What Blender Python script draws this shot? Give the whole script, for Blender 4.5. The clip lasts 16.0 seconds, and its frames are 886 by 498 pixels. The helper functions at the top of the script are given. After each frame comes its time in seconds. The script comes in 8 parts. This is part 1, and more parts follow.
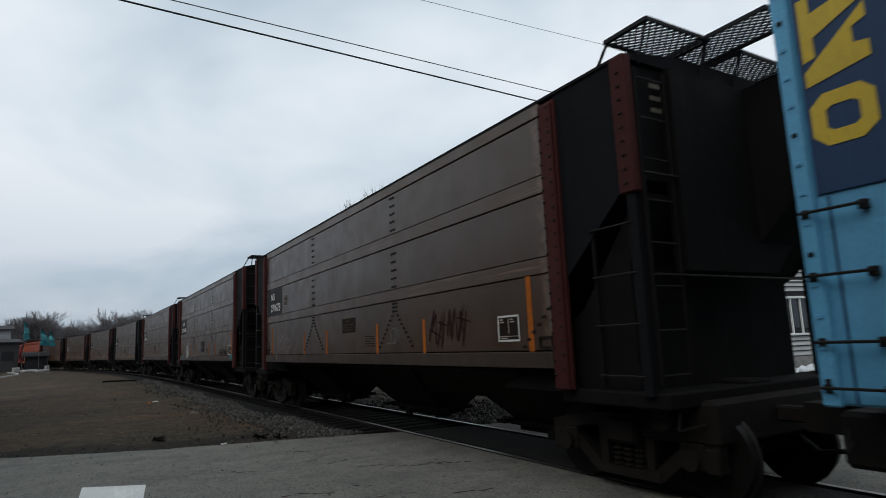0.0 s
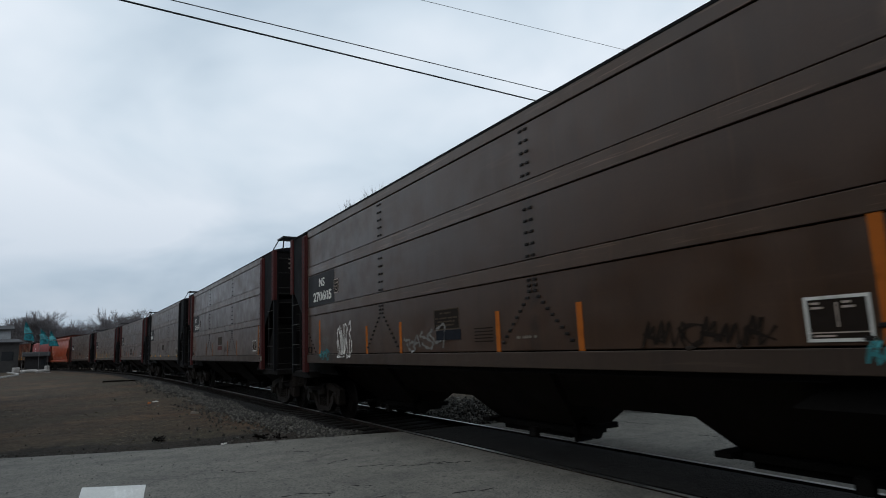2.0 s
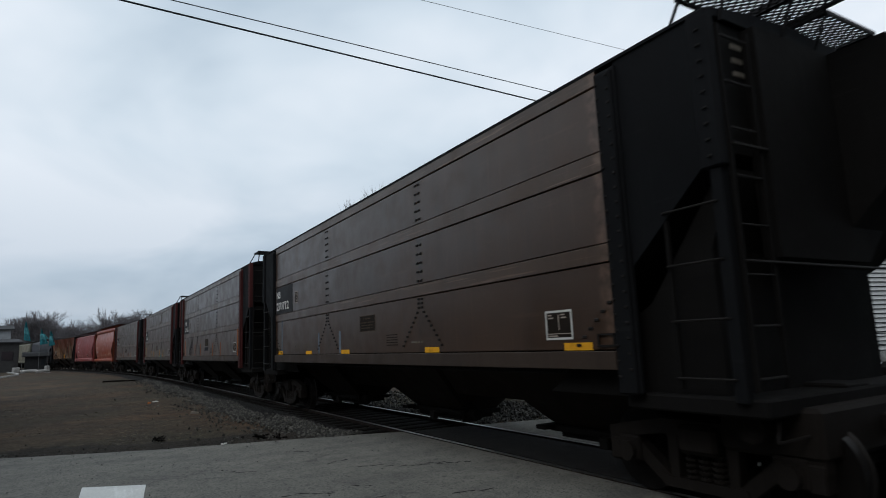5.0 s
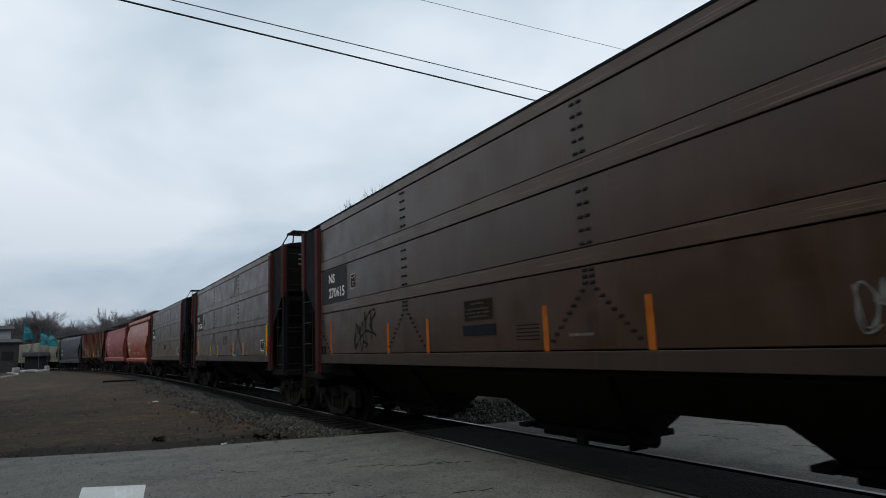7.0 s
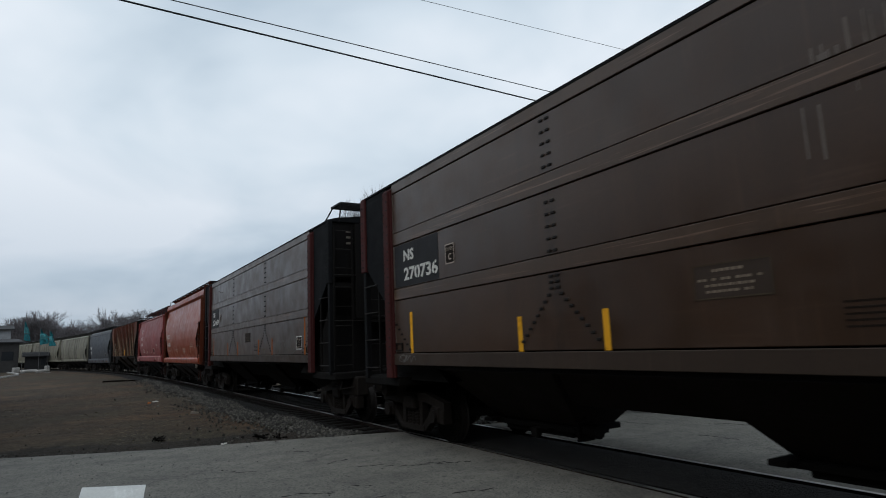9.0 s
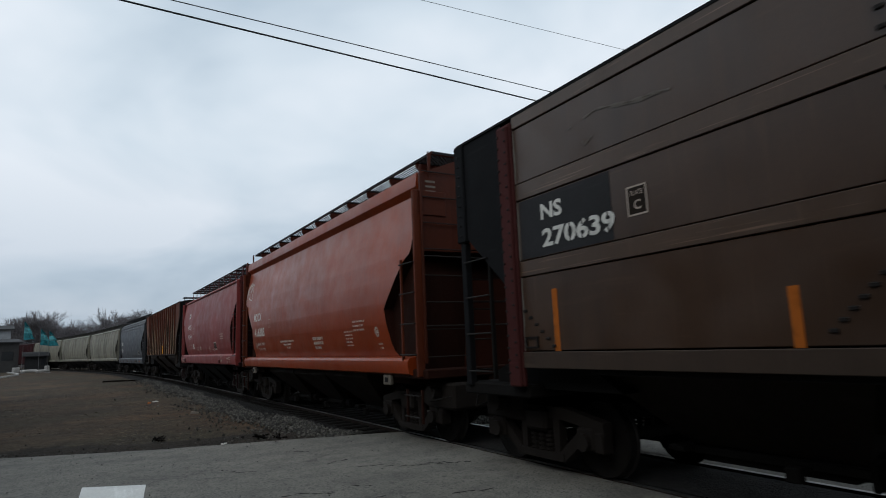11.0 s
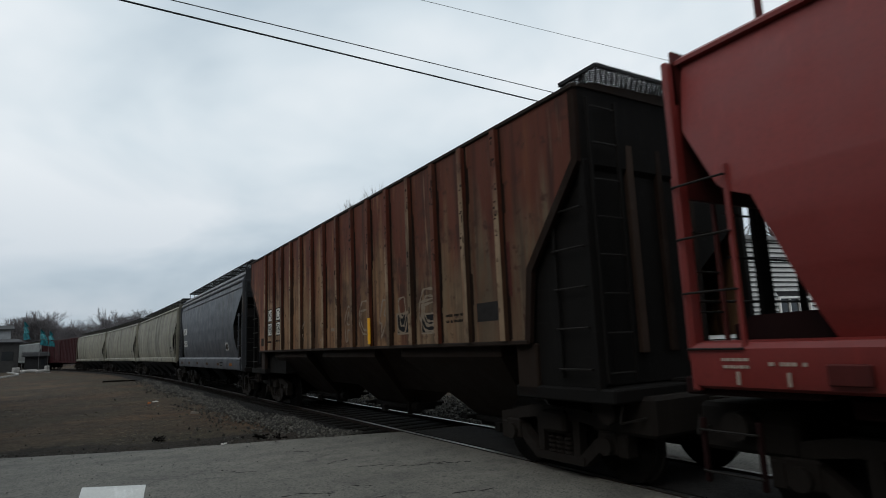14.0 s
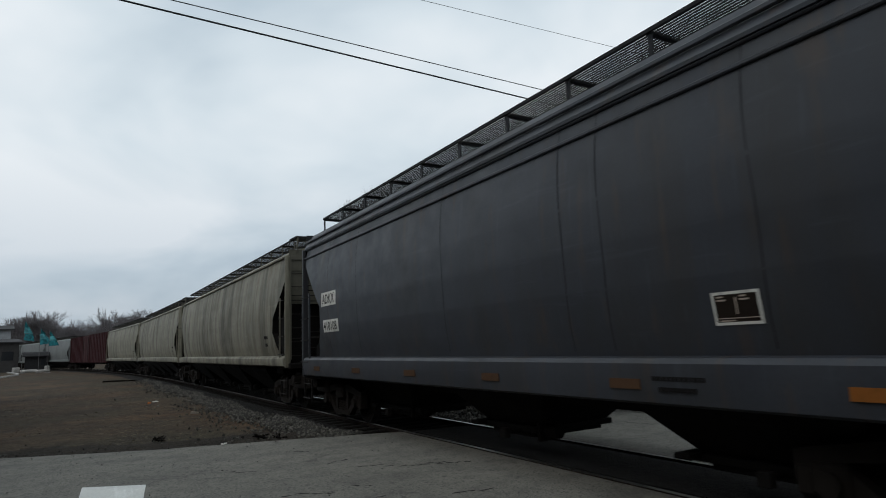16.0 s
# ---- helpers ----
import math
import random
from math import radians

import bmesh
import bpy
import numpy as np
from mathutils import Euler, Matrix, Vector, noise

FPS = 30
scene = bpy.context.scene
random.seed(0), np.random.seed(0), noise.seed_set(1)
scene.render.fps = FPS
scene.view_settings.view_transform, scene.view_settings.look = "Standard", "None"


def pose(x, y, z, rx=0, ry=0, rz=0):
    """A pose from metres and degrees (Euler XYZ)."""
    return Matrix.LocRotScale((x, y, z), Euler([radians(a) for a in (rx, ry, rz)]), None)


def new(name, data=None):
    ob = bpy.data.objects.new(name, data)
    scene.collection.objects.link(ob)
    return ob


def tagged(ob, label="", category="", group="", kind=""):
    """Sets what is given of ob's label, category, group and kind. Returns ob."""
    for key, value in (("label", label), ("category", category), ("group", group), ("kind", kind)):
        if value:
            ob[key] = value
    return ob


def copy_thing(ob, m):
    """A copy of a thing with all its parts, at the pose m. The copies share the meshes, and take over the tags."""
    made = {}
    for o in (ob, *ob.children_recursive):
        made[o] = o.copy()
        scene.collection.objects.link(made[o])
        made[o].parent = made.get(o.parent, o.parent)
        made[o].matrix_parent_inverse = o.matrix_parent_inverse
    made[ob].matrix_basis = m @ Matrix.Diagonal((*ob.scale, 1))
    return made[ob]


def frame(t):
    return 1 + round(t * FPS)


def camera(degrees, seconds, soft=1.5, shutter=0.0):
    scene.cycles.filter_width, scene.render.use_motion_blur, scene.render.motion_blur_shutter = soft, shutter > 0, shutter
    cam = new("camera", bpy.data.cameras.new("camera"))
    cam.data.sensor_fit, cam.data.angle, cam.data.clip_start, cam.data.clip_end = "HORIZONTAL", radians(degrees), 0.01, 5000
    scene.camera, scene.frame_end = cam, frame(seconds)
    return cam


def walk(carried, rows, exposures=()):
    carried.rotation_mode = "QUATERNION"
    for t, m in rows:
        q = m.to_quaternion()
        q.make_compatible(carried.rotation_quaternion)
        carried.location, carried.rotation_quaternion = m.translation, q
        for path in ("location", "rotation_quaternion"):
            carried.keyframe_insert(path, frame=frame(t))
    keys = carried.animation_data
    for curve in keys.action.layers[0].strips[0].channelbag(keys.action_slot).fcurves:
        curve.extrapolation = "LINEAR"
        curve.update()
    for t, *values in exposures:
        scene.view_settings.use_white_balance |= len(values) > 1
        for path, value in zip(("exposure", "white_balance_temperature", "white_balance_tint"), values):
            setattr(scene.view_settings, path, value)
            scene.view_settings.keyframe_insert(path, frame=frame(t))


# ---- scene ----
# ---------------------------------------------------------------- camera
SECONDS = 16.0
EYE = 1.713
cam = camera(73.27, SECONDS, soft=1.0, shutter=0.10)
STAND = pose(0, 0, EYE, 98.93, 2.353, 59.745)
walk(cam, [(0.0, STAND), (SECONDS, STAND)],
     [(0.0, 0.03, 6520, 10), (1.5, 0.03, 6400, 10), (3.0, 0.03, 6320, 10), (7.0, 0.03, 6400, 10), (11.0, 0.03, 6400, 10), (12.0, 0.04, 6640, 9), (16.0, 0.04, 6620, 9)])

# ---------------------------------------------------------------- light: an overcast day
SUN_UP, SUN_ROUND = 42.0, 150.0


def make_world():
    w = bpy.data.worlds.new("overcast")
    scene.world = w
    w.use_nodes = True
    nt = w.node_tree
    nt.nodes.clear()
    n, l = nt.nodes.new, nt.links.new
    out, bg = n("ShaderNodeOutputWorld"), n("ShaderNodeBackground")
    sky = n("ShaderNodeTexSky")
    sky.sky_type, sky.sun_disc = "NISHITA", False
    sky.sun_elevation, sky.sun_rotation = radians(SUN_UP), radians(SUN_ROUND)
    sky.air_density, sky.dust_density = 1.0, 2.0
    dim = n("ShaderNodeMixRGB")
    dim.blend_type, dim.inputs[0].default_value = "MULTIPLY", 1.0
    dim.inputs[2].default_value = (0.09, 0.09, 0.09, 1)
    l(sky.outputs[0], dim.inputs[1])
    co = n("ShaderNodeTexCoord")
    sep = n("ShaderNodeSeparateXYZ")
    l(co.outputs["Generated"], sep.inputs[0])
    # a flat deck of cloud overhead: divide by the height
    lift = n("ShaderNodeMath")
    lift.operation, lift.inputs[1].default_value = "ADD", 0.30
    l(sep.outputs[2], lift.inputs[0])
    floor_ = n("ShaderNodeMath")
    floor_.operation, floor_.inputs[1].default_value = "MAXIMUM", 0.1
    l(lift.outputs[0], floor_.inputs[0])
    dv = n("ShaderNodeVectorMath")
    dv.operation = "DIVIDE"
    comb = n("ShaderNodeCombineXYZ")
    for i in range(3):
        l(floor_.outputs[0], comb.inputs[i])
    l(co.outputs["Generated"], dv.inputs[0])
    l(comb.outputs[0], dv.inputs[1])
    no = n("ShaderNodeTexNoise")
    no.inputs["Scale"].default_value, no.inputs["Detail"].default_value = 1.35, 4.5
    no.inputs["Roughness"].default_value = 0.48
    no.inputs["Distortion"].default_value = 0.35
    l(dv.outputs[0], no.inputs["Vector"])
    ramp = n("ShaderNodeValToRGB")
    e = ramp.color_ramp.elements
    e[0].position, e[0].color = 0.32, (0.465, 0.565, 0.655, 1)
    e[1].position, e[1].color = 0.64, (0.825, 0.877, 0.93, 1)
    m = ramp.color_ramp.elements.new(0.48)
    m.color = (0.655, 0.742, 0.815, 1)
    l(no.outputs["Fac"], ramp.inputs[0])
    mix = n("ShaderNodeMixRGB")
    mix.inputs[0].default_value = 0.94
    l(dim.outputs[0], mix.inputs[1])
    l(ramp.outputs[0], mix.inputs[2])
    # thicker cloud low down
    low = n("ShaderNodeValToRGB")
    le = low.color_ramp.elements
    le[0].position, le[0].color = 0.0, (0.56, 0.60, 0.645, 1)
    le[1].position, le[1].color = 1.0, (1.4, 1.4, 1.38, 1)
    lt = low.color_ramp.elements.new(0.30)
    lt.color = (1.02, 1.02, 1.02, 1)
    lh = low.color_ramp.elements.new(0.60)
    lh.color = (1.05, 1.05, 1.05, 1)
    lm = low.color_ramp.elements.new(0.13)
    lm.color = (0.765, 0.795, 0.83, 1)
    l(sep.outputs[2], low.inputs[0])
    veil = n("ShaderNodeMixRGB")
    veil.blend_type, veil.inputs[0].default_value = "MULTIPLY", 1.0
    l(mix.outputs[0], veil.inputs[1])
    l(low.outputs[0], veil.inputs[2])
    l(veil.outputs[0], bg.inputs[0])
    bg.inputs[1].default_value = 1.0
    l(bg.outputs[0], out.inputs[0])


make_world()
sun = new("sun", bpy.data.lights.new("sun", "SUN"))
sun.data.energy, sun.data.angle, sun.data.color = 0.5, radians(25), (1.0, 0.97, 0.92)
sun.rotation_euler = Euler((radians(90 - SUN_UP), 0, radians(180 - SUN_ROUND)))
scene.view_settings.exposure = 0.0


# ---------------------------------------------------------------- materials
def nodes(name):
    m = bpy.data.materials.new(name)
    m.use_nodes = True
    nt = m.node_tree
    return m, nt, nt.nodes["Principled BSDF"]


def coords(nt, stretch=(1, 1, 1), vary=True):
    """Object coordinates, stretched, and shifted from thing to thing."""
    co, mp = nt.nodes.new("ShaderNodeTexCoord"), nt.nodes.new("ShaderNodeMapping")
    mp.inputs["Scale"].default_value = stretch
    nt.links.new(co.outputs["Object"], mp.inputs["Vector"])
    if vary:
        info = nt.nodes.new("ShaderNodeObjectInfo")
        mul = nt.nodes.new("ShaderNodeMath")
        mul.operation, mul.inputs[1].default_value = "MULTIPLY", 53.0
        nt.links.new(info.outputs["Random"], mul.inputs[0])
        nt.links.new(mul.outputs[0], mp.inputs["Location"])
    return mp.outputs[0]


def noise_of(nt, vec, scale, detail=4.0, lo=0.4, hi=0.6, rough=0.55):
    no, mr = nt.nodes.new("ShaderNodeTexNoise"), nt.nodes.new("ShaderNodeMapRange")
    no.inputs["Scale"].default_value, no.inputs["Detail"].default_value = scale, detail
    no.inputs["Roughness"].default_value = rough
    mr.inputs[1].default_value, mr.inputs[2].default_value = lo, hi
    nt.links.new(vec, no.inputs["Vector"])
    nt.links.new(no.outputs["Fac"], mr.inputs[0])
    return mr.outputs[0]


def blend(nt, fac, a, b, amount=1.0, mode="MIX"):
    mx = nt.nodes.new("ShaderNodeMixRGB")
    mx.blend_type = mode
    if amount != 1.0:
        mu = nt.nodes.new("ShaderNodeMath")
        mu.operation, mu.inputs[1].default_value = "MULTIPLY", amount
        nt.links.new(fac, mu.inputs[0])
        fac = mu.outputs[0]
    nt.links.new(fac, mx.inputs[0])
    for i, c in ((1, a), (2, b)):
        if isinstance(c, tuple):
            mx.inputs[i].default_value = (*c, 1)
        else:
            nt.links.new(c, mx.inputs[i])
    return mx.outputs[0]


def bumped(nt, bsdf, height, strength=0.3, distance=0.01):
    b = nt.nodes.new("ShaderNodeBump")
    b.inputs["Strength"].default_value, b.inputs["Distance"].default_value = strength, distance
    nt.links.new(height, b.inputs["Height"])
    nt.links.new(b.outputs[0], bsdf.inputs["Normal"])


def stain_column(nt, cx):
    """Soft rust weeping round a column of bolts."""
    co, sep = nt.nodes.new("ShaderNodeTexCoord"), nt.nodes.new("ShaderNodeSeparateXYZ")
    nt.links.new(co.outputs["Object"], sep.inputs[0])
    sub, ab, mr, mu = (nt.nodes.new("ShaderNodeMath"), nt.nodes.new("ShaderNodeMath"), nt.nodes.new("ShaderNodeMapRange"), nt.nodes.new("ShaderNodeMath"))
    sub.operation, sub.inputs[1].default_value = "SUBTRACT", cx
    ab.operation, mu.operation = "ABSOLUTE", "MULTIPLY"
    nt.links.new(sep.outputs[0], sub.inputs[0])
    nt.links.new(sub.outputs[0], ab.inputs[0])
    nt.links.new(ab.outputs[0], mr.inputs[0])
    mr.interpolation_type = "SMOOTHSTEP"
    mr.inputs[1].default_value, mr.inputs[2].default_value = 0.03, 0.17
    mr.inputs[3].default_value, mr.inputs[4].default_value = 1.0, 0.0
    nt.links.new(mr.outputs[0], mu.inputs[0])
    nt.links.new(noise_of(nt, coords(nt, (1.0, 1.0, 1.0)), 7.0, 3, 0.35, 0.65), mu.inputs[1])
    return mu.outputs[0]


def paint(name, col, grime=(0.05, 0.04, 0.035), streak=0.35, patch=0.3, rust=0.0, rough=0.5, spec=0.4,
          rust_col=(0.16, 0.055, 0.025), low=0.35, bump=0.05, scuffs=0.22, columns=(), pale=(), runs=0.0):
    """Weathered paint: broad fading, runs down the side, specks of rust, dust."""
    m, nt, b = nodes(name)
    v = coords(nt)
    down = coords(nt, (1.0, 1.0, 0.1))
    c = blend(nt, noise_of(nt, v, 0.55, 4, 0.35, 0.7), tuple(x * 0.86 for x in col), tuple(min(1, x * 1.14) for x in col))
    c = blend(nt, noise_of(nt, down, 3.2, 6, 0.5, 0.78), c, grime, streak)
    c = blend(nt, noise_of(nt, v, 1.3, 7, 0.52, 0.75), c, grime, patch)
    if rust:
        c = blend(nt, noise_of(nt, v, 4.5, 8, 0.60, 0.72, 0.65), c, rust_col, rust)
        c = blend(nt, noise_of(nt, down, 7.0, 5, 0.58, 0.8), c, rust_col, rust * 0.7)
    c = blend(nt, noise_of(nt, v, 26.0, 3, 0.45, 0.7), c, tuple(x * 0.7 for x in col), low)
    # long scuffs, and thin pale runs of dust
    scuff = coords(nt, (0.12, 1.0, 1.6))
    c = blend(nt, noise_of(nt, scuff, 6.0, 6, 0.62, 0.70), c, tuple(min(1, x * 1.7 + 0.01) for x in col), scuffs)
    if scuffs > 0.5:
        c = blend(nt, noise_of(nt, coords(nt, (0.25, 1.0, 14.0)), 3.0, 5, 0.60, 0.66), c, tuple(min(1, x * 2.2 + 0.02) for x in col), scuffs)
    if runs:
        c = blend(nt, noise_of(nt, coords(nt, (1.0, 1.0, 0.06)), 1.5, 4, 0.47, 0.66), c, grime, runs)
        c = blend(nt, noise_of(nt, coords(nt, (1.0, 1.0, 0.12)), 5.0, 5, 0.56, 0.70), c, rust_col, runs * 0.6)
    for cx in columns:
        c = blend(nt, stain_column(nt, cx), c, tuple(x * 0.38 for x in col), 0.8)
    c = blend(nt, noise_of(nt, coords(nt, (1.0, 1.0, 0.05)), 14.0, 4, 0.60, 0.72), c, tuple(min(1, x * 1.4 + 0.004) for x in col), 0.4)
    for cx in pale:
        c = blend(nt, stain_column(nt, cx), c, tuple(min(1, x * 2.6 + 0.03) for x in col), 0.75)
    nt.links.new(c, b.inputs["Base Color"])
    r = nt.nodes.new("ShaderNodeMapRange")
    r.inputs[3].default_value, r.inputs[4].default_value = rough - 0.06, rough + 0.14
    nt.links.new(noise_of(nt, v, 2.2, 6, 0.3, 0.7), r.inputs[0])
    nt.links.new(r.outputs[0], b.inputs["Roughness"])
    b.inputs["Specular IOR Level"].default_value = spec
    bumped(nt, b, noise_of(nt, coords(nt, (0.8, 1.0, 0.5)), 1.3, 4, 0.2, 0.8), bump * 1.6, 0.03)
    return m


def plain(name, col, rough=0.6, metal=0.0, vary=0.2, scale=8.0, spec=0.2):
    m, nt, b = nodes(name)
    v = coords(nt)
    c = blend(nt, noise_of(nt, v, scale, 5, 0.35, 0.65), tuple(x * (1 - vary) for x in col), tuple(min(1, x * (1 + vary)) for x in col))
    c = blend(nt, noise_of(nt, v, scale * 7, 3, 0.45, 0.7), c, tuple(x * 0.65 for x in col), 0.4)
    nt.links.new(c, b.inputs["Base Color"])
    b.inputs["Roughness"].default_value, b.inputs["Metallic"].default_value = rough, metal
    b.inputs["Specular IOR Level"].default_value = spec
    return m


def stencil_paint(name, col):
    """Stencilled lettering, thin and a little worn."""
    m, nt, b = nodes(name)
    v = coords(nt)
    c = blend(nt, noise_of(nt, v, 9.0, 6, 0.5, 0.75), col, tuple(x * 0.45 for x in col), 0.7)
    nt.links.new(c, b.inputs["Base Color"])
    b.inputs["Roughness"].default_value = 0.8
    b.inputs["Specular IOR Level"].default_value = 0.12
    return m


BROWN = paint("brown_paint", (0.050, 0.0255, 0.0135), streak=0.45, patch=0.3, rough=0.34, grime=(0.018, 0.0098, 0.0062), spec=0.48, columns=(-2.17, 2.27), pale=(6.42,))
BROWN_BAND = paint("brown_band_paint", (0.061, 0.034, 0.0195), streak=0.4, patch=0.25, rough=0.36, grime=(0.027, 0.0165, 0.011), spec=0.45, scuffs=0.8, pale=(6.45,))
# Sill copy of the brown: grime plus the side's lower shade, put in colour.
BROWN_SHADE_PANEL = paint("brown_shade_and_panel", (0.040, 0.025, 0.0165), streak=0.4, patch=0.35, rough=0.55, grime=(0.015, 0.010, 0.007), spec=0.3, scuffs=0.4)
POST_RED = paint("post_red_paint", (0.055, 0.0145, 0.0135), streak=0.25, patch=0.35, rust=0.2, rough=0.65, grime=(0.03, 0.013, 0.012), rust_col=(0.045, 0.014, 0.010), spec=0.1)
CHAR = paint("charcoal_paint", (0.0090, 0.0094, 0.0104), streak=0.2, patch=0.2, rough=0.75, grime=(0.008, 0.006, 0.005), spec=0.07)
# Near-black used on the ends and undersides of most cars.
NEAR_BLACK = paint("near_black", (0.0092, 0.0085, 0.0081), streak=0.2, patch=0.2, rust=0.1, rough=0.85, grime=(0.009, 0.007, 0.006), rust_col=(0.015, 0.008, 0.006), spec=0.08)
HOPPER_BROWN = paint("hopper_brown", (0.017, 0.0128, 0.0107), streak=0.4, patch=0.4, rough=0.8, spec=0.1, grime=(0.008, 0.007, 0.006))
HOPPER_RUST = paint("hopper_rust", (0.019, 0.0118, 0.0083), streak=0.4, patch=0.4, rust=0.4, rough=0.75, spec=0.15, rust_col=(0.034, 0.014, 0.008), grime=(0.014, 0.010, 0.008))
TRUCK = paint("truck_steel", (0.016, 0.0132, 0.0115), streak=0.1, patch=0.4, rust=0.35, rough=0.78, rust_col=(0.018, 0.011, 0.008), spec=0.1, grime=(0.006, 0.005, 0.0045))
WHEEL = paint("wheel_steel", (0.014, 0.0118, 0.0105), streak=0.1, patch=0.3, rust=0.3, rough=0.75, rust_col=(0.010, 0.006, 0.005), spec=0.06, grime=(0.004, 0.0035, 0.003))
TREAD = plain("worn_tread", (0.022, 0.020, 0.019), 0.5, 0.4)
BOLT = plain("dark_bolt", (0.012, 0.010, 0.009), 0.75)
GRATE = plain("grating_steel", (0.012, 0.012, 0.013), 0.7, 0.1)
RUNG = plain("rung_steel", (0.017, 0.0145, 0.013), 0.65, 0.2)
ORANGE_CAR = paint("orange_brown_paint", (0.235, 0.0335, 0.0044), streak=0.25, patch=0.2, rough=0.34, grime=(0.10, 0.016, 0.004), spec=0.42, scuffs=0.05)
RED_CAR = paint("oxide_red_paint", (0.178, 0.0175, 0.0140), streak=0.18, patch=0.18, rough=0.50, grime=(0.07, 0.012, 0.010), spec=0.55, scuffs=0.05)
GREY_CAR = paint("slate_grey_paint", (0.033, 0.0368, 0.0462), streak=0.3, patch=0.2, rust=0.06, rough=0.45, grime=(0.028, 0.026, 0.024), spec=0.4, rust_col=(0.085, 0.048, 0.022), runs=0.5)
CREAM_CAR = paint("cream_paint", (0.20, 0.19, 0.148), streak=0.9, patch=0.45, rust=0.15, rough=0.6, grime=(0.045, 0.04, 0.03), spec=0.3, rust_col=(0.12, 0.085, 0.05), runs=0.75)
PALE_CAR = paint("pale_grey_paint", (0.15, 0.16, 0.16), streak=0.5, patch=0.3, rough=0.55, grime=(0.07, 0.065, 0.06))
MAROON = paint("maroon_paint", (0.032, 0.0065, 0.008), streak=0.3, patch=0.3, rough=0.7, grime=(0.022, 0.008, 0.008), spec=0.15)


def rusted_panel(name, tan, spread=0.0):
    """Old tan paint eaten by rust: red-brown spreading down from the top, dark runs, blistered spots."""
    m, nt, b = nodes(name)
    v, down, fine = coords(nt), coords(nt, (1.0, 1.0, 0.07)), coords(nt, (1.0, 1.0, 0.16))
    c = blend(nt, noise_of(nt, v, 0.9, 5, 0.35, 0.65), tan, tuple(x * 0.5 for x in tan))
    co, sep = nt.nodes.new("ShaderNodeTexCoord"), nt.nodes.new("ShaderNodeSeparateXYZ")
    nt.links.new(co.outputs["Object"], sep.inputs[0])
    hi = nt.nodes.new("ShaderNodeMapRange")
    hi.inputs[1].default_value, hi.inputs[2].default_value = 1.9, 4.9
    hi.inputs[3].default_value, hi.inputs[4].default_value = -0.10 + spread, 0.30 + spread
    nt.links.new(sep.outputs[2], hi.inputs[0])
    no = nt.nodes.new("ShaderNodeTexNoise")
    no.inputs["Scale"].default_value, no.inputs["Detail"].default_value = 1.7, 7.0
    nt.links.new(down, no.inputs["Vector"])
    sm = nt.nodes.new("ShaderNodeMath")
    nt.links.new(no.outputs["Fac"], sm.inputs[0])
    nt.links.new(hi.outputs[0], sm.inputs[1])
    mr = nt.nodes.new("ShaderNodeMapRange")
    mr.inputs[1].default_value, mr.inputs[2].default_value = 0.49, 0.62
    nt.links.new(sm.outputs[0], mr.inputs[0])
    c = blend(nt, mr.outputs[0], c, (0.085, 0.019, 0.010), 0.92)
    c = blend(nt, noise_of(nt, fine, 3.5, 6, 0.52, 0.70), c, (0.13, 0.046, 0.017), 0.5)
    c = blend(nt, noise_of(nt, down, 4.2, 7, 0.50, 0.68), c, (0.024, 0.0105, 0.007), 0.8)
    c = blend(nt, noise_of(nt, coords(nt, (1.0, 1.0, 0.03)), 9.0, 5, 0.52, 0.68), c, (0.075, 0.024, 0.011), 0.7)
    c = blend(nt, noise_of(nt, v, 1.5, 8, 0.54, 0.66, 0.62), c, (0.030, 0.014, 0.010), 0.6)
    c = blend(nt, noise_of(nt, v, 6.0, 8, 0.58, 0.68, 0.65), c, (0.045, 0.015, 0.009), 0.8)
    c = blend(nt, noise_of(nt, down, 9.0, 4, 0.60, 0.75), c, tuple(min(1, x * 1.5) for x in tan), 0.5)
    nt.links.new(c, b.inputs["Base Color"])
    b.inputs["Roughness"].default_value, b.inputs["Specular IOR Level"].default_value = 0.75, 0.2
    bumped(nt, b, noise_of(nt, coords(nt, (1.4, 1.0, 0.5)), 1.8, 5, 0.25, 0.75), 0.35, 0.03)
    return m


RUST_CAR = rusted_panel("rusted_tan_panel", (0.225, 0.128, 0.066), 0.0)
RUST_RED = rusted_panel("red_primer_panel", (0.25, 0.112, 0.060), -0.06)
RUST_TAN = rusted_panel("pale_tan_panel", (0.32, 0.20, 0.112), -0.10)
RUST_GREY = rusted_panel("faded_tan_panel", (0.200, 0.135, 0.080), -0.06)
# Dark rust, used too for the shadow strips painted beside the ribs.
RUST_SHADE = paint("rust_and_shade", (0.014, 0.0075, 0.005), streak=0.3, patch=0.4, rust=0.5, rough=0.85, spec=0.1, rust_col=(0.03, 0.012, 0.007))
END_POST = paint("rust_streaked_post", (0.050, 0.032, 0.024), streak=0.4, patch=0.5, rust=0.4, rough=0.8, spec=0.15, rust_col=(0.05, 0.018, 0.010), grime=(0.012, 0.008, 0.006))
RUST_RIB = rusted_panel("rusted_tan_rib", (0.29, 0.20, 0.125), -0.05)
# Much darker copy of the rib's tan: its flanks are coloured as shaded.
RIB_FLANK_SHADE = rusted_panel("shaded_rib_flank", (0.058, 0.032, 0.019), 0.06)
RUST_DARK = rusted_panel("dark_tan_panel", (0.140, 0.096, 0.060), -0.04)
BLUE_CAR = paint("sky_blue_paint", (0.10, 0.33, 0.52), streak=0.15, patch=0.15, rust=0.1, rough=0.45, grime=(0.10, 0.20, 0.28), rust_col=(0.06, 0.07, 0.08))
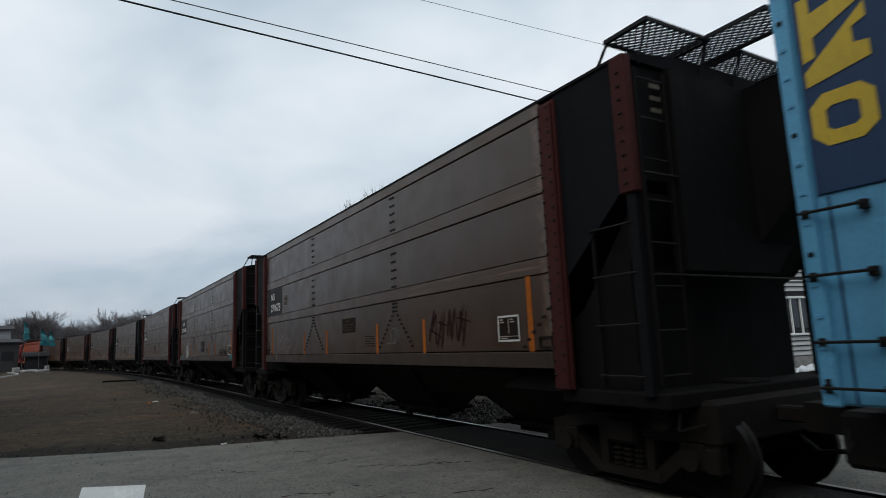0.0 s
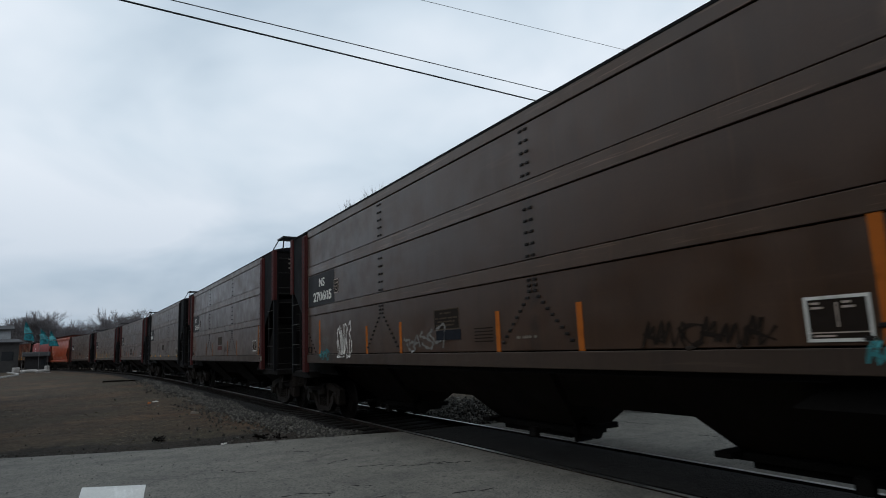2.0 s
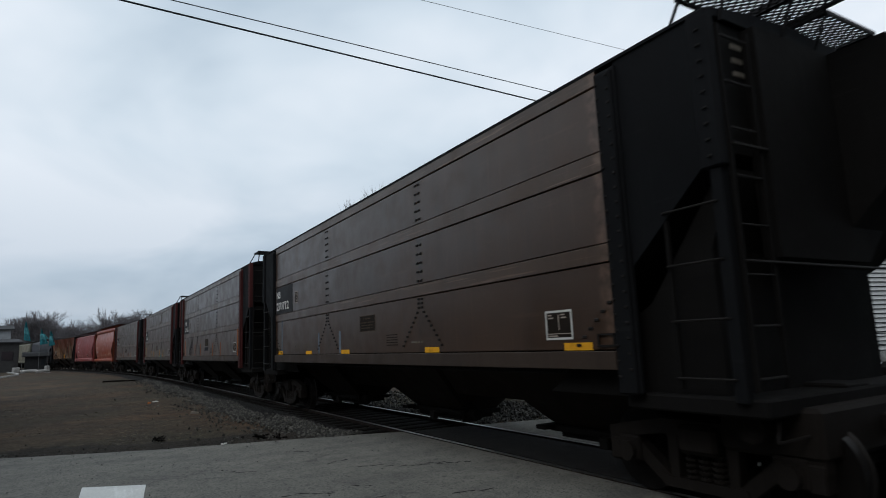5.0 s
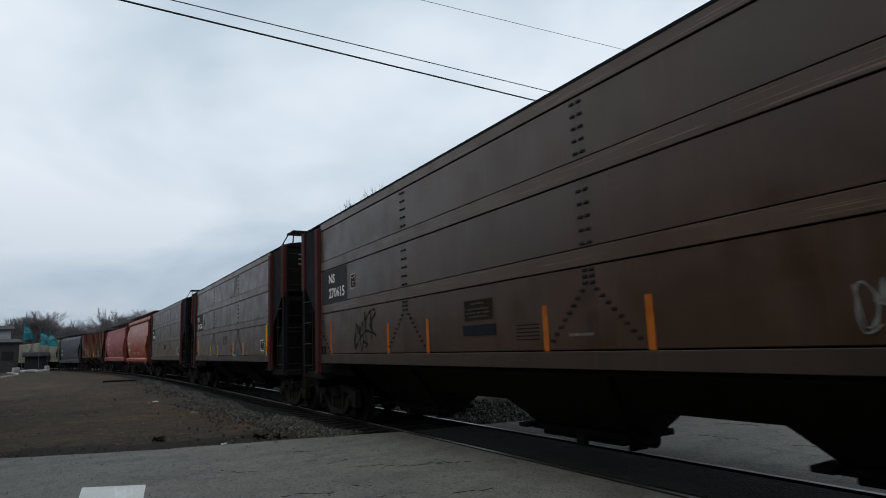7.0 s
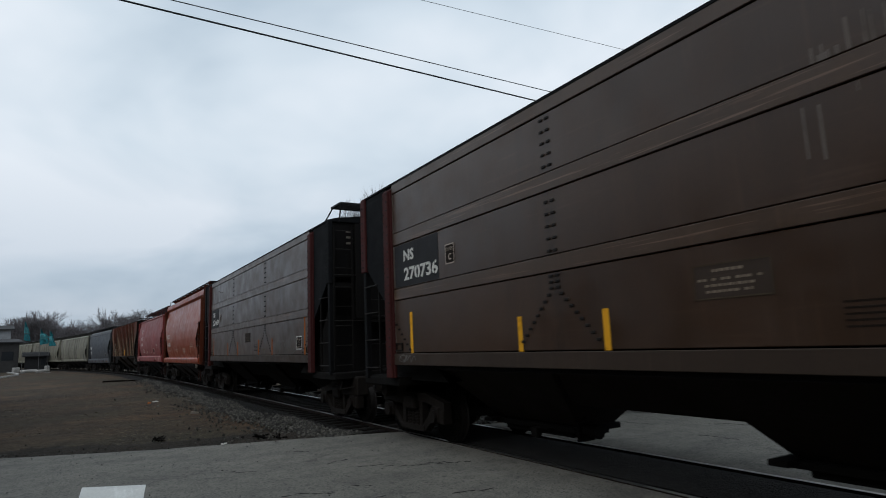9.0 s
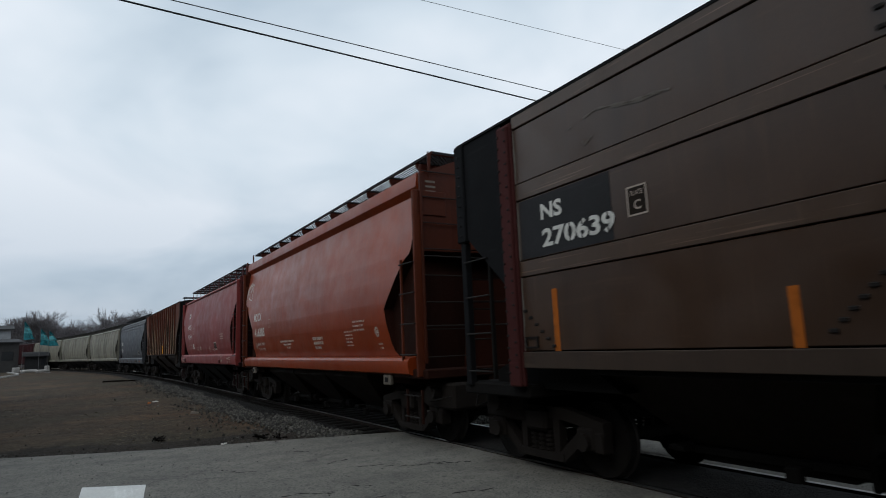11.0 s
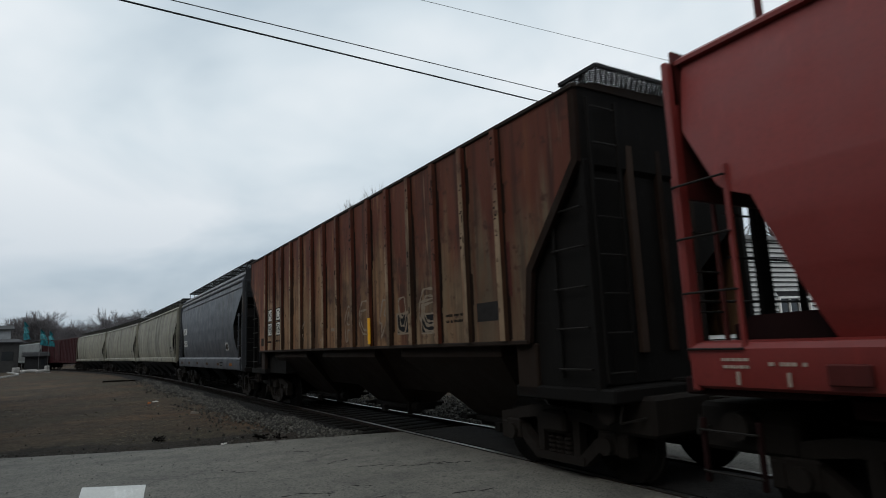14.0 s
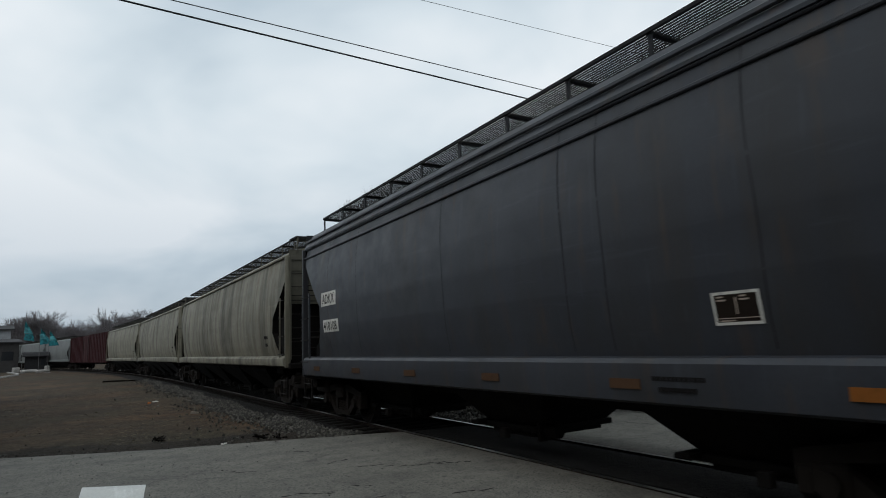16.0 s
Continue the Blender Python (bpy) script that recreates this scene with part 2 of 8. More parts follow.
BLUE_DEEP = paint("deep_blue_paint", (0.008, 0.036, 0.095), streak=0.12, patch=0.12, rough=0.5, grime=(0.01, 0.03, 0.06))
YELLOW = paint("yellow_lettering", (0.55, 0.38, 0.03), streak=0.12, patch=0.15, rough=0.5, grime=(0.25, 0.16, 0.02))
ORANGE_MARK = stencil_paint("orange_reflector", (0.36, 0.10, 0.014))
DIM_ORANGE = stencil_paint("dirty_orange_reflector", (0.24, 0.085, 0.018))
FAINT_ORANGE = stencil_paint("grimy_orange_reflector", (0.075, 0.040, 0.022))
YELLOW_MARK = stencil_paint("yellow_reflector", (0.75, 0.36, 0.02))
WHITE_MARK = stencil_paint("white_stencil", (0.62, 0.61, 0.57))
FADED_MARK = stencil_paint("faded_stencil", (0.17, 0.15, 0.125))
PALE_SPRAY = stencil_paint("pale_spray", (0.17, 0.165, 0.155))
WHITE_SPRAY = stencil_paint("white_spray", (0.34, 0.30, 0.27))
GREY_PATCH = stencil_paint("grey_overpaint", (0.020, 0.018, 0.017))
OLD_PRINT = stencil_paint("dim_print", (0.070, 0.052, 0.034))
CHALK = stencil_paint("faint_chalk", (0.21, 0.165, 0.125))
PRINT = stencil_paint("small_print", (0.40, 0.33, 0.28))
DARK_SPRAY = stencil_paint("dark_spray", (0.009, 0.009, 0.010))
BLUE_STRIP = stencil_paint("grey_blue_strip", (0.14, 0.17, 0.20))
RED_PATCH = stencil_paint("dull_red_patch", (0.075, 0.022, 0.018))
DARK_RED = stencil_paint("dark_red_spray", (0.022, 0.008, 0.008))
NAVY_PATCH = stencil_paint("navy_patch", (0.010, 0.012, 0.017))
BROWN_PANEL = stencil_paint("dark_brown_panel", (0.016, 0.011, 0.008))
TEAL_SPRAY = stencil_paint("teal_spray", (0.05, 0.20, 0.21))
PATCH_NAVY = paint("patch_navy", (0.024, 0.024, 0.026), streak=0.2, patch=0.2, rough=0.7, spec=0.2, grime=(0.02, 0.016, 0.013))
BLACK_MARK = stencil_paint("black_stencil", (0.010, 0.009, 0.009))
SCUFF = stencil_paint("pale_scuff", (0.165, 0.142, 0.124))
SCRAPE = stencil_paint("bare_metal_scrape", (0.13, 0.115, 0.10))


def asphalt():
    m, nt, b = nodes("worn_asphalt")
    v = coords(nt, vary=False)
    c = blend(nt, noise_of(nt, v, 0.35, 5, 0.35, 0.65), (0.129, 0.122, 0.104), (0.172, 0.161, 0.137))
    c = blend(nt, noise_of(nt, v, 2.6, 7, 0.45, 0.70), c, (0.058, 0.056, 0.050), 0.6)
    c = blend(nt, noise_of(nt, v, 14.0, 6, 0.48, 0.66), c, (0.19, 0.18, 0.15), 0.35)
    c = blend(nt, noise_of(nt, coords(nt, (1.0, 0.18, 1.0), vary=False), 1.4, 5, 0.5, 0.7), c, (0.05, 0.048, 0.045), 0.45)
    c = blend(nt, noise_of(nt, v, 60.0, 3, 0.50, 0.66), c, (0.24, 0.23, 0.21), 0.55)
    c = blend(nt, noise_of(nt, v, 38.0, 3, 0.52, 0.66), c, (0.035, 0.034, 0.032), 0.8)
    c = blend(nt, noise_of(nt, coords(nt, (0.7, 1.6, 1.0), vary=False), 9.0, 5, 0.60, 0.70), c, (0.03, 0.029, 0.027), 0.55)
    vo = nt.nodes.new("ShaderNodeTexVoronoi")
    vo.feature = "DISTANCE_TO_EDGE"
    vo.inputs["Scale"].default_value = 0.33
    warp = nt.nodes.new("ShaderNodeTexNoise")
    warp.inputs["Scale"].default_value, warp.inputs["Detail"].default_value = 1.8, 6.0
    add = nt.nodes.new("ShaderNodeMixRGB")
    add.blend_type, add.inputs[0].default_value = "ADD", 0.9
    nt.links.new(v, warp.inputs["Vector"])
    nt.links.new(v, add.inputs[1])
    nt.links.new(warp.outputs["Color"], add.inputs[2])
    nt.links.new(add.outputs[0], vo.inputs["Vector"])
    crack = nt.nodes.new("ShaderNodeMapRange")
    crack.inputs[1].default_value, crack.inputs[2].default_value = 0.004, 0.012
    crack.inputs[3].default_value, crack.inputs[4].default_value = 1.0, 0.0
    nt.links.new(vo.outputs["Distance"], crack.inputs[0])
    broken = nt.nodes.new("ShaderNodeMath")
    broken.operation = "MULTIPLY"
    nt.links.new(crack.outputs[0], broken.inputs[0])
    nt.links.new(noise_of(nt, v, 1.1, 4, 0.5, 0.62), broken.inputs[1])
    c = blend(nt, broken.outputs[0], c, (0.03, 0.028, 0.026), 0.45)
    nt.links.new(c, b.inputs["Base Color"])
    b.inputs["Roughness"].default_value = 0.85
    b.inputs["Specular IOR Level"].default_value = 0.3
    bumped(nt, b, noise_of(nt, v, 60.0, 4, 0.3, 0.7), 0.5, 0.006)
    return m


def soil(name, a, c2, dark, speck, s=1.0, patch=None):
    m, nt, b = nodes(name)
    v = coords(nt, vary=False)
    c = blend(nt, noise_of(nt, v, 0.22 * s, 5, 0.38, 0.62), a, c2)
    if patch:
        c = blend(nt, noise_of(nt, v, 0.16, 3, 0.42, 0.60), c, patch, 0.85)
    c = blend(nt, noise_of(nt, v, 1.6 * s, 8, 0.46, 0.66, 0.68), c, dark, 0.75)
    c = blend(nt, noise_of(nt, v, 4.2 * s, 7, 0.50, 0.64, 0.65), c, dark, 0.55)
    c = blend(nt, noise_of(nt, v, 22.0 * s, 5, 0.5, 0.68), c, speck, 0.55)
    c = blend(nt, noise_of(nt, v, 9.0 * s, 6, 0.52, 0.7), c, dark, 0.5)
    nt.links.new(c, b.inputs["Base Color"])
    b.inputs["Roughness"].default_value = 0.95
    b.inputs["Specular IOR Level"].default_value = 0.15
    bumped(nt, b, noise_of(nt, v, 14.0 * s, 6, 0.25, 0.75), 0.8, 0.03)
    return m


ASPHALT = asphalt()
GROUND = soil("dormant_turf", (0.030, 0.020, 0.0135), (0.078, 0.046, 0.026), (0.012, 0.009, 0.007), (0.13, 0.10, 0.066), patch=(0.038, 0.033, 0.021))
VERGE = soil("verge_soil", (0.022, 0.017, 0.013), (0.034, 0.026, 0.019), (0.009, 0.008, 0.007), (0.07, 0.058, 0.045), 3.0)
# Ballast bed kept near black: shade beside the train is in its colour.
BALLAST_SHADE = soil("ballast_bed", (0.009, 0.0078, 0.007), (0.013, 0.011, 0.0098), (0.005, 0.0045, 0.0045), (0.026, 0.023, 0.020), 2.5)


def stone_mat():
    m, nt, b = nodes("ballast_stone")
    geo, ramp = nt.nodes.new("ShaderNodeNewGeometry"), nt.nodes.new("ShaderNodeValToRGB")
    e = ramp.color_ramp.elements
    e[0].color, e[1].color = (0.016, 0.015, 0.013, 1), (0.125, 0.118, 0.100, 1)
    e.new(0.5).color = (0.042, 0.039, 0.034, 1)
    nt.links.new(geo.outputs["Random Per Island"], ramp.inputs[0])
    c = blend(nt, noise_of(nt, coords(nt), 30.0, 4, 0.4, 0.7), ramp.outputs[0], (0.06, 0.055, 0.05), 0.4)
    nt.links.new(c, b.inputs["Base Color"])
    b.inputs["Roughness"].default_value = 0.9
    return m


def island_mat(name, a, b2, rough=0.9):
    m, nt, b = nodes(name)
    geo, ramp = nt.nodes.new("ShaderNodeNewGeometry"), nt.nodes.new("ShaderNodeValToRGB")
    e = ramp.color_ramp.elements
    e[0].color, e[1].color = (*a, 1), (*b2, 1)
    nt.links.new(geo.outputs["Random Per Island"], ramp.inputs[0])
    nt.links.new(ramp.outputs[0], b.inputs["Base Color"])
    b.inputs["Roughness"].default_value = rough
    return m


STONE = stone_mat()
CLOD = island_mat("dark_clod", (0.008, 0.0065, 0.005), (0.040, 0.030, 0.021))
BLADE = island_mat("dead_grass_blade", (0.034, 0.026, 0.016), (0.105, 0.078, 0.046))
RAIL_SIDE = plain("rail_rust", (0.02, 0.013, 0.01), 0.8, 0.2)
RAIL_TOP = plain("rail_head", (0.36, 0.35, 0.34), 0.38, 1.0, 0.2)
TIMBER = plain("dark_timber", (0.007, 0.0058, 0.005), 0.95, spec=0.04)
# Crossing infill, much darker than the road on either side.
INFILL_DARK = soil("dark_infill", (0.022, 0.021, 0.021), (0.030, 0.029, 0.028), (0.012, 0.0115, 0.011), (0.05, 0.048, 0.046), 2.0)
ROAD_PAINT = paint("road_paint", (0.62, 0.62, 0.59), streak=0.1, patch=0.35, rough=0.75, grime=(0.25, 0.25, 0.24))
TAR = plain("tar_dark", (0.014, 0.013, 0.012), 0.8)
WIRE = plain("cable_sheath", (0.012, 0.012, 0.014), 0.6)
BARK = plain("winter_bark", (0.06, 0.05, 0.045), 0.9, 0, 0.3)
# Paler and bluer than the near bark: distance haze mixed into the colour.
BARK_HAZE = plain("hazy_winter_bark", (0.115, 0.105, 0.108), 0.95, 0, 0.3)
SIDING = paint("white_siding", (0.40, 0.40, 0.39), streak=0.25, patch=0.15, rough=0.55, grime=(0.26, 0.255, 0.24), low=0.1)
TRIM = plain("white_trim", (0.72, 0.72, 0.70), 0.5, 0, 0.05)
GREY_TRIM = plain("grey_trim", (0.20, 0.20, 0.20), 0.5, 0, 0.1)
ROOF_FELT = plain("roof_felt", (0.05, 0.05, 0.052), 0.9)
CONCRETE = soil("concrete", (0.30, 0.29, 0.27), (0.36, 0.35, 0.33), (0.17, 0.165, 0.155), (0.42, 0.41, 0.39), 2.0)
SHED_WALL = plain("shed_wall", (0.042, 0.04, 0.039), 0.8, 0, 0.15, 2.0)
SHED_PALE = plain("shed_pale", (0.24, 0.25, 0.26), 0.8, 0, 0.1, 1.0)
SHED_DARK = plain("shed_dark", (0.018, 0.018, 0.019), 0.8, 0, 0.2, 2.0)
SHED_ROOF = plain("shed_roof", (0.03, 0.03, 0.032), 0.8, 0, 0.2, 2.0)
WALL_DARK = plain("dark_wall", (0.036, 0.031, 0.028), 0.9, 0, 0.2, 2.0)
SNOW = plain("old_snow", (0.72, 0.74, 0.76), 0.7, 0, 0.08, 4.0)
TEAL_CLOTH = plain("teal_banner", (0.018, 0.14, 0.16), 0.7, 0, 0.6, 2.2)
PALE_CLOTH = plain("pale_teal_banner", (0.07, 0.26, 0.28), 0.7, 0, 0.5, 2.2)
POLE = plain("banner_pole", (0.12, 0.12, 0.12), 0.5, 0.3)


def glass():
    m, nt, b = nodes("window_glass")
    b.inputs["Base Color"].default_value = (0.02, 0.022, 0.025, 1)
    b.inputs["Roughness"].default_value = 0.05
    b.inputs["Specular IOR Level"].default_value = 0.6
    return m


GLASS = glass()


# ---------------------------------------------------------------- mesh building
class Geo:
    """Collects faces for one mesh; each face carries a material slot."""

    def __init__(self):
        self.v, self.f, self.m = [], [], []

    def add(self, verts, faces, slot=0):
        k = len(self.v)
        self.v += [tuple(p) for p in verts]
        self.f += [tuple(i + k for i in f) for f in faces]
        self.m += [slot] * len(faces)

    def box(self, x0, x1, y0, y1, z0, z1, b=0.0, slot=0):
        if b <= 0:
            p = [(x, y, z) for x in (x0, x1) for y in (y0, y1) for z in (z0, z1)]
            self.add(p, [(0, 1, 3, 2), (4, 6, 7, 5), (0, 4, 5, 1), (2, 3, 7, 6), (0, 2, 6, 4), (1, 5, 7, 3)], slot)
            return
        lo, hi = (x0, y0, z0), (x1, y1, z1)
        b = min([b] + [(h - l) * 0.45 for l, h in zip(lo, hi)])
        idx, p = {}, []
        for sx in (0, 1):
            for sy in (0, 1):
                for sz in (0, 1):
                    s = (sx, sy, sz)
                    for ax in range(3):
                        q = []
                        for a in range(3):
                            e = hi[a] if s[a] else lo[a]
                            q.append(e if a == ax else (e - b if s[a] else e + b))
                        idx[s, ax] = len(p)
                        p.append(q)
        f = []
        for ax in range(3):
            u, w = (ax + 1) % 3, (ax + 2) % 3
            for d in (0, 1):
                loop = []
                for cu, cw in ((0, 0), (1, 0), (1, 1), (0, 1)):
                    s = [0, 0, 0]
                    s[ax], s[u], s[w] = d, cu, cw
                    loop.append(idx[tuple(s), ax])
                f.append(tuple(loop if d else loop[::-1]))
            for cu in (0, 1):
                for cw in (0, 1):
                    s0, s1 = [0, 0, 0], [0, 0, 0]
                    s0[u] = s1[u] = cu
                    s0[w] = s1[w] = cw
                    s1[ax] = 1
                    s0, s1 = tuple(s0), tuple(s1)
                    q = (idx[s0, u], idx[s1, u], idx[s1, w], idx[s0, w])
                    f.append(q if cu == cw else q[::-1])
        for s in [(a, b2, c) for a in (0, 1) for b2 in (0, 1) for c in (0, 1)]:
            t = (idx[s, 0], idx[s, 1], idx[s, 2])
            f.append(t if sum(s) % 2 else t[::-1])
        self.add(p, f, slot)

    def tube(self, a, b, r, n=8, r2=None, slot=0, caps=True):
        a, b = Vector(a), Vector(b)
        d = (b - a).normalized()
        u = d.orthogonal().normalized()
        w = d.cross(u)
        r2 = r if r2 is None else r2
        p = []
        for i in range(n):
            t = 2 * math.pi * i / n
            o = u * math.cos(t) + w * math.sin(t)
            p += [a + o * r, b + o * r2]
        f = [(2 * i, 2 * ((i + 1) % n), 2 * ((i + 1) % n) + 1, 2 * i + 1) for i in range(n)]
        if caps:
            f += [tuple(2 * i for i in range(n))[::-1], tuple(2 * i + 1 for i in range(n))]
        self.add(p, f, slot)

    def path(self, pts, r, n=6, slot=0):
        for a, b in zip(pts, pts[1:]):
            self.tube(a, b, r, n, slot=slot)

    def prism(self, poly, y0, y1, slot=0):
        """A polygon in x, z pulled from y0 to y1."""
        n = len(poly)
        p = [(x, y0, z) for x, z in poly] + [(x, y1, z) for x, z in poly]
        f = [(i, (i + 1) % n, n + (i + 1) % n, n + i) for i in range(n)] + [tuple(range(n))[::-1], tuple(range(n, 2 * n))]
        self.add(p, f, slot)

    def prism_x(self, poly, x0, x1, slot=0):
        """A polygon in y, z pulled from x0 to x1."""
        n = len(poly)
        p = [(x0, y, z) for y, z in poly] + [(x1, y, z) for y, z in poly]
        f = [(i, (i + 1) % n, n + (i + 1) % n, n + i) for i in range(n)] + [tuple(range(n))[::-1], tuple(range(n, 2 * n))]
        self.add(p, f, slot)

    def prism_z(self, poly, z0, z1, slot=0):
        n = len(poly)
        p = [(x, y, z0) for x, y in poly] + [(x, y, z1) for x, y in poly]
        f = [(i, (i + 1) % n, n + (i + 1) % n, n + i) for i in range(n)] + [tuple(range(n))[::-1], tuple(range(n, 2 * n))]
        self.add(p, f, slot)

    def loft(self, rings, slot=0, caps=True):
        n = len(rings[0])
        p = [q for r in rings for q in r]
        f = []
        for k in range(len(rings) - 1):
            for i in range(n):
                j = (i + 1) % n
                f.append((k * n + i, k * n + j, (k + 1) * n + j, (k + 1) * n + i))
        if caps:
            f += [tuple(range(n))[::-1], tuple((len(rings) - 1) * n + i for i in range(n))]
        self.add(p, f, slot)

    def spin_y(self, prof, n=28, slot=0, at=(0, 0, 0)):
        """A profile of (y, r) turned round the y axis."""
        rings = []
        for y, r in prof:
            rings.append([(at[0] + r * math.cos(2 * math.pi * i / n), at[1] + y, at[2] + r * math.sin(2 * math.pi * i / n)) for i in range(n)])
        self.loft(rings, slot)

    def mesh(self, name, mats, smooth=0):
        me = bpy.data.meshes.new(name)
        me.from_pydata(self.v, [], self.f)
        for mt in mats:
            me.materials.append(mt)
        if any(self.m):
            me.polygons.foreach_set("material_index", self.m)
        bm = bmesh.new()
        bm.from_mesh(me)
        bmesh.ops.recalc_face_normals(bm, faces=bm.faces)
        bm.to_mesh(me)
        bm.free()
        if smooth:
            me.polygons.foreach_set("use_smooth", [True] * len(me.polygons))
            me.set_sharp_from_angle(angle=radians(smooth))
        me.update()
        return me


def part(name, geo, material, parent, label="", smooth=0, at=None, kind=""):
    """One mesh object under a thing or a part."""
    mats = material if isinstance(material, (list, tuple)) else [material]
    me = geo if isinstance(geo, bpy.types.Mesh) else geo.mesh(name, mats, smooth)
    ob = new(name, me)
    ob.parent = parent
    if at is not None:
        ob.location = at
    if label:
        ob["label"] = label
    if kind:
        ob["kind"] = kind
    return ob


def thing(name, geo, material, label, category, group="", kind="", smooth=0, at=None):
    mats = material if isinstance(material, (list, tuple)) else [material]
    ob = new(name, geo.mesh(name, mats, smooth) if isinstance(geo, Geo) else geo)
    if at is not None:
        ob.matrix_basis = at
    return tagged(ob, label, category, group, kind)


def letters(name, text, x, z, height, surface, material, parent, width=None, label="", bold=0.0, slant=0.0):
    """Flat lettering on a near side: surface(z) gives the side's y; x is its left end, z its foot."""
    cu = bpy.data.curves.new(name, "FONT")
    cu.body, cu.size, cu.resolution_u, cu.offset = text, 1.0, 3, bold
    tmp = bpy.data.objects.new(name, cu)
    me = bpy.data.meshes.new_from_object(tmp)
    bpy.data.objects.remove(tmp)
    co = np.array([v.co[:] for v in me.vertices])
    lo, hi = co.min(0), co.max(0)
    sz = height / (hi[1] - lo[1])
    sx = sz if width is None else width / (hi[0] - lo[0])
    for v in me.vertices:
        zz = z + (v.co.y - lo[1]) * sz
        v.co = (x + (v.co.x - lo[0]) * sx + slant * (zz - z), surface(zz) - 0.006, zz)
    me.materials.clear()
    me.materials.append(material)
    ob = new(name, me)
    ob.parent = parent
    if label:
        ob["label"] = label
    return ob


def plate(geo, x0, x1, z0, z1, surface, t=0.006, slot=0, lean=0.0):
    """A thin plate that follows a side."""
    n = 3 if z1 - z0 > 0.12 and surface(z0) != surface(z1) else 1
    for k in range(n):
        za, zb = z0 + (z1 - z0) * k / n, z0 + (z1 - z0) * (k + 1) / n
        ya, yb = surface(za), surface(zb)
        la, lb = lean * k / n, lean * (k + 1) / n
        p = [(x0 + la, ya, za), (x1 + la, ya, za), (x1 + lb, yb, zb), (x0 + lb, yb, zb)]
        geo.add([(a, b - t, c) for a, b, c in p] + [(a, b + 0.01, c) for a, b, c in p],
                [(0, 1, 2, 3), (7, 6, 5, 4), (0, 4, 5, 1), (1, 5, 6, 2), (2, 6, 7, 3), (3, 7, 4, 0)], slot)


def bars(geo, x0, x1, z0, z1, rows, surface, rng, slot=0):
    """Rows of plain bars that stand for small print."""
    h = (z1 - z0) / rows
    for i in range(rows):
        trim_l, trim_r = rng.uniform(0, 0.12) * (x1 - x0), rng.uniform(0, 0.2) * (x1 - x0)
        a, x = z0 + i * h, x0 + (trim_l if i < rows - 1 else 0)
        end = x1 - (trim_r if i < rows - 1 else 0)
        while x < end - 0.02:
            w = rng.uniform(0.02, 0.05)
            plate(geo, x, min(x + w, end), a + h * 0.28, a + h * 0.70, surface, 0.005, slot)
            x += w + (0.014 if rng.random() < 0.8 else 0.05)


STROKES = {
    # wave, spiral, arch, peaks, slashes, knot: shapes of spray strokes that spell nothing
    "w": [[(-0.1, 0.2), (0.1, 1.0), (0.3, 0.1), (0.5, 0.95), (0.72, 0.0), (0.95, 0.9), (1.2, 0.3)]],
    "p": [[(0.9, 0.9), (0.3, 1.05), (0.0, 0.55), (0.25, 0.02), (0.85, 0.1), (0.95, 0.65), (0.5, 0.8), (0.3, 0.5), (0.6, 0.35)]],
    "h": [[(-0.1, 0), (0.02, 0.55), (0.3, 0.98), (0.75, 0.9), (1.02, 0.5), (1.1, -0.02)]],
    "k": [[(0, 0.1), (0.3, 1.1), (0.38, 0.45), (0.62, 0.9), (0.6, 0.15), (1.1, 0.75)], [(0.05, 0.55), (1.15, 0.3)]],
    "z": [[(0.0, 0.0), (0.25, 1.0)], [(0.35, -0.05), (0.55, 0.9)], [(-0.1, 0.75), (0.9, 0.55)]],
    "x": [[(0.0, 0.9), (0.55, 0.15), (1.0, 0.3), (0.9, 0.8), (0.35, 0.95), (0.1, 0.4), (0.5, -0.05), (1.15, 0.1)]],
}


def ribbon(geo, pts, wide, surface, slot=0):
    """One sprayed stroke: a flat strip whose width swells and thins."""
    n = len(pts)
    left, right = [], []
    for i, (x, z) in enumerate(pts):
        (ax, az), (bx, bz) = pts[max(0, i - 1)], pts[min(n - 1, i + 1)]
        dx, dz = bx - ax, bz - az
        d = math.hypot(dx, dz) or 1.0
        w = wide * (0.35 + 0.18 * math.sin(i * 1.3))
        left.append((x - dz / d * w, z + dx / d * w))
        right.append((x + dz / d * w, z - dx / d * w))
    geo.add([(x, surface(z) - 0.006, z) for x, z in left + right], [(i, i + 1, n + i + 1, n + i) for i in range(n - 1)], slot)


def spray_tag(geo, shapes, x0, x1, z0, z1, surface, rng, wide):
    """Hand-drawn strokes side by side, curved and uneven, with no reading."""
    cell = (x1 - x0) / len(shapes)
    for k, s in enumerate(shapes):
        lift, tall = rng.uniform(-0.08, 0.08) * (z1 - z0), rng.uniform(0.82, 1.1)
        for line in STROKES[s]:
            p = [(x0 + cell * (k - 0.05 + 1.15 * a + rng.uniform(-0.10, 0.10) + 0.2 * b), z0 + lift + (z1 - z0) * tall * (b + rng.uniform(-0.09, 0.09))) for a, b in line]
            fine = []
            for i in range(len(p) - 1):
                q0, q1, q2, q3 = p[max(0, i - 1)], p[i], p[i + 1], p[min(len(p) - 1, i + 2)]
                for j in range(4):
                    t = j / 4
                    fine.append(tuple(0.5 * (2 * b + (c - a) * t + (2 * a - 5 * b + 4 * c - d) * t * t + (3 * b - a - 3 * c + d) * t ** 3) for a, b, c, d in zip(q0, q1, q2, q3)))
            fine.append(p[-1])
            ribbon(geo, fine, wide, surface)
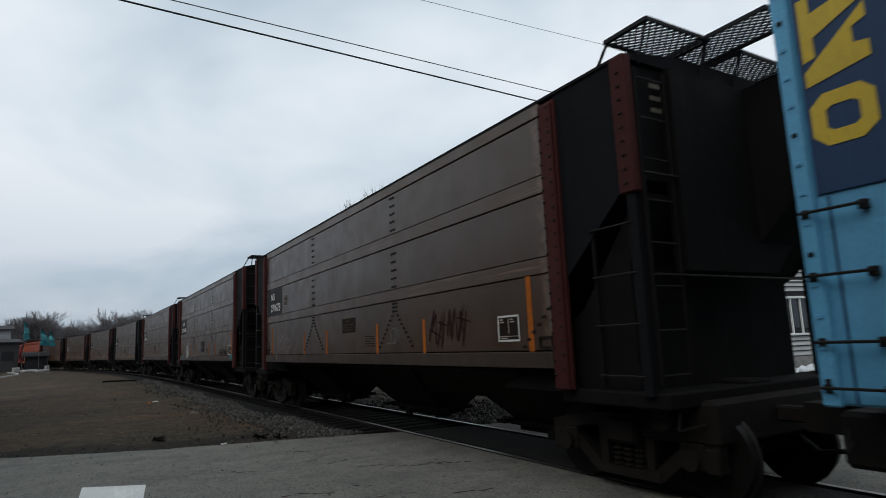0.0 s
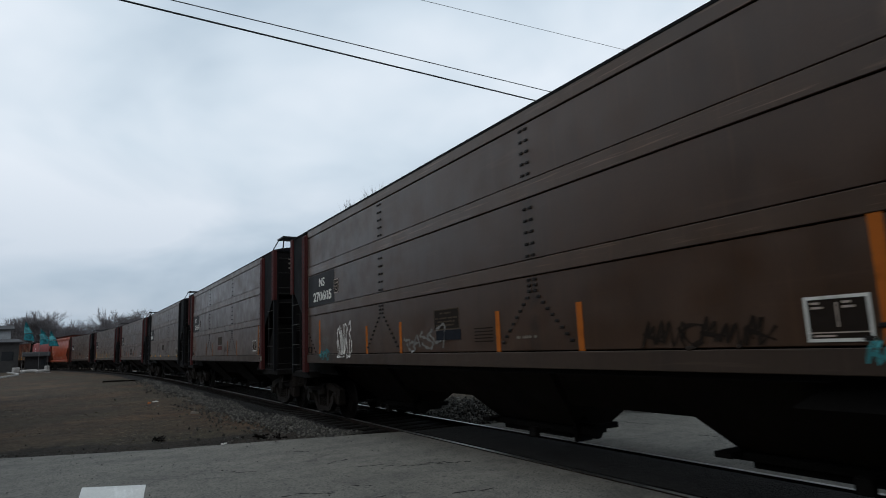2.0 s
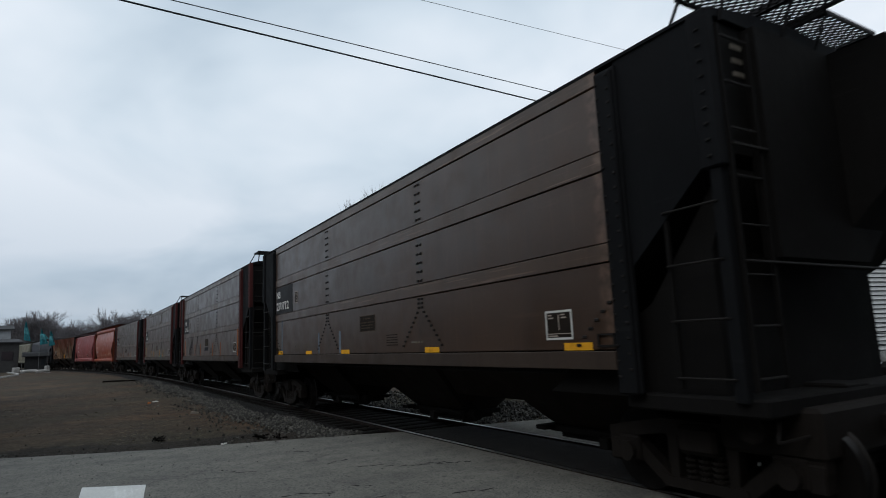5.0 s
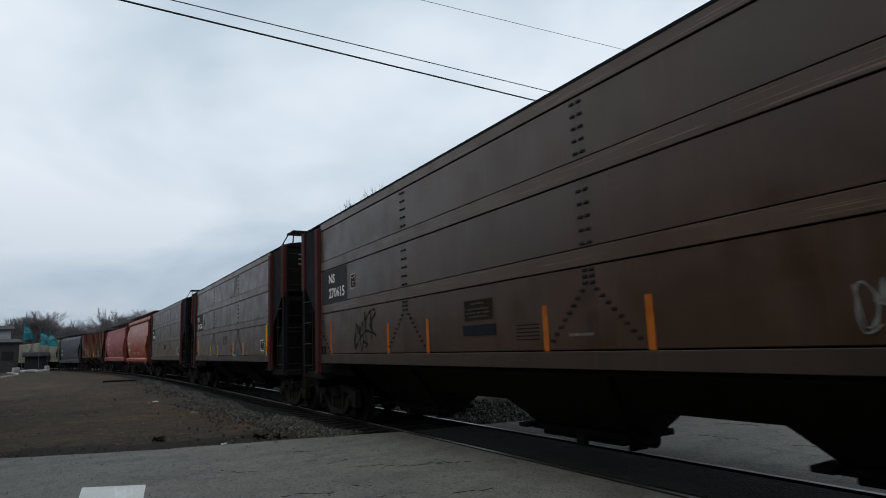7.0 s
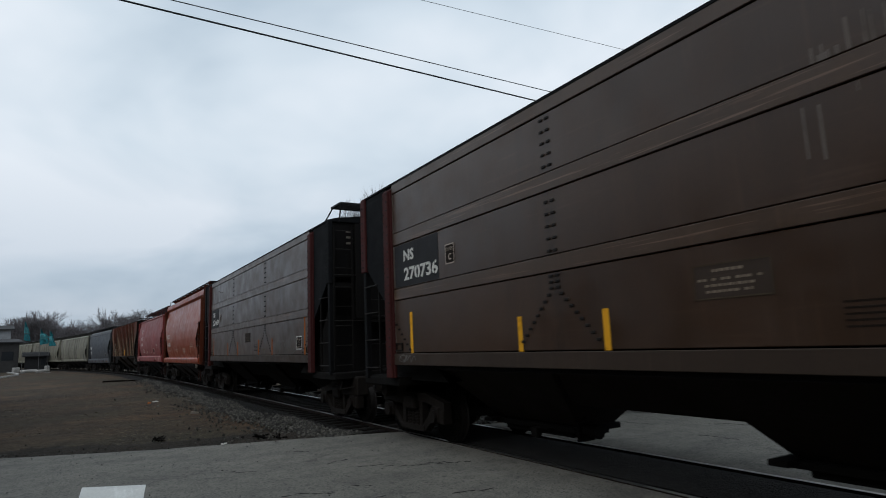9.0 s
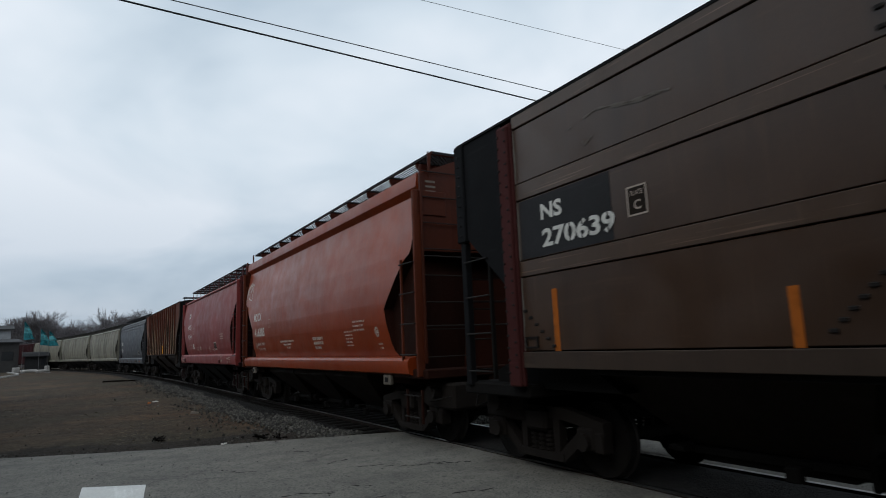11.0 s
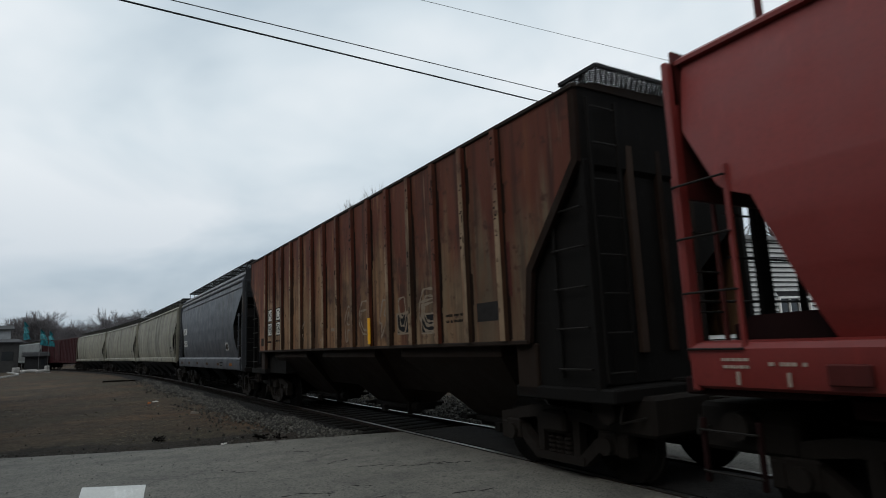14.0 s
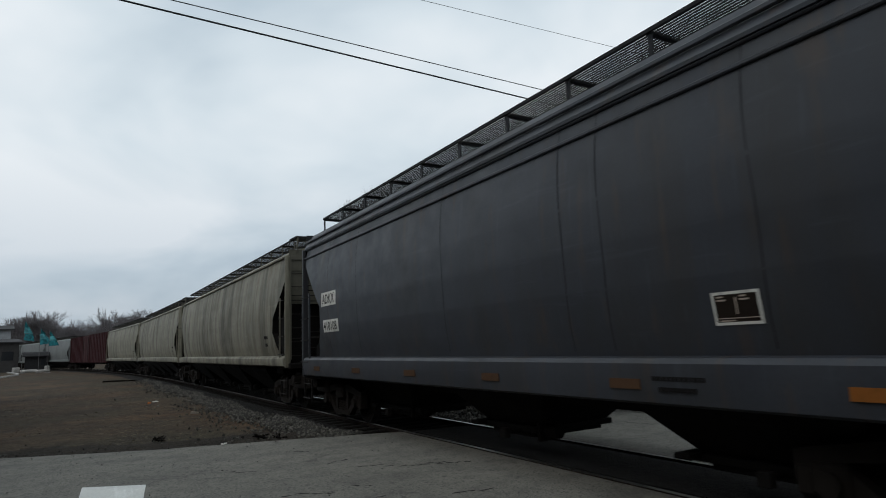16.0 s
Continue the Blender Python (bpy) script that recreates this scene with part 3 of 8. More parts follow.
# ---------------------------------------------------------------- the line of the track
OFF, CURVE_AT, NEAR_BEND, FAR_BEND = 6.303, -43.395, 0.00069, 0.002703
SPEED = 10.683
GAUGE = 0.7175


SCRAWLS = {
    # angular zigzags, tall loops and thin arcs in a unit box, drawn with straight runs
    "zigzag": [[(0.0, 0.42), (0.10, 0.30)], [(0.0, 0.55), (0.28, 0.78), (0.62, 1.0), (0.58, 0.40)], [(0.12, 0.86), (0.22, 0.50)], [(0.30, 0.82), (0.26, 0.42)], [(0.40, 0.86), (0.36, 0.45)],
               [(0.52, 0.76), (1.0, 0.90), (0.40, 0.12), (0.92, -0.05), (0.96, 0.52)], [(0.0, 0.22), (0.24, 0.44), (0.36, 0.12)], [(0.14, 0.80), (0.06, 0.0)]],
    "loops": [[(0.02, 0.52), (0.10, 0.05), (0.26, 0.02), (0.12, 0.40), (0.02, 0.72), (0.10, 0.88), (0.20, 0.70)], [(0.22, 0.93), (0.30, 0.02)], [(0.36, 0.02), (0.32, 0.92), (0.44, 0.10)],
              [(0.50, 0.02), (0.46, 0.96)], [(0.56, 0.04), (0.56, 1.0), (0.74, 0.86), (0.62, 0.55), (0.80, 0.0)], [(0.84, 0.92), (0.92, 1.05), (0.96, 0.80), (0.84, 0.70), (1.0, 0.45), (0.98, 0.04), (0.84, 0.06), (0.88, 0.52)]],
    "arcs": [[(0.02, 0.0), (0.06, 0.36), (0.0, 0.62), (0.06, 0.95), (0.20, 0.72), (0.32, 0.66)], [(0.30, 0.70), (0.36, 0.96), (0.46, 0.90), (0.42, 0.55), (0.26, 0.36), (0.46, 0.44), (0.46, 0.28)],
             [(0.46, 0.40), (0.60, 0.72), (0.76, 0.82), (0.92, 0.70), (1.0, 0.46)], [(0.60, 0.22), (0.66, 0.48), (0.76, 0.40), (0.70, 0.16), (0.80, 0.34)], [(0.80, 0.44), (0.98, 0.48), (0.84, 0.20)]],
    "gable": [[(0.1, 0.0), (0.0, 0.66), (0.38, 1.0), (0.60, 0.94), (1.0, 0.55), (0.92, 0.0), (0.74, 0.02), (0.72, 0.30), (0.30, 0.32), (0.28, 0.0), (0.1, 0.0)], [(0.42, 0.84), (0.20, 0.48), (0.66, 0.46), (0.42, 0.84)]],
    "hexagon": [[(1.0, 0.78), (0.80, 0.98), (0.28, 1.0), (0.04, 0.70), (0.0, 0.36), (0.32, 0.02), (0.84, 0.0), (1.0, 0.16)], [(0.18, 0.66), (0.14, 0.40), (0.40, 0.14), (0.86, 0.12)], [(0.12, 0.70), (1.0, 0.76)]],
    "bolt": [[(0.42, 1.0), (0.0, 0.42), (0.30, 0.44), (0.14, 0.0), (1.0, 0.62), (0.58, 0.60), (0.86, 1.0), (0.42, 1.0)]],
    "cups": [[(0.16, 0.94), (0.62, 1.0), (0.72, 0.62), (0.40, 0.44), (0.20, 0.64), (0.16, 0.94)], [(0.0, 0.56), (0.12, 0.12), (0.62, 0.06), (0.92, 0.60), (0.76, 0.60), (0.56, 0.24), (0.30, 0.26), (0.24, 0.56), (0.0, 0.56)]],
    "brush": [[(0.00, 0.52), (0.03, 0.44), (0.15, 0.49), (0.12, 0.29), (0.20, 0.38), (0.27, 0.38), (0.24, 0.19), (0.29, 0.12), (0.24, 0.00), (0.13, 0.10), (0.07, 0.33)], [(0.25, 0.24), (0.33, 0.69), (0.41, 0.19)], [(0.26, 0.31), (0.40, 0.36)], [(0.47, 0.76), (0.40, 0.60), (0.48, 0.55), (0.59, 0.48), (0.72, 0.31), (0.69, 0.12), (0.57, 0.14), (0.45, 0.31)], [(0.58, 0.55), (0.69, 0.79), (0.72, 0.79), (0.63, 0.64), (0.73, 0.45), (0.77, 0.31)], [(0.79, 0.76), (0.94, 0.98), (0.99, 0.90), (0.95, 0.45), (0.93, 0.12)], [(0.77, 0.31), (0.90, 0.38)]],
    "tangle": [[(0.03, 0.13), (0.13, 0.73), (0.26, 0.40), (0.43, 0.78), (0.45, 0.24)], [(0.52, 0.95), (0.58, 0.08)], [(0.53, 0.73), (0.71, 0.91), (0.91, 1.00), (1.00, 0.89), (0.71, 0.62), (1.00, 0.35)], [(0.06, 0.07), (0.32, 0.35), (0.58, 0.51), (0.97, 0.40)], [(0.36, 0.00), (0.45, 0.24), (0.65, 0.18), (0.53, 0.11)], [(0.78, 0.89), (0.82, 0.29)], [(0.26, 0.62), (0.35, 0.15)]],
    "scratch": [[(0.17, 0.86), (0.32, 0.97), (0.50, 0.84), (0.71, 0.68), (0.85, 0.66), (1.00, 0.54)], [(0.47, 0.81), (0.71, 0.61), (0.92, 0.57)], [(0.15, 0.19), (0.17, 0.03), (0.26, 0.22)], [(0.00, 0.73), (0.04, 0.78)]],
    "kay": [[(0.1, 1.0), (0.2, 0.0)], [(0.9, 0.95), (0.25, 0.5), (0.9, 0.05)]],
    "ess": [[(0.95, 0.85), (0.5, 1.0), (0.1, 0.75), (0.85, 0.45), (0.8, 0.1), (0.1, 0.05)]],
}


def scrawl(geo, shape, x0, x1, z0, z1, surface, wide):
    """Sprayed lines of even width, each turned smoothly at its corners."""
    for line in SCRAWLS[shape]:
        fine = []
        for (ax, az), (bx, bz) in zip(line, line[1:]):
            for j in range(5):
                t = j / 5
                fine.append((x0 + (x1 - x0) * (ax + (bx - ax) * t), z0 + (z1 - z0) * (az + (bz - az) * t)))
        fine.append((x0 + (x1 - x0) * line[-1][0], z0 + (z1 - z0) * line[-1][1]))
        for i in range(1, len(fine) - 1):
            (ax, az), (bx, bz), (cx, cz) = fine[i - 1:i + 2]
            fine[i] = ((ax + 2 * bx + cx) / 4, (az + 2 * bz + cz) / 4)
        ribbon(geo, fine, wide, surface)


def arc(x, y, a, k, q):
    b = a + k * q
    return x + (math.sin(b) - math.sin(a)) / k, y - (math.cos(b) - math.cos(a)) / k, b


def track(s):
    """Place and heading on the centre line, s metres on from the spot abreast of the camera."""
    if s >= CURVE_AT:
        return arc(0.0, OFF, 0.0, -NEAR_BEND, s)
    x, y, a = arc(0.0, OFF, 0.0, -NEAR_BEND, CURVE_AT)
    return arc(x, y, a, -FAR_BEND, s - CURVE_AT)


def beside(s, lat, z=0.0):
    """A point lat metres towards the camera's side of the centre line."""
    x, y, a = track(s)
    return (x + lat * math.sin(a), y - lat * math.cos(a), z)


def sweep(geo, s_list, section, slot_of=None):
    """Pull a section of (lat, z) along the track."""
    n = len(section)
    base = len(geo.v)
    for s in s_list:
        for lat, z in section:
            geo.v.append(beside(s, lat, z))
    for k in range(len(s_list) - 1):
        for i in range(n):
            j = (i + 1) % n
            geo.f.append((base + k * n + i, base + k * n + j, base + (k + 1) * n + j, base + (k + 1) * n + i))
            geo.m.append(slot_of(i) if slot_of else 0)
    geo.f += [tuple(base + i for i in range(n)), tuple(base + (len(s_list) - 1) * n + i for i in range(n))[::-1]]
    geo.m += [0, 0]


LOW = -0.14          # turf
ROAD_TOP = -0.012


# ---------------------------------------------------------------- ground, road, track
def make_ground():
    g = Geo()
    xs = sorted(set([-2500, -900, -400, -250] + [-180 + 10 * i for i in range(12)] + [-62 + 1.2 * i for i in range(52)] + [4, 20, 60, 200, 700, 2500]))
    ys = sorted(set([-2500, -700, -200, -80, -40, -25] + [-14 + 0.9 * i for i in range(34)] + [20, 28, 40, 70, 150, 400, 900, 2500]))
    n = len(ys)
    for x in xs:
        for y in ys:
            h = LOW
            if -62 < x < 0 and -14 < y < 16:
                h += 0.10 * noise.noise(Vector((x * 0.12, y * 0.16, 3.0))) + 0.03 * noise.noise(Vector((x * 0.7, y * 0.7, 9.0))) - 0.02
                h = min(h, -0.05)
            g.v.append((x, y, h))
    for i in range(len(xs) - 1):
        for j in range(n - 1):
            g.f.append((i * n + j, (i + 1) * n + j, (i + 1) * n + j + 1, i * n + j + 1))
            g.m.append(0)
    thing("ground", g, GROUND, "flat brown winter turf and bare soil beside the railway", "ground", kind="structure", smooth=40)


ROAD_EDGE = [(-26.0, -40.0), (-18.6, -14.0), (-15.3, -5.5), (-13.67, -1.41), (-12.5, 1.26), (-11.6, 4.1), (-11.15, 5.3), (-10.7, 7.4), (-10.2, 9.5), (-9.6, 14.0), (-9.4, 30.0), (-9.0, 70.0)]


def road_edge_x(y):
    for (xa, ya), (xb, yb) in zip(ROAD_EDGE, ROAD_EDGE[1:]):
        if ya <= y <= yb:
            return xa + (xb - xa) * (y - ya) / (yb - ya) + 0.10 * noise.noise(Vector((0.3, y * 1.3, 0))) + 0.04 * noise.noise(Vector((7.3, y * 6.0, 0)))
    return ROAD_EDGE[-1][0]


def slab(name, y_rows, label, right=14.0, mat=None):
    """A piece of paving between rows of y; each row may follow the track."""
    g = Geo()
    cols = 14
    for yf in y_rows:
        xe = road_edge_x(yf(-11.0))
        for c in range(cols + 1):
            x = xe + (right - xe) * (c / cols) ** 1.0
            g.v.append((x, yf(x), ROAD_TOP))
    n = cols + 1
    for k in range(len(y_rows) - 1):
        for c in range(cols):
            g.f.append((k * n + c, k * n + c + 1, (k + 1) * n + c + 1, (k + 1) * n + c))
            g.m.append(0)
    rim = [(k * n) for k in range(len(y_rows))]
    base = len(g.v)
    for i in rim:
        x, y, z = g.v[i]
        g.v.append((x - 0.05, y, LOW - 0.1))
    for k in range(len(rim) - 1):
        g.f.append((rim[k], rim[k + 1], base + k + 1, base + k))
        g.m.append(0)
    for row in (0, len(y_rows) - 1):
        base = len(g.v)
        for c in range(n):
            x, y, z = g.v[row * n + c]
            g.v.append((x, y, LOW - 0.1))
        for c in range(n - 1):
            g.f.append((row * n + c, row * n + c + 1, base + c + 1, base + c))
            g.m.append(0)
    return thing(name, g, mat or ASPHALT, label, "road", kind="structure")


def line_y(lat):
    """y of a line lat metres to the camera's side of the track, as a function of x."""
    return lambda x: OFF - lat - NEAR_BEND * x * x / 2


def flat_y(y):
    return lambda x: y


def make_roads():
    near = [flat_y(-40 + i * 2.0) for i in range(13)] + [flat_y(-14 + 0.35 * i) for i in range(54)] + [line_y(0.815)]
    slab("road_near", near, "worn grey asphalt road with cracks and loose grit")
    slab("road_crossing", [line_y(GAUGE - 0.105), line_y(0.0), line_y(-GAUGE + 0.105)], "dark asphalt infill between the rails of a level crossing", mat=INFILL_DARK)
    far = [line_y(-0.80)] + [flat_y(7.4 + 0.35 * i) for i in range(60)] + [flat_y(30 + 5 * i) for i in range(9)]
    slab("road_far", far, "pale worn asphalt beyond the level crossing")
    # stop line
    g = Geo()
    poly = [(-9.73, -0.02), (-9.31, 0.72), (-5.6, 0.33), (-5.6, -0.19)]
    g.prism_z(poly, ROAD_TOP - 0.01, ROAD_TOP + 0.004)
    thing("stop_line", g, ROAD_PAINT, "worn white stop line painted on the asphalt", "road marking", kind="structure")


def make_track():
    far = [-340 + 5 * i for i in range(60)] + [-40 + 2 * i for i in range(50)] + [70, 120, 220]
    for lat, nm in ((GAUGE + 0.036, "rail_near"), (-GAUGE - 0.036, "rail_far")):
        g = Geo()
        sec = [(lat - 0.036, -0.004), (lat - 0.030, 0.0), (lat + 0.030, 0.0), (lat + 0.036, -0.004), (lat + 0.036, -0.036), (lat + 0.010, -0.048),
               (lat + 0.010, -0.135), (lat + 0.07, -0.152), (lat + 0.07, -0.165), (lat - 0.07, -0.165), (lat - 0.07, -0.152), (lat - 0.010, -0.135), (lat - 0.010, -0.048), (lat - 0.036, -0.036)]
        sweep(g, far, sec, lambda i: 1 if i in (0, 1, 2) else 0)
        thing(nm, g, [RAIL_SIDE, RAIL_TOP], "rusty steel rail with a polished running surface", "rail", kind="structure")
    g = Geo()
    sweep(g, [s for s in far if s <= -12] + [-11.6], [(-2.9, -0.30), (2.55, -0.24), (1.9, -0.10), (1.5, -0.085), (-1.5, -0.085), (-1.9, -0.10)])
    bed = thing("ballast_bed", g, BALLAST_SHADE, "crushed stone ballast bed under the track, darkened as the train's shade", "ballast", kind="structure", smooth=40)
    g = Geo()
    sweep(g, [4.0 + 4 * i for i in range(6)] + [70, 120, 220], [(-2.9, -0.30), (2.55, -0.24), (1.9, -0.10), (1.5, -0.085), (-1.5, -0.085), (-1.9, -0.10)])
    thing("ballast_bed_beyond", g, BALLAST_SHADE, "crushed stone ballast bed under the track, darkened as the train's shade", "ballast", kind="structure", smooth=40)
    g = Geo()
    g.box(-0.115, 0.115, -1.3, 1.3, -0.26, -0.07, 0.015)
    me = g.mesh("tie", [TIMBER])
    for i in range(190):
        s = -11.9 - 0.53 * i
        x, y, a = track(s)
        ob = part("tie", me, TIMBER, bed)
        ob.matrix_basis = pose(x, y, 0.0, 0, 0, math.degrees(a) + random.uniform(-1.2, 1.2))
    return bed


def stone(g, x, y, z, r, rng):
    p = []
    for dx, dy, dz in ((1, 0, 0), (-1, 0, 0), (0, 1, 0), (0, -1, 0), (0, 0, 1), (0, 0, -1)):
        k = r * rng.uniform(0.6, 1.25)
        p.append((dx * k, dy * k, dz * k * 0.75))
    m = Euler((rng.uniform(0, 6), rng.uniform(0, 6), rng.uniform(0, 6))).to_matrix()
    p = [tuple(m @ Vector(q) + Vector((x, y, z))) for q in p]
    g.add(p, [(0, 2, 4), (2, 1, 4), (1, 3, 4), (3, 0, 4), (2, 0, 5), (1, 2, 5), (3, 1, 5), (0, 3, 5)])


def make_stones():
    rng = random.Random(4)
    g = Geo()
    for i in range(13000):
        s = -11.9 - 38 * rng.random() ** 1.7
        turn = 0.55 * math.exp((s + 12.0) / 2.2)
        edge = 2.78 - turn + 0.022 * (s + 12) + 0.10 * math.sin(s * 0.5) + 0.10 * math.sin(s * 1.7)
        lat = rng.uniform(1.78 - turn + 0.15 * math.sin(s * 0.9), edge) if rng.random() < 0.90 else edge + rng.expovariate(3.0)
        x, y, z = beside(s, lat)
        if noise.noise(Vector((x * 1.1, y * 2.2, 5.0))) < -0.12 and rng.random() < 0.75:
            continue
        top = -0.075 if lat < 1.6 else (-0.075 - (lat - 1.6) * 0.06)
        stone(g, x, y, max(top, LOW - 0.0) + rng.uniform(-0.01, 0.03), rng.uniform(0.018, 0.050) * (1.0 if s > -24 else 1.4), rng)
    for i in range(2600):
        s = -11.5 - 16 * rng.random() ** 1.3
        x, y, z = beside(s, rng.uniform(-4.2, -1.0))
        stone(g, x, y, LOW + rng.uniform(0.03, 0.09), rng.uniform(0.03, 0.07), rng)
    # spill along the road's edge and over the asphalt
    for i in range(700):
        y = rng.uniform(-6, 5.2)
        x = road_edge_x(y) - rng.expovariate(2.2)
        stone(g, x, y, LOW + 0.05, rng.uniform(0.012, 0.03), rng)
    for i in range(130):
        y = rng.uniform(-4, 5.4)
        x = road_edge_x(y) + abs(rng.gauss(0, 2.2))
        stone(g, x, y, ROAD_TOP + 0.006, rng.uniform(0.006, 0.017), rng)
    clods = Geo()
    for i in range(2600):
        y = rng.uniform(-11.0, 4.2)
        x = road_edge_x(y) - 0.03 - abs(rng.gauss(0, 0.55))
        if noise.noise(Vector((x * 1.3, y * 0.9, 8.0))) > -0.15:
            stone(clods, x, y, LOW + 0.10 * noise.noise(Vector((x * 0.12, y * 0.16, 3.0))) + 0.01, rng.uniform(0.012, 0.045), rng)
    thing("soil_clods", clods, CLOD, "dark clods of soil and rotted leaves along the road edge", "soil", kind="stuff")
    thing("ballast_stones", g, STONE, "loose grey ballast stones along the track", "ballast", kind="stuff")
    # a heap of stone beyond the far rail
    g = Geo()
    for i in range(1500):
        a, r = rng.uniform(0, 6.283), 1.9 * math.sqrt(rng.random())
        h = 0.36 * max(0, 1 - (r / 1.9) ** 1.4)
        stone(g, -12.9 + 1.3 * r * math.cos(a), 8.9 + 0.8 * r * math.sin(a), LOW + h * rng.uniform(0.6, 1.05), rng.uniform(0.03, 0.07), rng)
    thing("stone_heap", g, STONE, "low heap of pale crushed stone beside the track", "gravel", kind="stuff")


def make_grass():
    rng = random.Random(8)
    g = Geo()
    for i in range(15000):
        x = -13.5 - 30 * rng.random() ** 1.7
        y = rng.uniform(-12, 3.3)
        if x > road_edge_x(y) - 0.12 or noise.noise(Vector((x * 0.45, y * 0.45, 1.0))) < -0.18 + 0.2 * rng.random():
            continue
        z = LOW + 0.10 * noise.noise(Vector((x * 0.12, y * 0.16, 3.0))) - 0.02
        a, h, w = rng.uniform(0, 6.283), rng.uniform(0.008, 0.028), rng.uniform(0.014, 0.03)
        lx, ly = rng.uniform(-0.14, 0.14), rng.uniform(-0.14, 0.14)
        dx, dy = math.cos(a) * w, math.sin(a) * w
        g.add([(x - dx, y - dy, z), (x + dx, y + dy, z), (x + lx, y + ly, z + h)], [(0, 1, 2)])
    thing("dead_grass", g, BLADE, "short dead brown grass in patches on the soil", "grass", kind="stuff")


def make_litter():
    rng = random.Random(2)
    g = Geo()
    g.box(-1.1, 0.3, -0.12, 0.12, 0.0, 0.12, 0.02)
    g.box(0.2, 1.15, -0.07, 0.10, 0.0, 0.09, 0.02)
    thing("discarded_tie", g, TIMBER, "dark discarded timber tie lying on the turf", "timber", at=pose(-51.0, 1.95, LOW - 0.02, 0, 0, 78))
    spots = [(-26.7, 2.3, 0.13, WHITE_MARK), (-26.2, 2.05, 0.11, ORANGE_MARK), (-13.1, 2.42, 0.09, WHITE_MARK), (-43.0, -5.5, 0.4, FADED_MARK), (-12.75, 2.0, 0.1, FADED_MARK), (-20.5, 2.9, 0.16, FADED_MARK)]
    for x, y, r, mt in spots:
        g = Geo()
        n = 9
        top = [(r * (0.6 + 0.4 * rng.random()) * math.cos(6.283 * i / n), 0.6 * r * (0.6 + 0.4 * rng.random()) * math.sin(6.283 * i / n), r * rng.uniform(0.15, 0.5)) for i in range(n)]
        low = [(a * 1.15, b * 1.15, 0.0) for a, b, c in top]
        g.loft([low, top])
        thing("paper_scrap", g, mt, "crumpled pale scrap of litter on the ground", "litter", at=pose(x, y, LOW - 0.01, 0, 0, rng.uniform(0, 180)))
    for x, y, r in ((-14.7, 1.36, 0.26), (-13.4, 3.2, 0.3), (-12.9, 3.5, 0.22)):
        g = Geo()
        for i in range(14):
            a = rng.uniform(0, 6.283)
            g.tube((rng.uniform(-r, r), rng.uniform(-r, r) * 0.5, 0.01), (rng.uniform(-r, r) * 1.3, rng.uniform(-r, r) * 0.6, rng.uniform(0.03, 0.12)), 0.012, 5)
        thing("twig_clump", g, TIMBER, "clump of dark twigs and dead weeds on the verge", "debris", at=pose(x, y, LOW + 0.0))


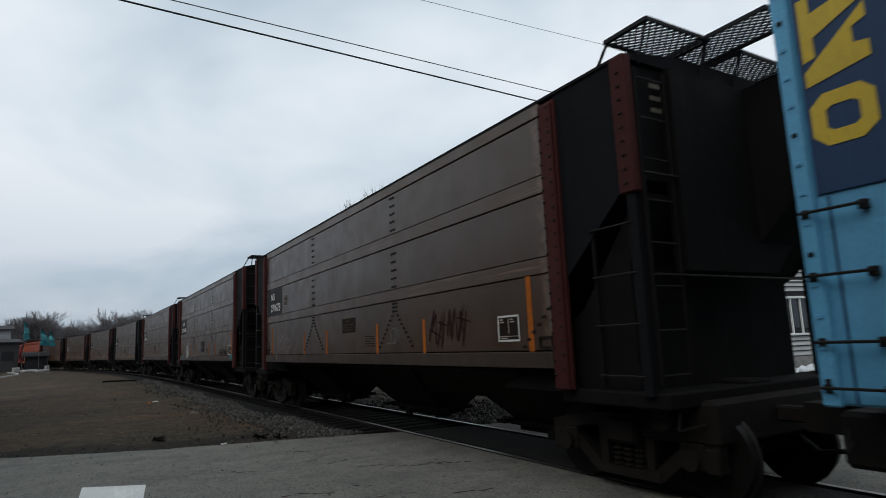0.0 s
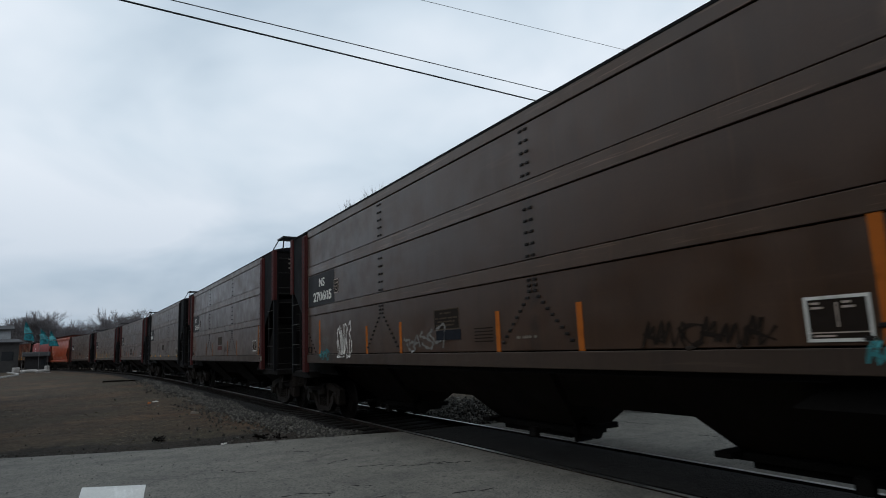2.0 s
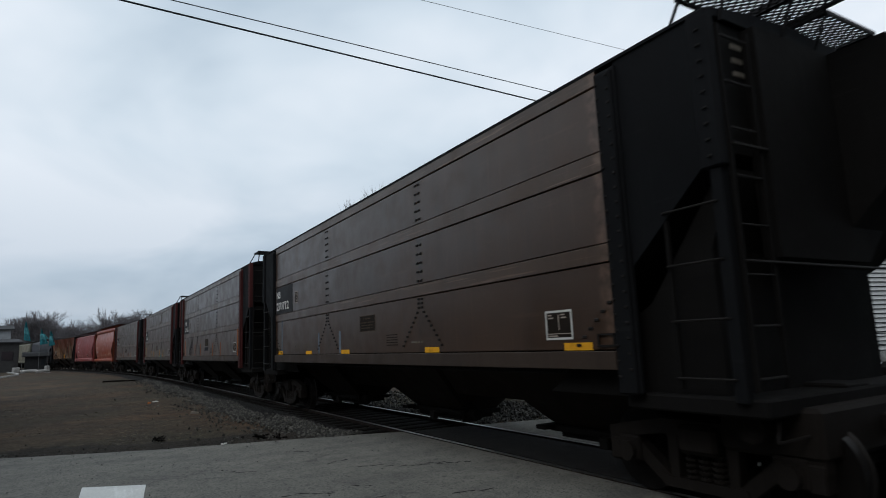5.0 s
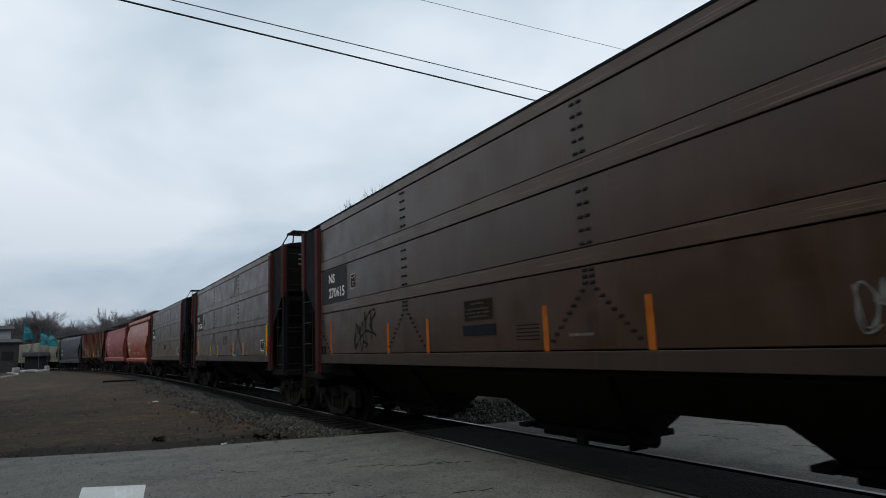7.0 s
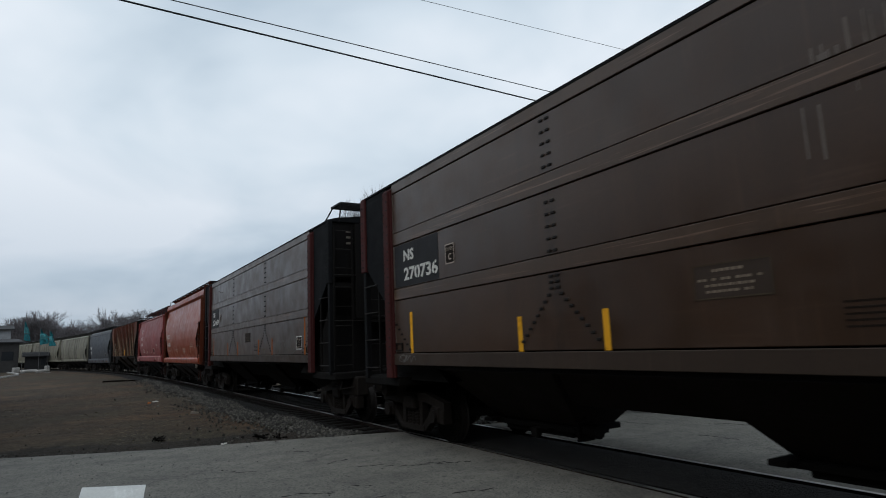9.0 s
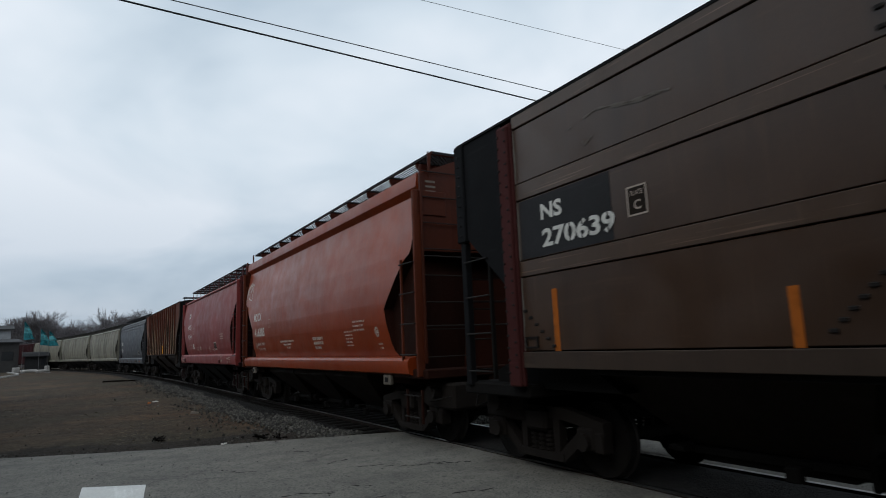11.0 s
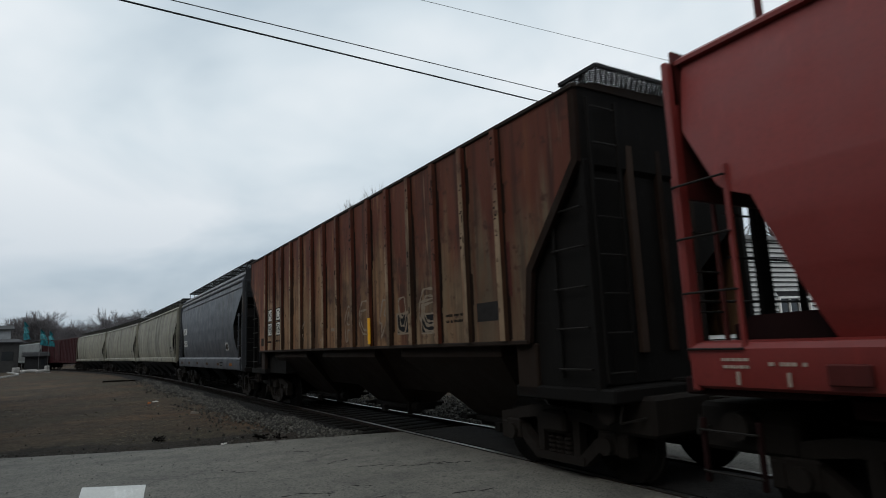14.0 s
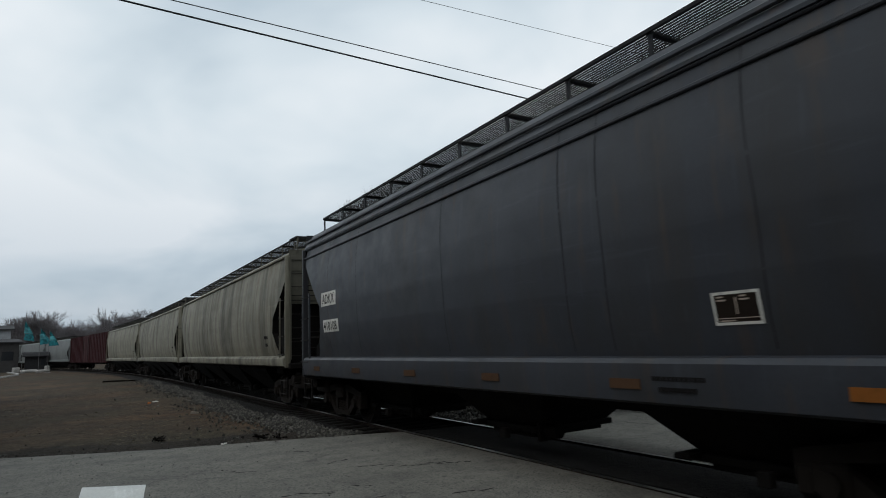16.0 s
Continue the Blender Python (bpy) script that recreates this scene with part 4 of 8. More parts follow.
# ---------------------------------------------------------------- the white building beyond the crossing
def make_house():
    """A low white building, turned a little from the track, with a raised porch along its front."""
    X, Y0, Y1, H, FOOT = 0.0, -1.0, 12.6, 4.0, 1.0
    house = tagged(new("sided_building"), "low white building clad in horizontal lap siding", "building", kind="structure")
    house.matrix_basis = pose(-9.19, 11.70, 0, 0, 0, -8)
    g = Geo()
    g.box(X - 8.0, X - 0.06, Y0 + 0.04, Y1, LOW - 0.1, H)
    # Dark core seen in the board gaps: stands for the laps' shadow lines.
    part("wall_core", g, ROOF_FELT, house, "dark core standing for the siding's shadow lines")
    g = Geo()
    g.box(X - 8.05, X + 0.03, Y0 - 0.01, Y1 + 0.05, LOW - 0.1, FOOT)
    part("foundation", g, CONCRETE, house, "grey concrete foundation")
    wins = [(0.04, 0.42, 1.66, 2.22, 2), (3.36, 4.42, 1.58, 2.46, 3), (9.3, 10.5, 1.58, 2.46, 3)]
    g = Geo()
    g.prism([(0.0, 0.030), (0.060, 0.030), (0.006, 0.128), (0.0, 0.128)], 0.0, 1.0)
    course = g.mesh("siding_course", [SIDING])
    z = FOOT
    while z < H - 0.10:
        spans, y = [], Y0
        for a, b, lo, hi, n in wins:
            if z + 0.12 > lo - 0.06 and z < hi + 0.06:
                spans.append((y, a - 0.06))
                y = b + 0.06
        spans.append((y, Y1))
        for a, b in spans:
            ob = part("siding_board", course, SIDING, house)
            ob.location, ob.scale = (X - 0.06, a, z), (1.0, b - a, 1.0)
        z += 0.125
    g = Geo()
    g.box(X - 0.06, X + 0.0, Y0 - 0.05, Y0 + 0.10, FOOT, H - 0.03, 0.01)
    part("corner_board", g, TRIM, house)
    g = Geo()
    g.box(X - 8.2, X + 0.07, Y0 - 0.12, Y1 + 0.1, H - 0.05, H + 0.05, 0.015)
    part("roof_edge", g, GREY_TRIM, house, "grey metal edge along the flat roof")
    g = Geo()
    g.box(X - 8.1, X + 0.02, Y0 - 0.05, Y1 + 0.05, H + 0.05, H + 0.08)
    part("roof", g, ROOF_FELT, house)
    for a, b, lo, hi, n in wins:
        g = Geo()
        f = 0.055
        g.box(X - 0.07, X + 0.02, a - f, b + f, hi, hi + f, 0.008)
        g.box(X - 0.07, X + 0.04, a - f - 0.03, b + f + 0.03, lo - f, lo, 0.008)
        g.box(X - 0.07, X + 0.02, a - f, a, lo, hi, 0.008)
        g.box(X - 0.07, X + 0.02, b, b + f, lo, hi, 0.008)
        w = (b - a) / n
        for i in range(1, n):
            g.box(X - 0.07, X - 0.0, a + w * i - 0.02, a + w * i + 0.02, lo, hi, 0.006)
        win = part("window", g, TRIM, house, "white framed window")
        for i in range(n):
            g = Geo()
            g.box(X - 0.055, X - 0.045, a + w * i + (0.02 if i else 0), a + w * (i + 1) - (0.02 if i < n - 1 else 0), lo, hi)
            part("pane", g, GLASS, win, "dark window pane")
    g = Geo()
    g.box(X - 0.03, X + 0.03, 4.72, 4.98, 1.72, 2.44, 0.008)
    part("meter_cabinet", g, SIDING, house, "shallow white cabinet on the siding")
    # the porch, its railing and the lumps of snow left on it
    place = house.matrix_basis
    porch = tagged(new("porch_ramp"), "dark raised timber porch with a thin black handrail", "porch", kind="structure")
    porch.matrix_basis = place.copy()
    g = Geo()
    g.box(0.06, 1.45, 0.5, 9.0, 0.62, 0.72, 0.01)
    part("deck", g, TIMBER, porch)
    g = Geo()
    g.box(1.36, 1.42, 0.5, 9.0, LOW - 0.1, 0.62, 0.01)
    part("skirt", g, TIMBER, porch)
    for y in (0.55, 1.15, 2.85, 4.40, 6.2, 8.0):
        g = Geo()
        g.box(1.27, 1.31, y - 0.02, y + 0.02, 0.72, 1.93, 0.006)
        part("rail_post", g, WIRE, porch)
    for z in (1.90, 1.64, 1.38):
        for a, b, drop in ((0.55, 1.6, 0.0), (2.85, 8.0, 0.35)):
            g = Geo()
            g.tube((1.29, a, z), (1.29, b, z - drop), 0.016, 6)
            part("handrail", g, WIRE, porch)
    rng = random.Random(5)

    def lump(x, y, z, r, tall=0.5):
        g = Geo()
        rings = []
        for k in range(5):
            q = 1 - (k / 4.5) ** 2
            rings.append([(r * q * (0.75 + 0.5 * rng.random()) * math.cos(6.283 * i / 12), r * 1.5 * q * (0.75 + 0.5 * rng.random()) * math.sin(6.283 * i / 12), r * tall * k / 3.0 * (0.9 + 0.2 * rng.random())) for i in range(12)])
        g.loft(rings)
        thing("snow_lump", g, SNOW, "small leftover lump of dirty snow", "snow", group="snow lumps", smooth=50, at=pose(x, y, z, 0, 0, rng.uniform(0, 180)))

    for a, b, r in ((0.85, 2.3, 0.16), (0.9, 2.65, 0.12), (0.8, 3.1, 0.14), (0.9, 4.1, 0.2), (0.7, 5.3, 0.2), (0.9, 6.6, 0.22)):
        p = place @ Vector((a, b, 0.715))
        lump(p.x, p.y, p.z, r, 0.8)
    # a low slab before the corner, with shovelled snow on it
    g = Geo()
    g.box(-1.25, 1.25, -0.55, 0.55, -0.1, 0.14, 0.03)
    thing("concrete_slab", g, CONCRETE, "low pale concrete slab beside the road", "slab", kind="structure", at=pose(-10.7, 11.05, ROAD_TOP, 0, 0, 6))
    lump(-11.25, 11.2, ROAD_TOP + 0.12, 0.36, 0.7)
    lump(-10.95, 11.15, ROAD_TOP + 0.12, 0.22, 0.7)
    lump(-11.75, 10.95, ROAD_TOP + 0.02, 0.2, 0.6)
    g = Geo()
    g.spin_y([(-0.09, 0.12), (-0.09, 0.19), (-0.05, 0.23), (0.05, 0.23), (0.09, 0.19), (0.09, 0.12)], 20)
    thing("old_tyre", g, WIRE, "black old tyre leaning at the edge of the slab", "tyre", smooth=40, at=pose(-11.5, 10.2, ROAD_TOP + 0.21, 0, 0, 20))


# ---------------------------------------------------------------- sheds, banners and trees at the far end
def shed(name, x, y, turn, w, d, h, roof_h, wall, label, over=0.5, flat=False):
    s = tagged(new(name), label, "shed")
    s.matrix_basis = pose(x, y, LOW - 0.03, 0, 0, turn)
    g = Geo()
    g.box(-w / 2, w / 2, -d / 2, d / 2, 0, h)
    body = part("wall", g, wall, s)
    if flat:
        g = Geo()
        rings = []
        for k in range(7):
            t = k / 6
            rings.append([(-w / 2 - over + (w + 2 * over) * t, -d / 2 - over, h + roof_h * math.sin(math.pi * t) ** 0.6), (-w / 2 - over + (w + 2 * over) * t, d / 2 + over, h + roof_h * math.sin(math.pi * t) ** 0.6),
                          (-w / 2 - over + (w + 2 * over) * t, d / 2 + over, h - 0.12), (-w / 2 - over + (w + 2 * over) * t, -d / 2 - over, h - 0.12)])
        g.loft(rings)
        part("roof", g, SHED_DARK, s)
    else:
        g = Geo()
        g.prism([(-w / 2 - over, h - 0.1), (0, h + roof_h), (w / 2 + over, h - 0.1), (w / 2 + over, h + 0.1), (0, h + roof_h + 0.2), (-w / 2 - over, h + 0.1)], -d / 2 - over, d / 2 + over)
        part("roof", g, SHED_ROOF, s)
        g = Geo()
        g.prism([(-w / 2, h), (w / 2, h), (0, h + roof_h)], -d / 2, d / 2)
        part("gable", g, wall, s)
    g = Geo()
    g.box(w / 2 - 0.02, w / 2 + 0.06, -d * 0.16, d * 0.16, 0, h * 0.72, 0.02)
    part("door", g, SHED_DARK, s)
    g = Geo()
    g.box(w / 2 - 0.02, w / 2 + 0.05, d * 0.24, d * 0.42, h * 0.4, h * 0.7, 0.02)
    part("window", g, GLASS, s)
    return s


def make_far_end():
    shed("gable_shed", -121.0, -15.0, 12, 9.0, 8.6, 4.7, 0.5, SHED_WALL, "low grey gabled shed at the edge of the turf")
    shed("storage_barn", -150.0, -20.9, 8, 12.0, 13.0, 7.9, 0.9, SHED_PALE, "larger pale-walled barn behind the gabled shed")
    shed("kiosk_shed", -118.0, -7.6, 5, 2.6, 2.9, 2.45, 0.65, SHED_DARK, "dark boxy shed with an overhanging rounded roof", over=0.45, flat=True)
    for x, y, w, h in ((-113.0, -9.7, 0.9, 0.8), (-109.0, -7.8, 1.8, 0.45), (-106.5, -6.0, 1.6, 0.4), (-110.0, -5.6, 0.6, 0.9)):
        g = Geo()
        g.box(-w / 2, w / 2, -w / 2, w / 2, 0, h, 0.12)
        thing("concrete_block", g, CONCRETE, "pale concrete block standing on the turf", "block", group="concrete blocks", at=pose(x, y, LOW - 0.03, 0, 0, 20))
    g = Geo()
    for (x0, y0), (x1, y1) in zip([(-70, -10.4), (-79, -8.7), (-90, -7.6), (-101, -8.5)], [(-79, -8.7), (-90, -7.6), (-101, -8.5), (-112, -10.6)]):
        d = Vector((x1 - x0, y1 - y0)).normalized() * 0.15
        g.prism_z([(x0 - d.y, y0 + d.x), (x0 + d.y, y0 - d.x), (x1 + d.y, y1 - d.x), (x1 - d.y, y1 + d.x)], LOW - 0.05, LOW + 0.16)
    thing("kerb", g, CONCRETE, "pale concrete kerb at the edge of a parking area", "kerb", kind="structure")


BANNERS = []


def make_banners():
    """Feather banners: a pole, and cloth in three rigid pieces that swing on it."""
    rng = random.Random(6)
    for x, y, top, w in ((-104.0, -8.3, 7.3, 1.3), (-100.0, -6.1, 6.0, 1.5), (-97.0, -4.9, 5.6, 1.2)):
        b = tagged(new("feather_banner"), "teal feather banner blowing on a thin pole", "banner", group="feather banners")
        b.matrix_basis = pose(x, y, LOW - 0.02)
        g = Geo()
        g.tube((0, 0, 0), (0, 0, top), 0.025, 8, 0.015)
        g.box(-0.4, 0.4, -0.4, 0.4, 0, 0.08, 0.02)
        part("pole", g, POLE, b)
        cuts = [top * 0.64, top * 0.77, top * 0.89, top]
        for k in range(3):
            g = Geo()
            z0, z1 = cuts[k], cuts[k + 1] - 0.02
            w0, w1 = w * (1.0, 0.78, 0.45)[k], w * (0.72, 0.42, 0.06)[k]
            n = 6
            rows = []
            for zz, ww in ((z0, w0), (z1, w1)):
                rows.append([(0.03 + ww * i / n, 0.10 * math.sin(i * 1.5 + k) * i / n, zz - (cuts[k] if zz == z0 else cuts[k])) for i in range(n + 1)])
            v = rows[0] + rows[1]
            g.add([(a, c - 0.012, d) for a, c, d in v] + [(a, c + 0.012, d) for a, c, d in v],
                  [(i, i + 1, n + 2 + i, n + 1 + i) for i in range(n)] + [(2 * (n + 1) + i + 1, 2 * (n + 1) + i, 3 * (n + 1) + i, 3 * (n + 1) + i + 1) for i in range(n)]
                  + [(n, 3 * n + 2, 4 * n + 3, 2 * n + 1)])
            f = part("flag_panel", g, PALE_CLOTH if k == 1 else TEAL_CLOTH, b, at=(0, 0, z0))
            BANNERS.append((f, z0, rng.uniform(0, 6.28), k))


def limb(g, p, d, length, r, depth, rng, spread):
    q = p + d * length
    if depth == 0:
        u = d.orthogonal().normalized() * r
        w = d.cross(u)
        g.add([p + u, p - u * 0.5 + w * 0.87, p - u * 0.5 - w * 0.87, q], [(0, 1, 3), (1, 2, 3), (2, 0, 3)])
        return
    g.tube(p, q, r, 5 if r > 0.06 else 3, r * 0.68, caps=False)
    for i in range(4 if depth == 5 else 3):
        ax = Vector((rng.gauss(0, 1), rng.gauss(0, 1), rng.gauss(0, 1))).normalized()
        nd = (d + ax * spread + Vector((0, 0, 0.22))).normalized()
        st = p + d * length * (1.0 if i == 0 else rng.uniform(0.5, 0.97))
        limb(g, st, nd, length * rng.uniform(0.66, 0.82), r * (0.66 if i == 0 else 0.55), depth - 1, rng, spread)


def make_trees():
    rng = random.Random(11)
    kinds = []
    for k in range(4):
        g = Geo()
        h = (3.0, 2.6, 2.2, 2.8)[k]
        limb(g, Vector((0, 0, 0)), Vector((0, 0, 1)), h, 0.22, 6, rng, (0.62, 0.75, 0.68, 0.58)[k])
        me = g.mesh("bare_tree", [BARK_HAZE])
        top = max(v.co.z for v in me.vertices)
        kinds.append((me, top))

    def tree(x, y, height, k, label, group, wide=1.0):
        me, top = kinds[k]
        t = tagged(new("bare_tree", me), label, "tree", group)
        s = height / top
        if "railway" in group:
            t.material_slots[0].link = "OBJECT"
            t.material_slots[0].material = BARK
        t.matrix_basis = pose(x, y, LOW - 0.1, 0, 0, rng.uniform(0, 360)) @ Matrix.Diagonal((s * wide, s * wide, s, 1))

    far = "bare winter tree with fine grey-brown branches"
    for i in range(180):
        u = (i + rng.uniform(-0.45, 0.45)) / 180
        az = radians(-14 + 30 * u)
        dist = rng.uniform(185, 265)
        h = 12.4 + 1.1 * math.sin(u * 24) + rng.uniform(-1.6, 1.3)
        if 0.29 < u < 0.38:
            h += 0.8
        if 0.41 < u < 0.50:
            h += 1.2
        if 0.50 <= u < 0.64:
            h += 3.2
        if i % 3 == 2:
            h *= 0.72
        tree(-dist * math.cos(az), dist * math.sin(az), h, rng.randrange(4), far, "far tree line")
    for i in range(70):
        az = radians(-13 + 22 * (i + rng.uniform(-0.5, 0.5)) / 70)
        dist = rng.uniform(175, 185)
        tree(-dist * math.cos(az), dist * math.sin(az), rng.uniform(5.0, 8.0), rng.randrange(4), "small bare tree in the thicket", "far thicket")
    tree(-50.5, 26.8, 16.4, 1, "tall bare tree standing behind the railway", "trees behind the railway")
    tree(-67.2, 29.8, 22.6, 0, "tall bare tree standing behind the railway", "trees behind the railway", 0.55)
    tree(-29.0, 42.0, 13.0, 2, "bare tree behind the white building", "trees behind the railway")
    tree(-26.0, 47.0, 12.5, 3, "bare tree behind the white building", "trees behind the railway")


def make_wires():
    def cable(name, a, b, r, sag, label):
        g = Geo()
        pts = []
        for i in range(25):
            t = i / 24
            p = Vector(a).lerp(Vector(b), t)
            p.z -= sag * 4 * t * (1 - t)
            pts.append(p)
        g.path(pts, r, 6)
        return thing(name, g, WIRE, label, "cable", group="overhead cables", smooth=60)

    lo, hi = -30.0, 60.0
    for (xa, ya), (xb, yb), z, r in (((-13.06, 0.15), (-13.55, 11.58), 9.0, 0.021), ((-12.61, 1.07), (-12.83, 11.54), 9.0, 0.012), ((-10.29, 5.81), (-9.95, 11.55), 9.0, 0.005)):
        k = (xb - xa) / (yb - ya)
        cable("overhead_cable", (xa + k * (lo - ya), lo, z), (xa + k * (hi - ya), hi, z), r, 0.0, "black overhead cable crossing above the railway")


def make_cracks():
    """Tar-dark breaks in the asphalt, each a thin ragged strip."""
    rng = random.Random(14)
    spots = [(-7.95, 4.15, 0.5, 60), (-7.75, 4.6, 0.45, 72), (-7.3, 2.3, 0.6, 62), (-6.75, 2.62, 0.75, 70), (-8.35, 3.62, 0.45, 60), (-9.3, 2.0, 0.4, 64), (-9.0, 3.3, 0.35, 100), (-7.3, 3.0, 0.3, 40), (-7.9, 4.35, 0.5, 75), (-10.4, 3.1, 0.4, 62), (-6.2, 3.9, 0.45, 80), (-5.6, 3.3, 0.5, 85), (-7.0, 1.7, 0.35, 66),
             (-11.0, 9.9, 0.7, 20), (-8.6, 9.4, 0.6, 10), (-7.2, 10.4, 0.9, 30), (-6.6, 9.0, 0.6, 5), (-5.0, 9.2, 0.8, 15), (-9.5, 11.8, 0.8, 12)]
    for x, y, ln, turn in spots:
        g = Geo()
        px, zig = -0.5 * ln, 0.0
        while px < 0.5 * ln:
            # ragged flakes one after another, with breaks between them
            n, step = rng.randint(4, 7), rng.uniform(0.012, 0.03)
            up, dn = [], []
            for i in range(n + 1):
                zig += rng.uniform(-0.018, 0.018)
                w = 0.003 + 0.022 * rng.random() * math.sin(math.pi * (i + 0.5) / (n + 1))
                up.append((px, zig + w))
                dn.append((px, zig - w * rng.uniform(0.5, 1.2)))
                px += step
            g.prism_z(up + dn[::-1], -0.01, 0.003)
            px += rng.uniform(-0.02, 0.06)
            zig = rng.uniform(-0.07, 0.07)
        thing("asphalt_crack", g, TAR, "dark ragged crack in the asphalt", "crack", group="asphalt cracks", kind="structure", at=pose(x, y, ROAD_TOP, 0, 0, turn))


def make_poles():
    for y, xs in ((-30.0, (-11.77, -11.96, -12.41)), (60.0, (-15.62, -13.84, -7.08))):
        p = tagged(new("utility_pole"), "weathered wooden utility pole with a crossarm carrying cables", "utility pole", "utility poles")
        p.matrix_basis = pose(sum(xs) / 3, y, LOW - 0.05)
        g = Geo()
        g.tube((0, 0, 0), (0, 0, 9.6), 0.17, 12, 0.12)
        part("shaft", g, TIMBER, p)
        lo, hi = min(xs) - sum(xs) / 3, max(xs) - sum(xs) / 3
        g = Geo()
        g.box(lo - 0.3, hi + 0.3, -0.16, -0.10, 8.95 - LOW - 0.10, 9.0 - LOW + 0.04, 0.01)
        part("crossarm", g, TIMBER, p)


def make_verge():
    """Dark trodden soil along the road's edge."""
    g = Geo()
    n, cols = 140, 5
    for i in range(n + 1):
        y = -12.0 + 16.6 * i / n
        xe = road_edge_x(y)
        wide = 1.7 + (0.9 if y > -3 else 0.0) * min(1.0, (y + 3) / 3) + 0.7 * noise.noise(Vector((y * 0.5, 2.0, 0))) + 0.15 * noise.noise(Vector((y * 3.1, 5.0, 0)))
        for c in range(cols + 1):
            t = c / cols
            bump = 0.05 * noise.noise(Vector((y * 3.0, t * 3.0, 1.0))) + 0.03 * noise.noise(Vector((y * 9.0, t * 7.0, 4.0)))
            x = xe - 0.01 - wide * t
            low = LOW + 0.10 * noise.noise(Vector((x * 0.12, y * 0.16, 3.0))) - 0.02
            g.v.append((x, y, low + 0.045 + bump * math.sin(math.pi * t) - (0.10 if c == cols else 0.0)))
    for i in range(n):
        for c in range(cols):
            a = i * (cols + 1) + c
            g.f.append((a, a + 1, a + cols + 2, a + cols + 1))
            g.m.append(0)
    thing("verge", g, VERGE, "dark trodden soil and rotted leaves along the road edge", "soil", kind="structure", smooth=50)


def make_shade_walls():
    """Unseen walls, added out of view to shade the train and the road."""
    g = Geo()
    g.box(-14.0, 30.0, -5.6, -5.0, -0.2, 6.5, 0.02)
    thing("wall_south", g, WALL_DARK, "unseen dark wall added to shade the train's side", "wall", kind="structure")
    g = Geo()
    g.box(-36.0, -14.05, -5.9, -5.3, -0.3, 4.6, 0.02)
    thing("wall_southwest", g, WALL_DARK, "unseen low wall added to darken reflections on the train", "wall", kind="structure")
    g = Geo()
    g.box(3.2, 3.7, -4.98, 3.2, -0.2, 8.6, 0.02)
    thing("wall_east", g, WALL_DARK, "unseen dark wall added to shade the near road", "wall", kind="structure")


make_ground()
make_shade_walls()
make_verge()
make_roads()
make_track()
make_house()
make_far_end()
make_banners()
make_trees()
make_wires()
make_litter()
make_cracks()
make_poles()
make_stones()
make_grass()
# ---------------------------------------------------------------- running gear
WHEEL_R = 0.457


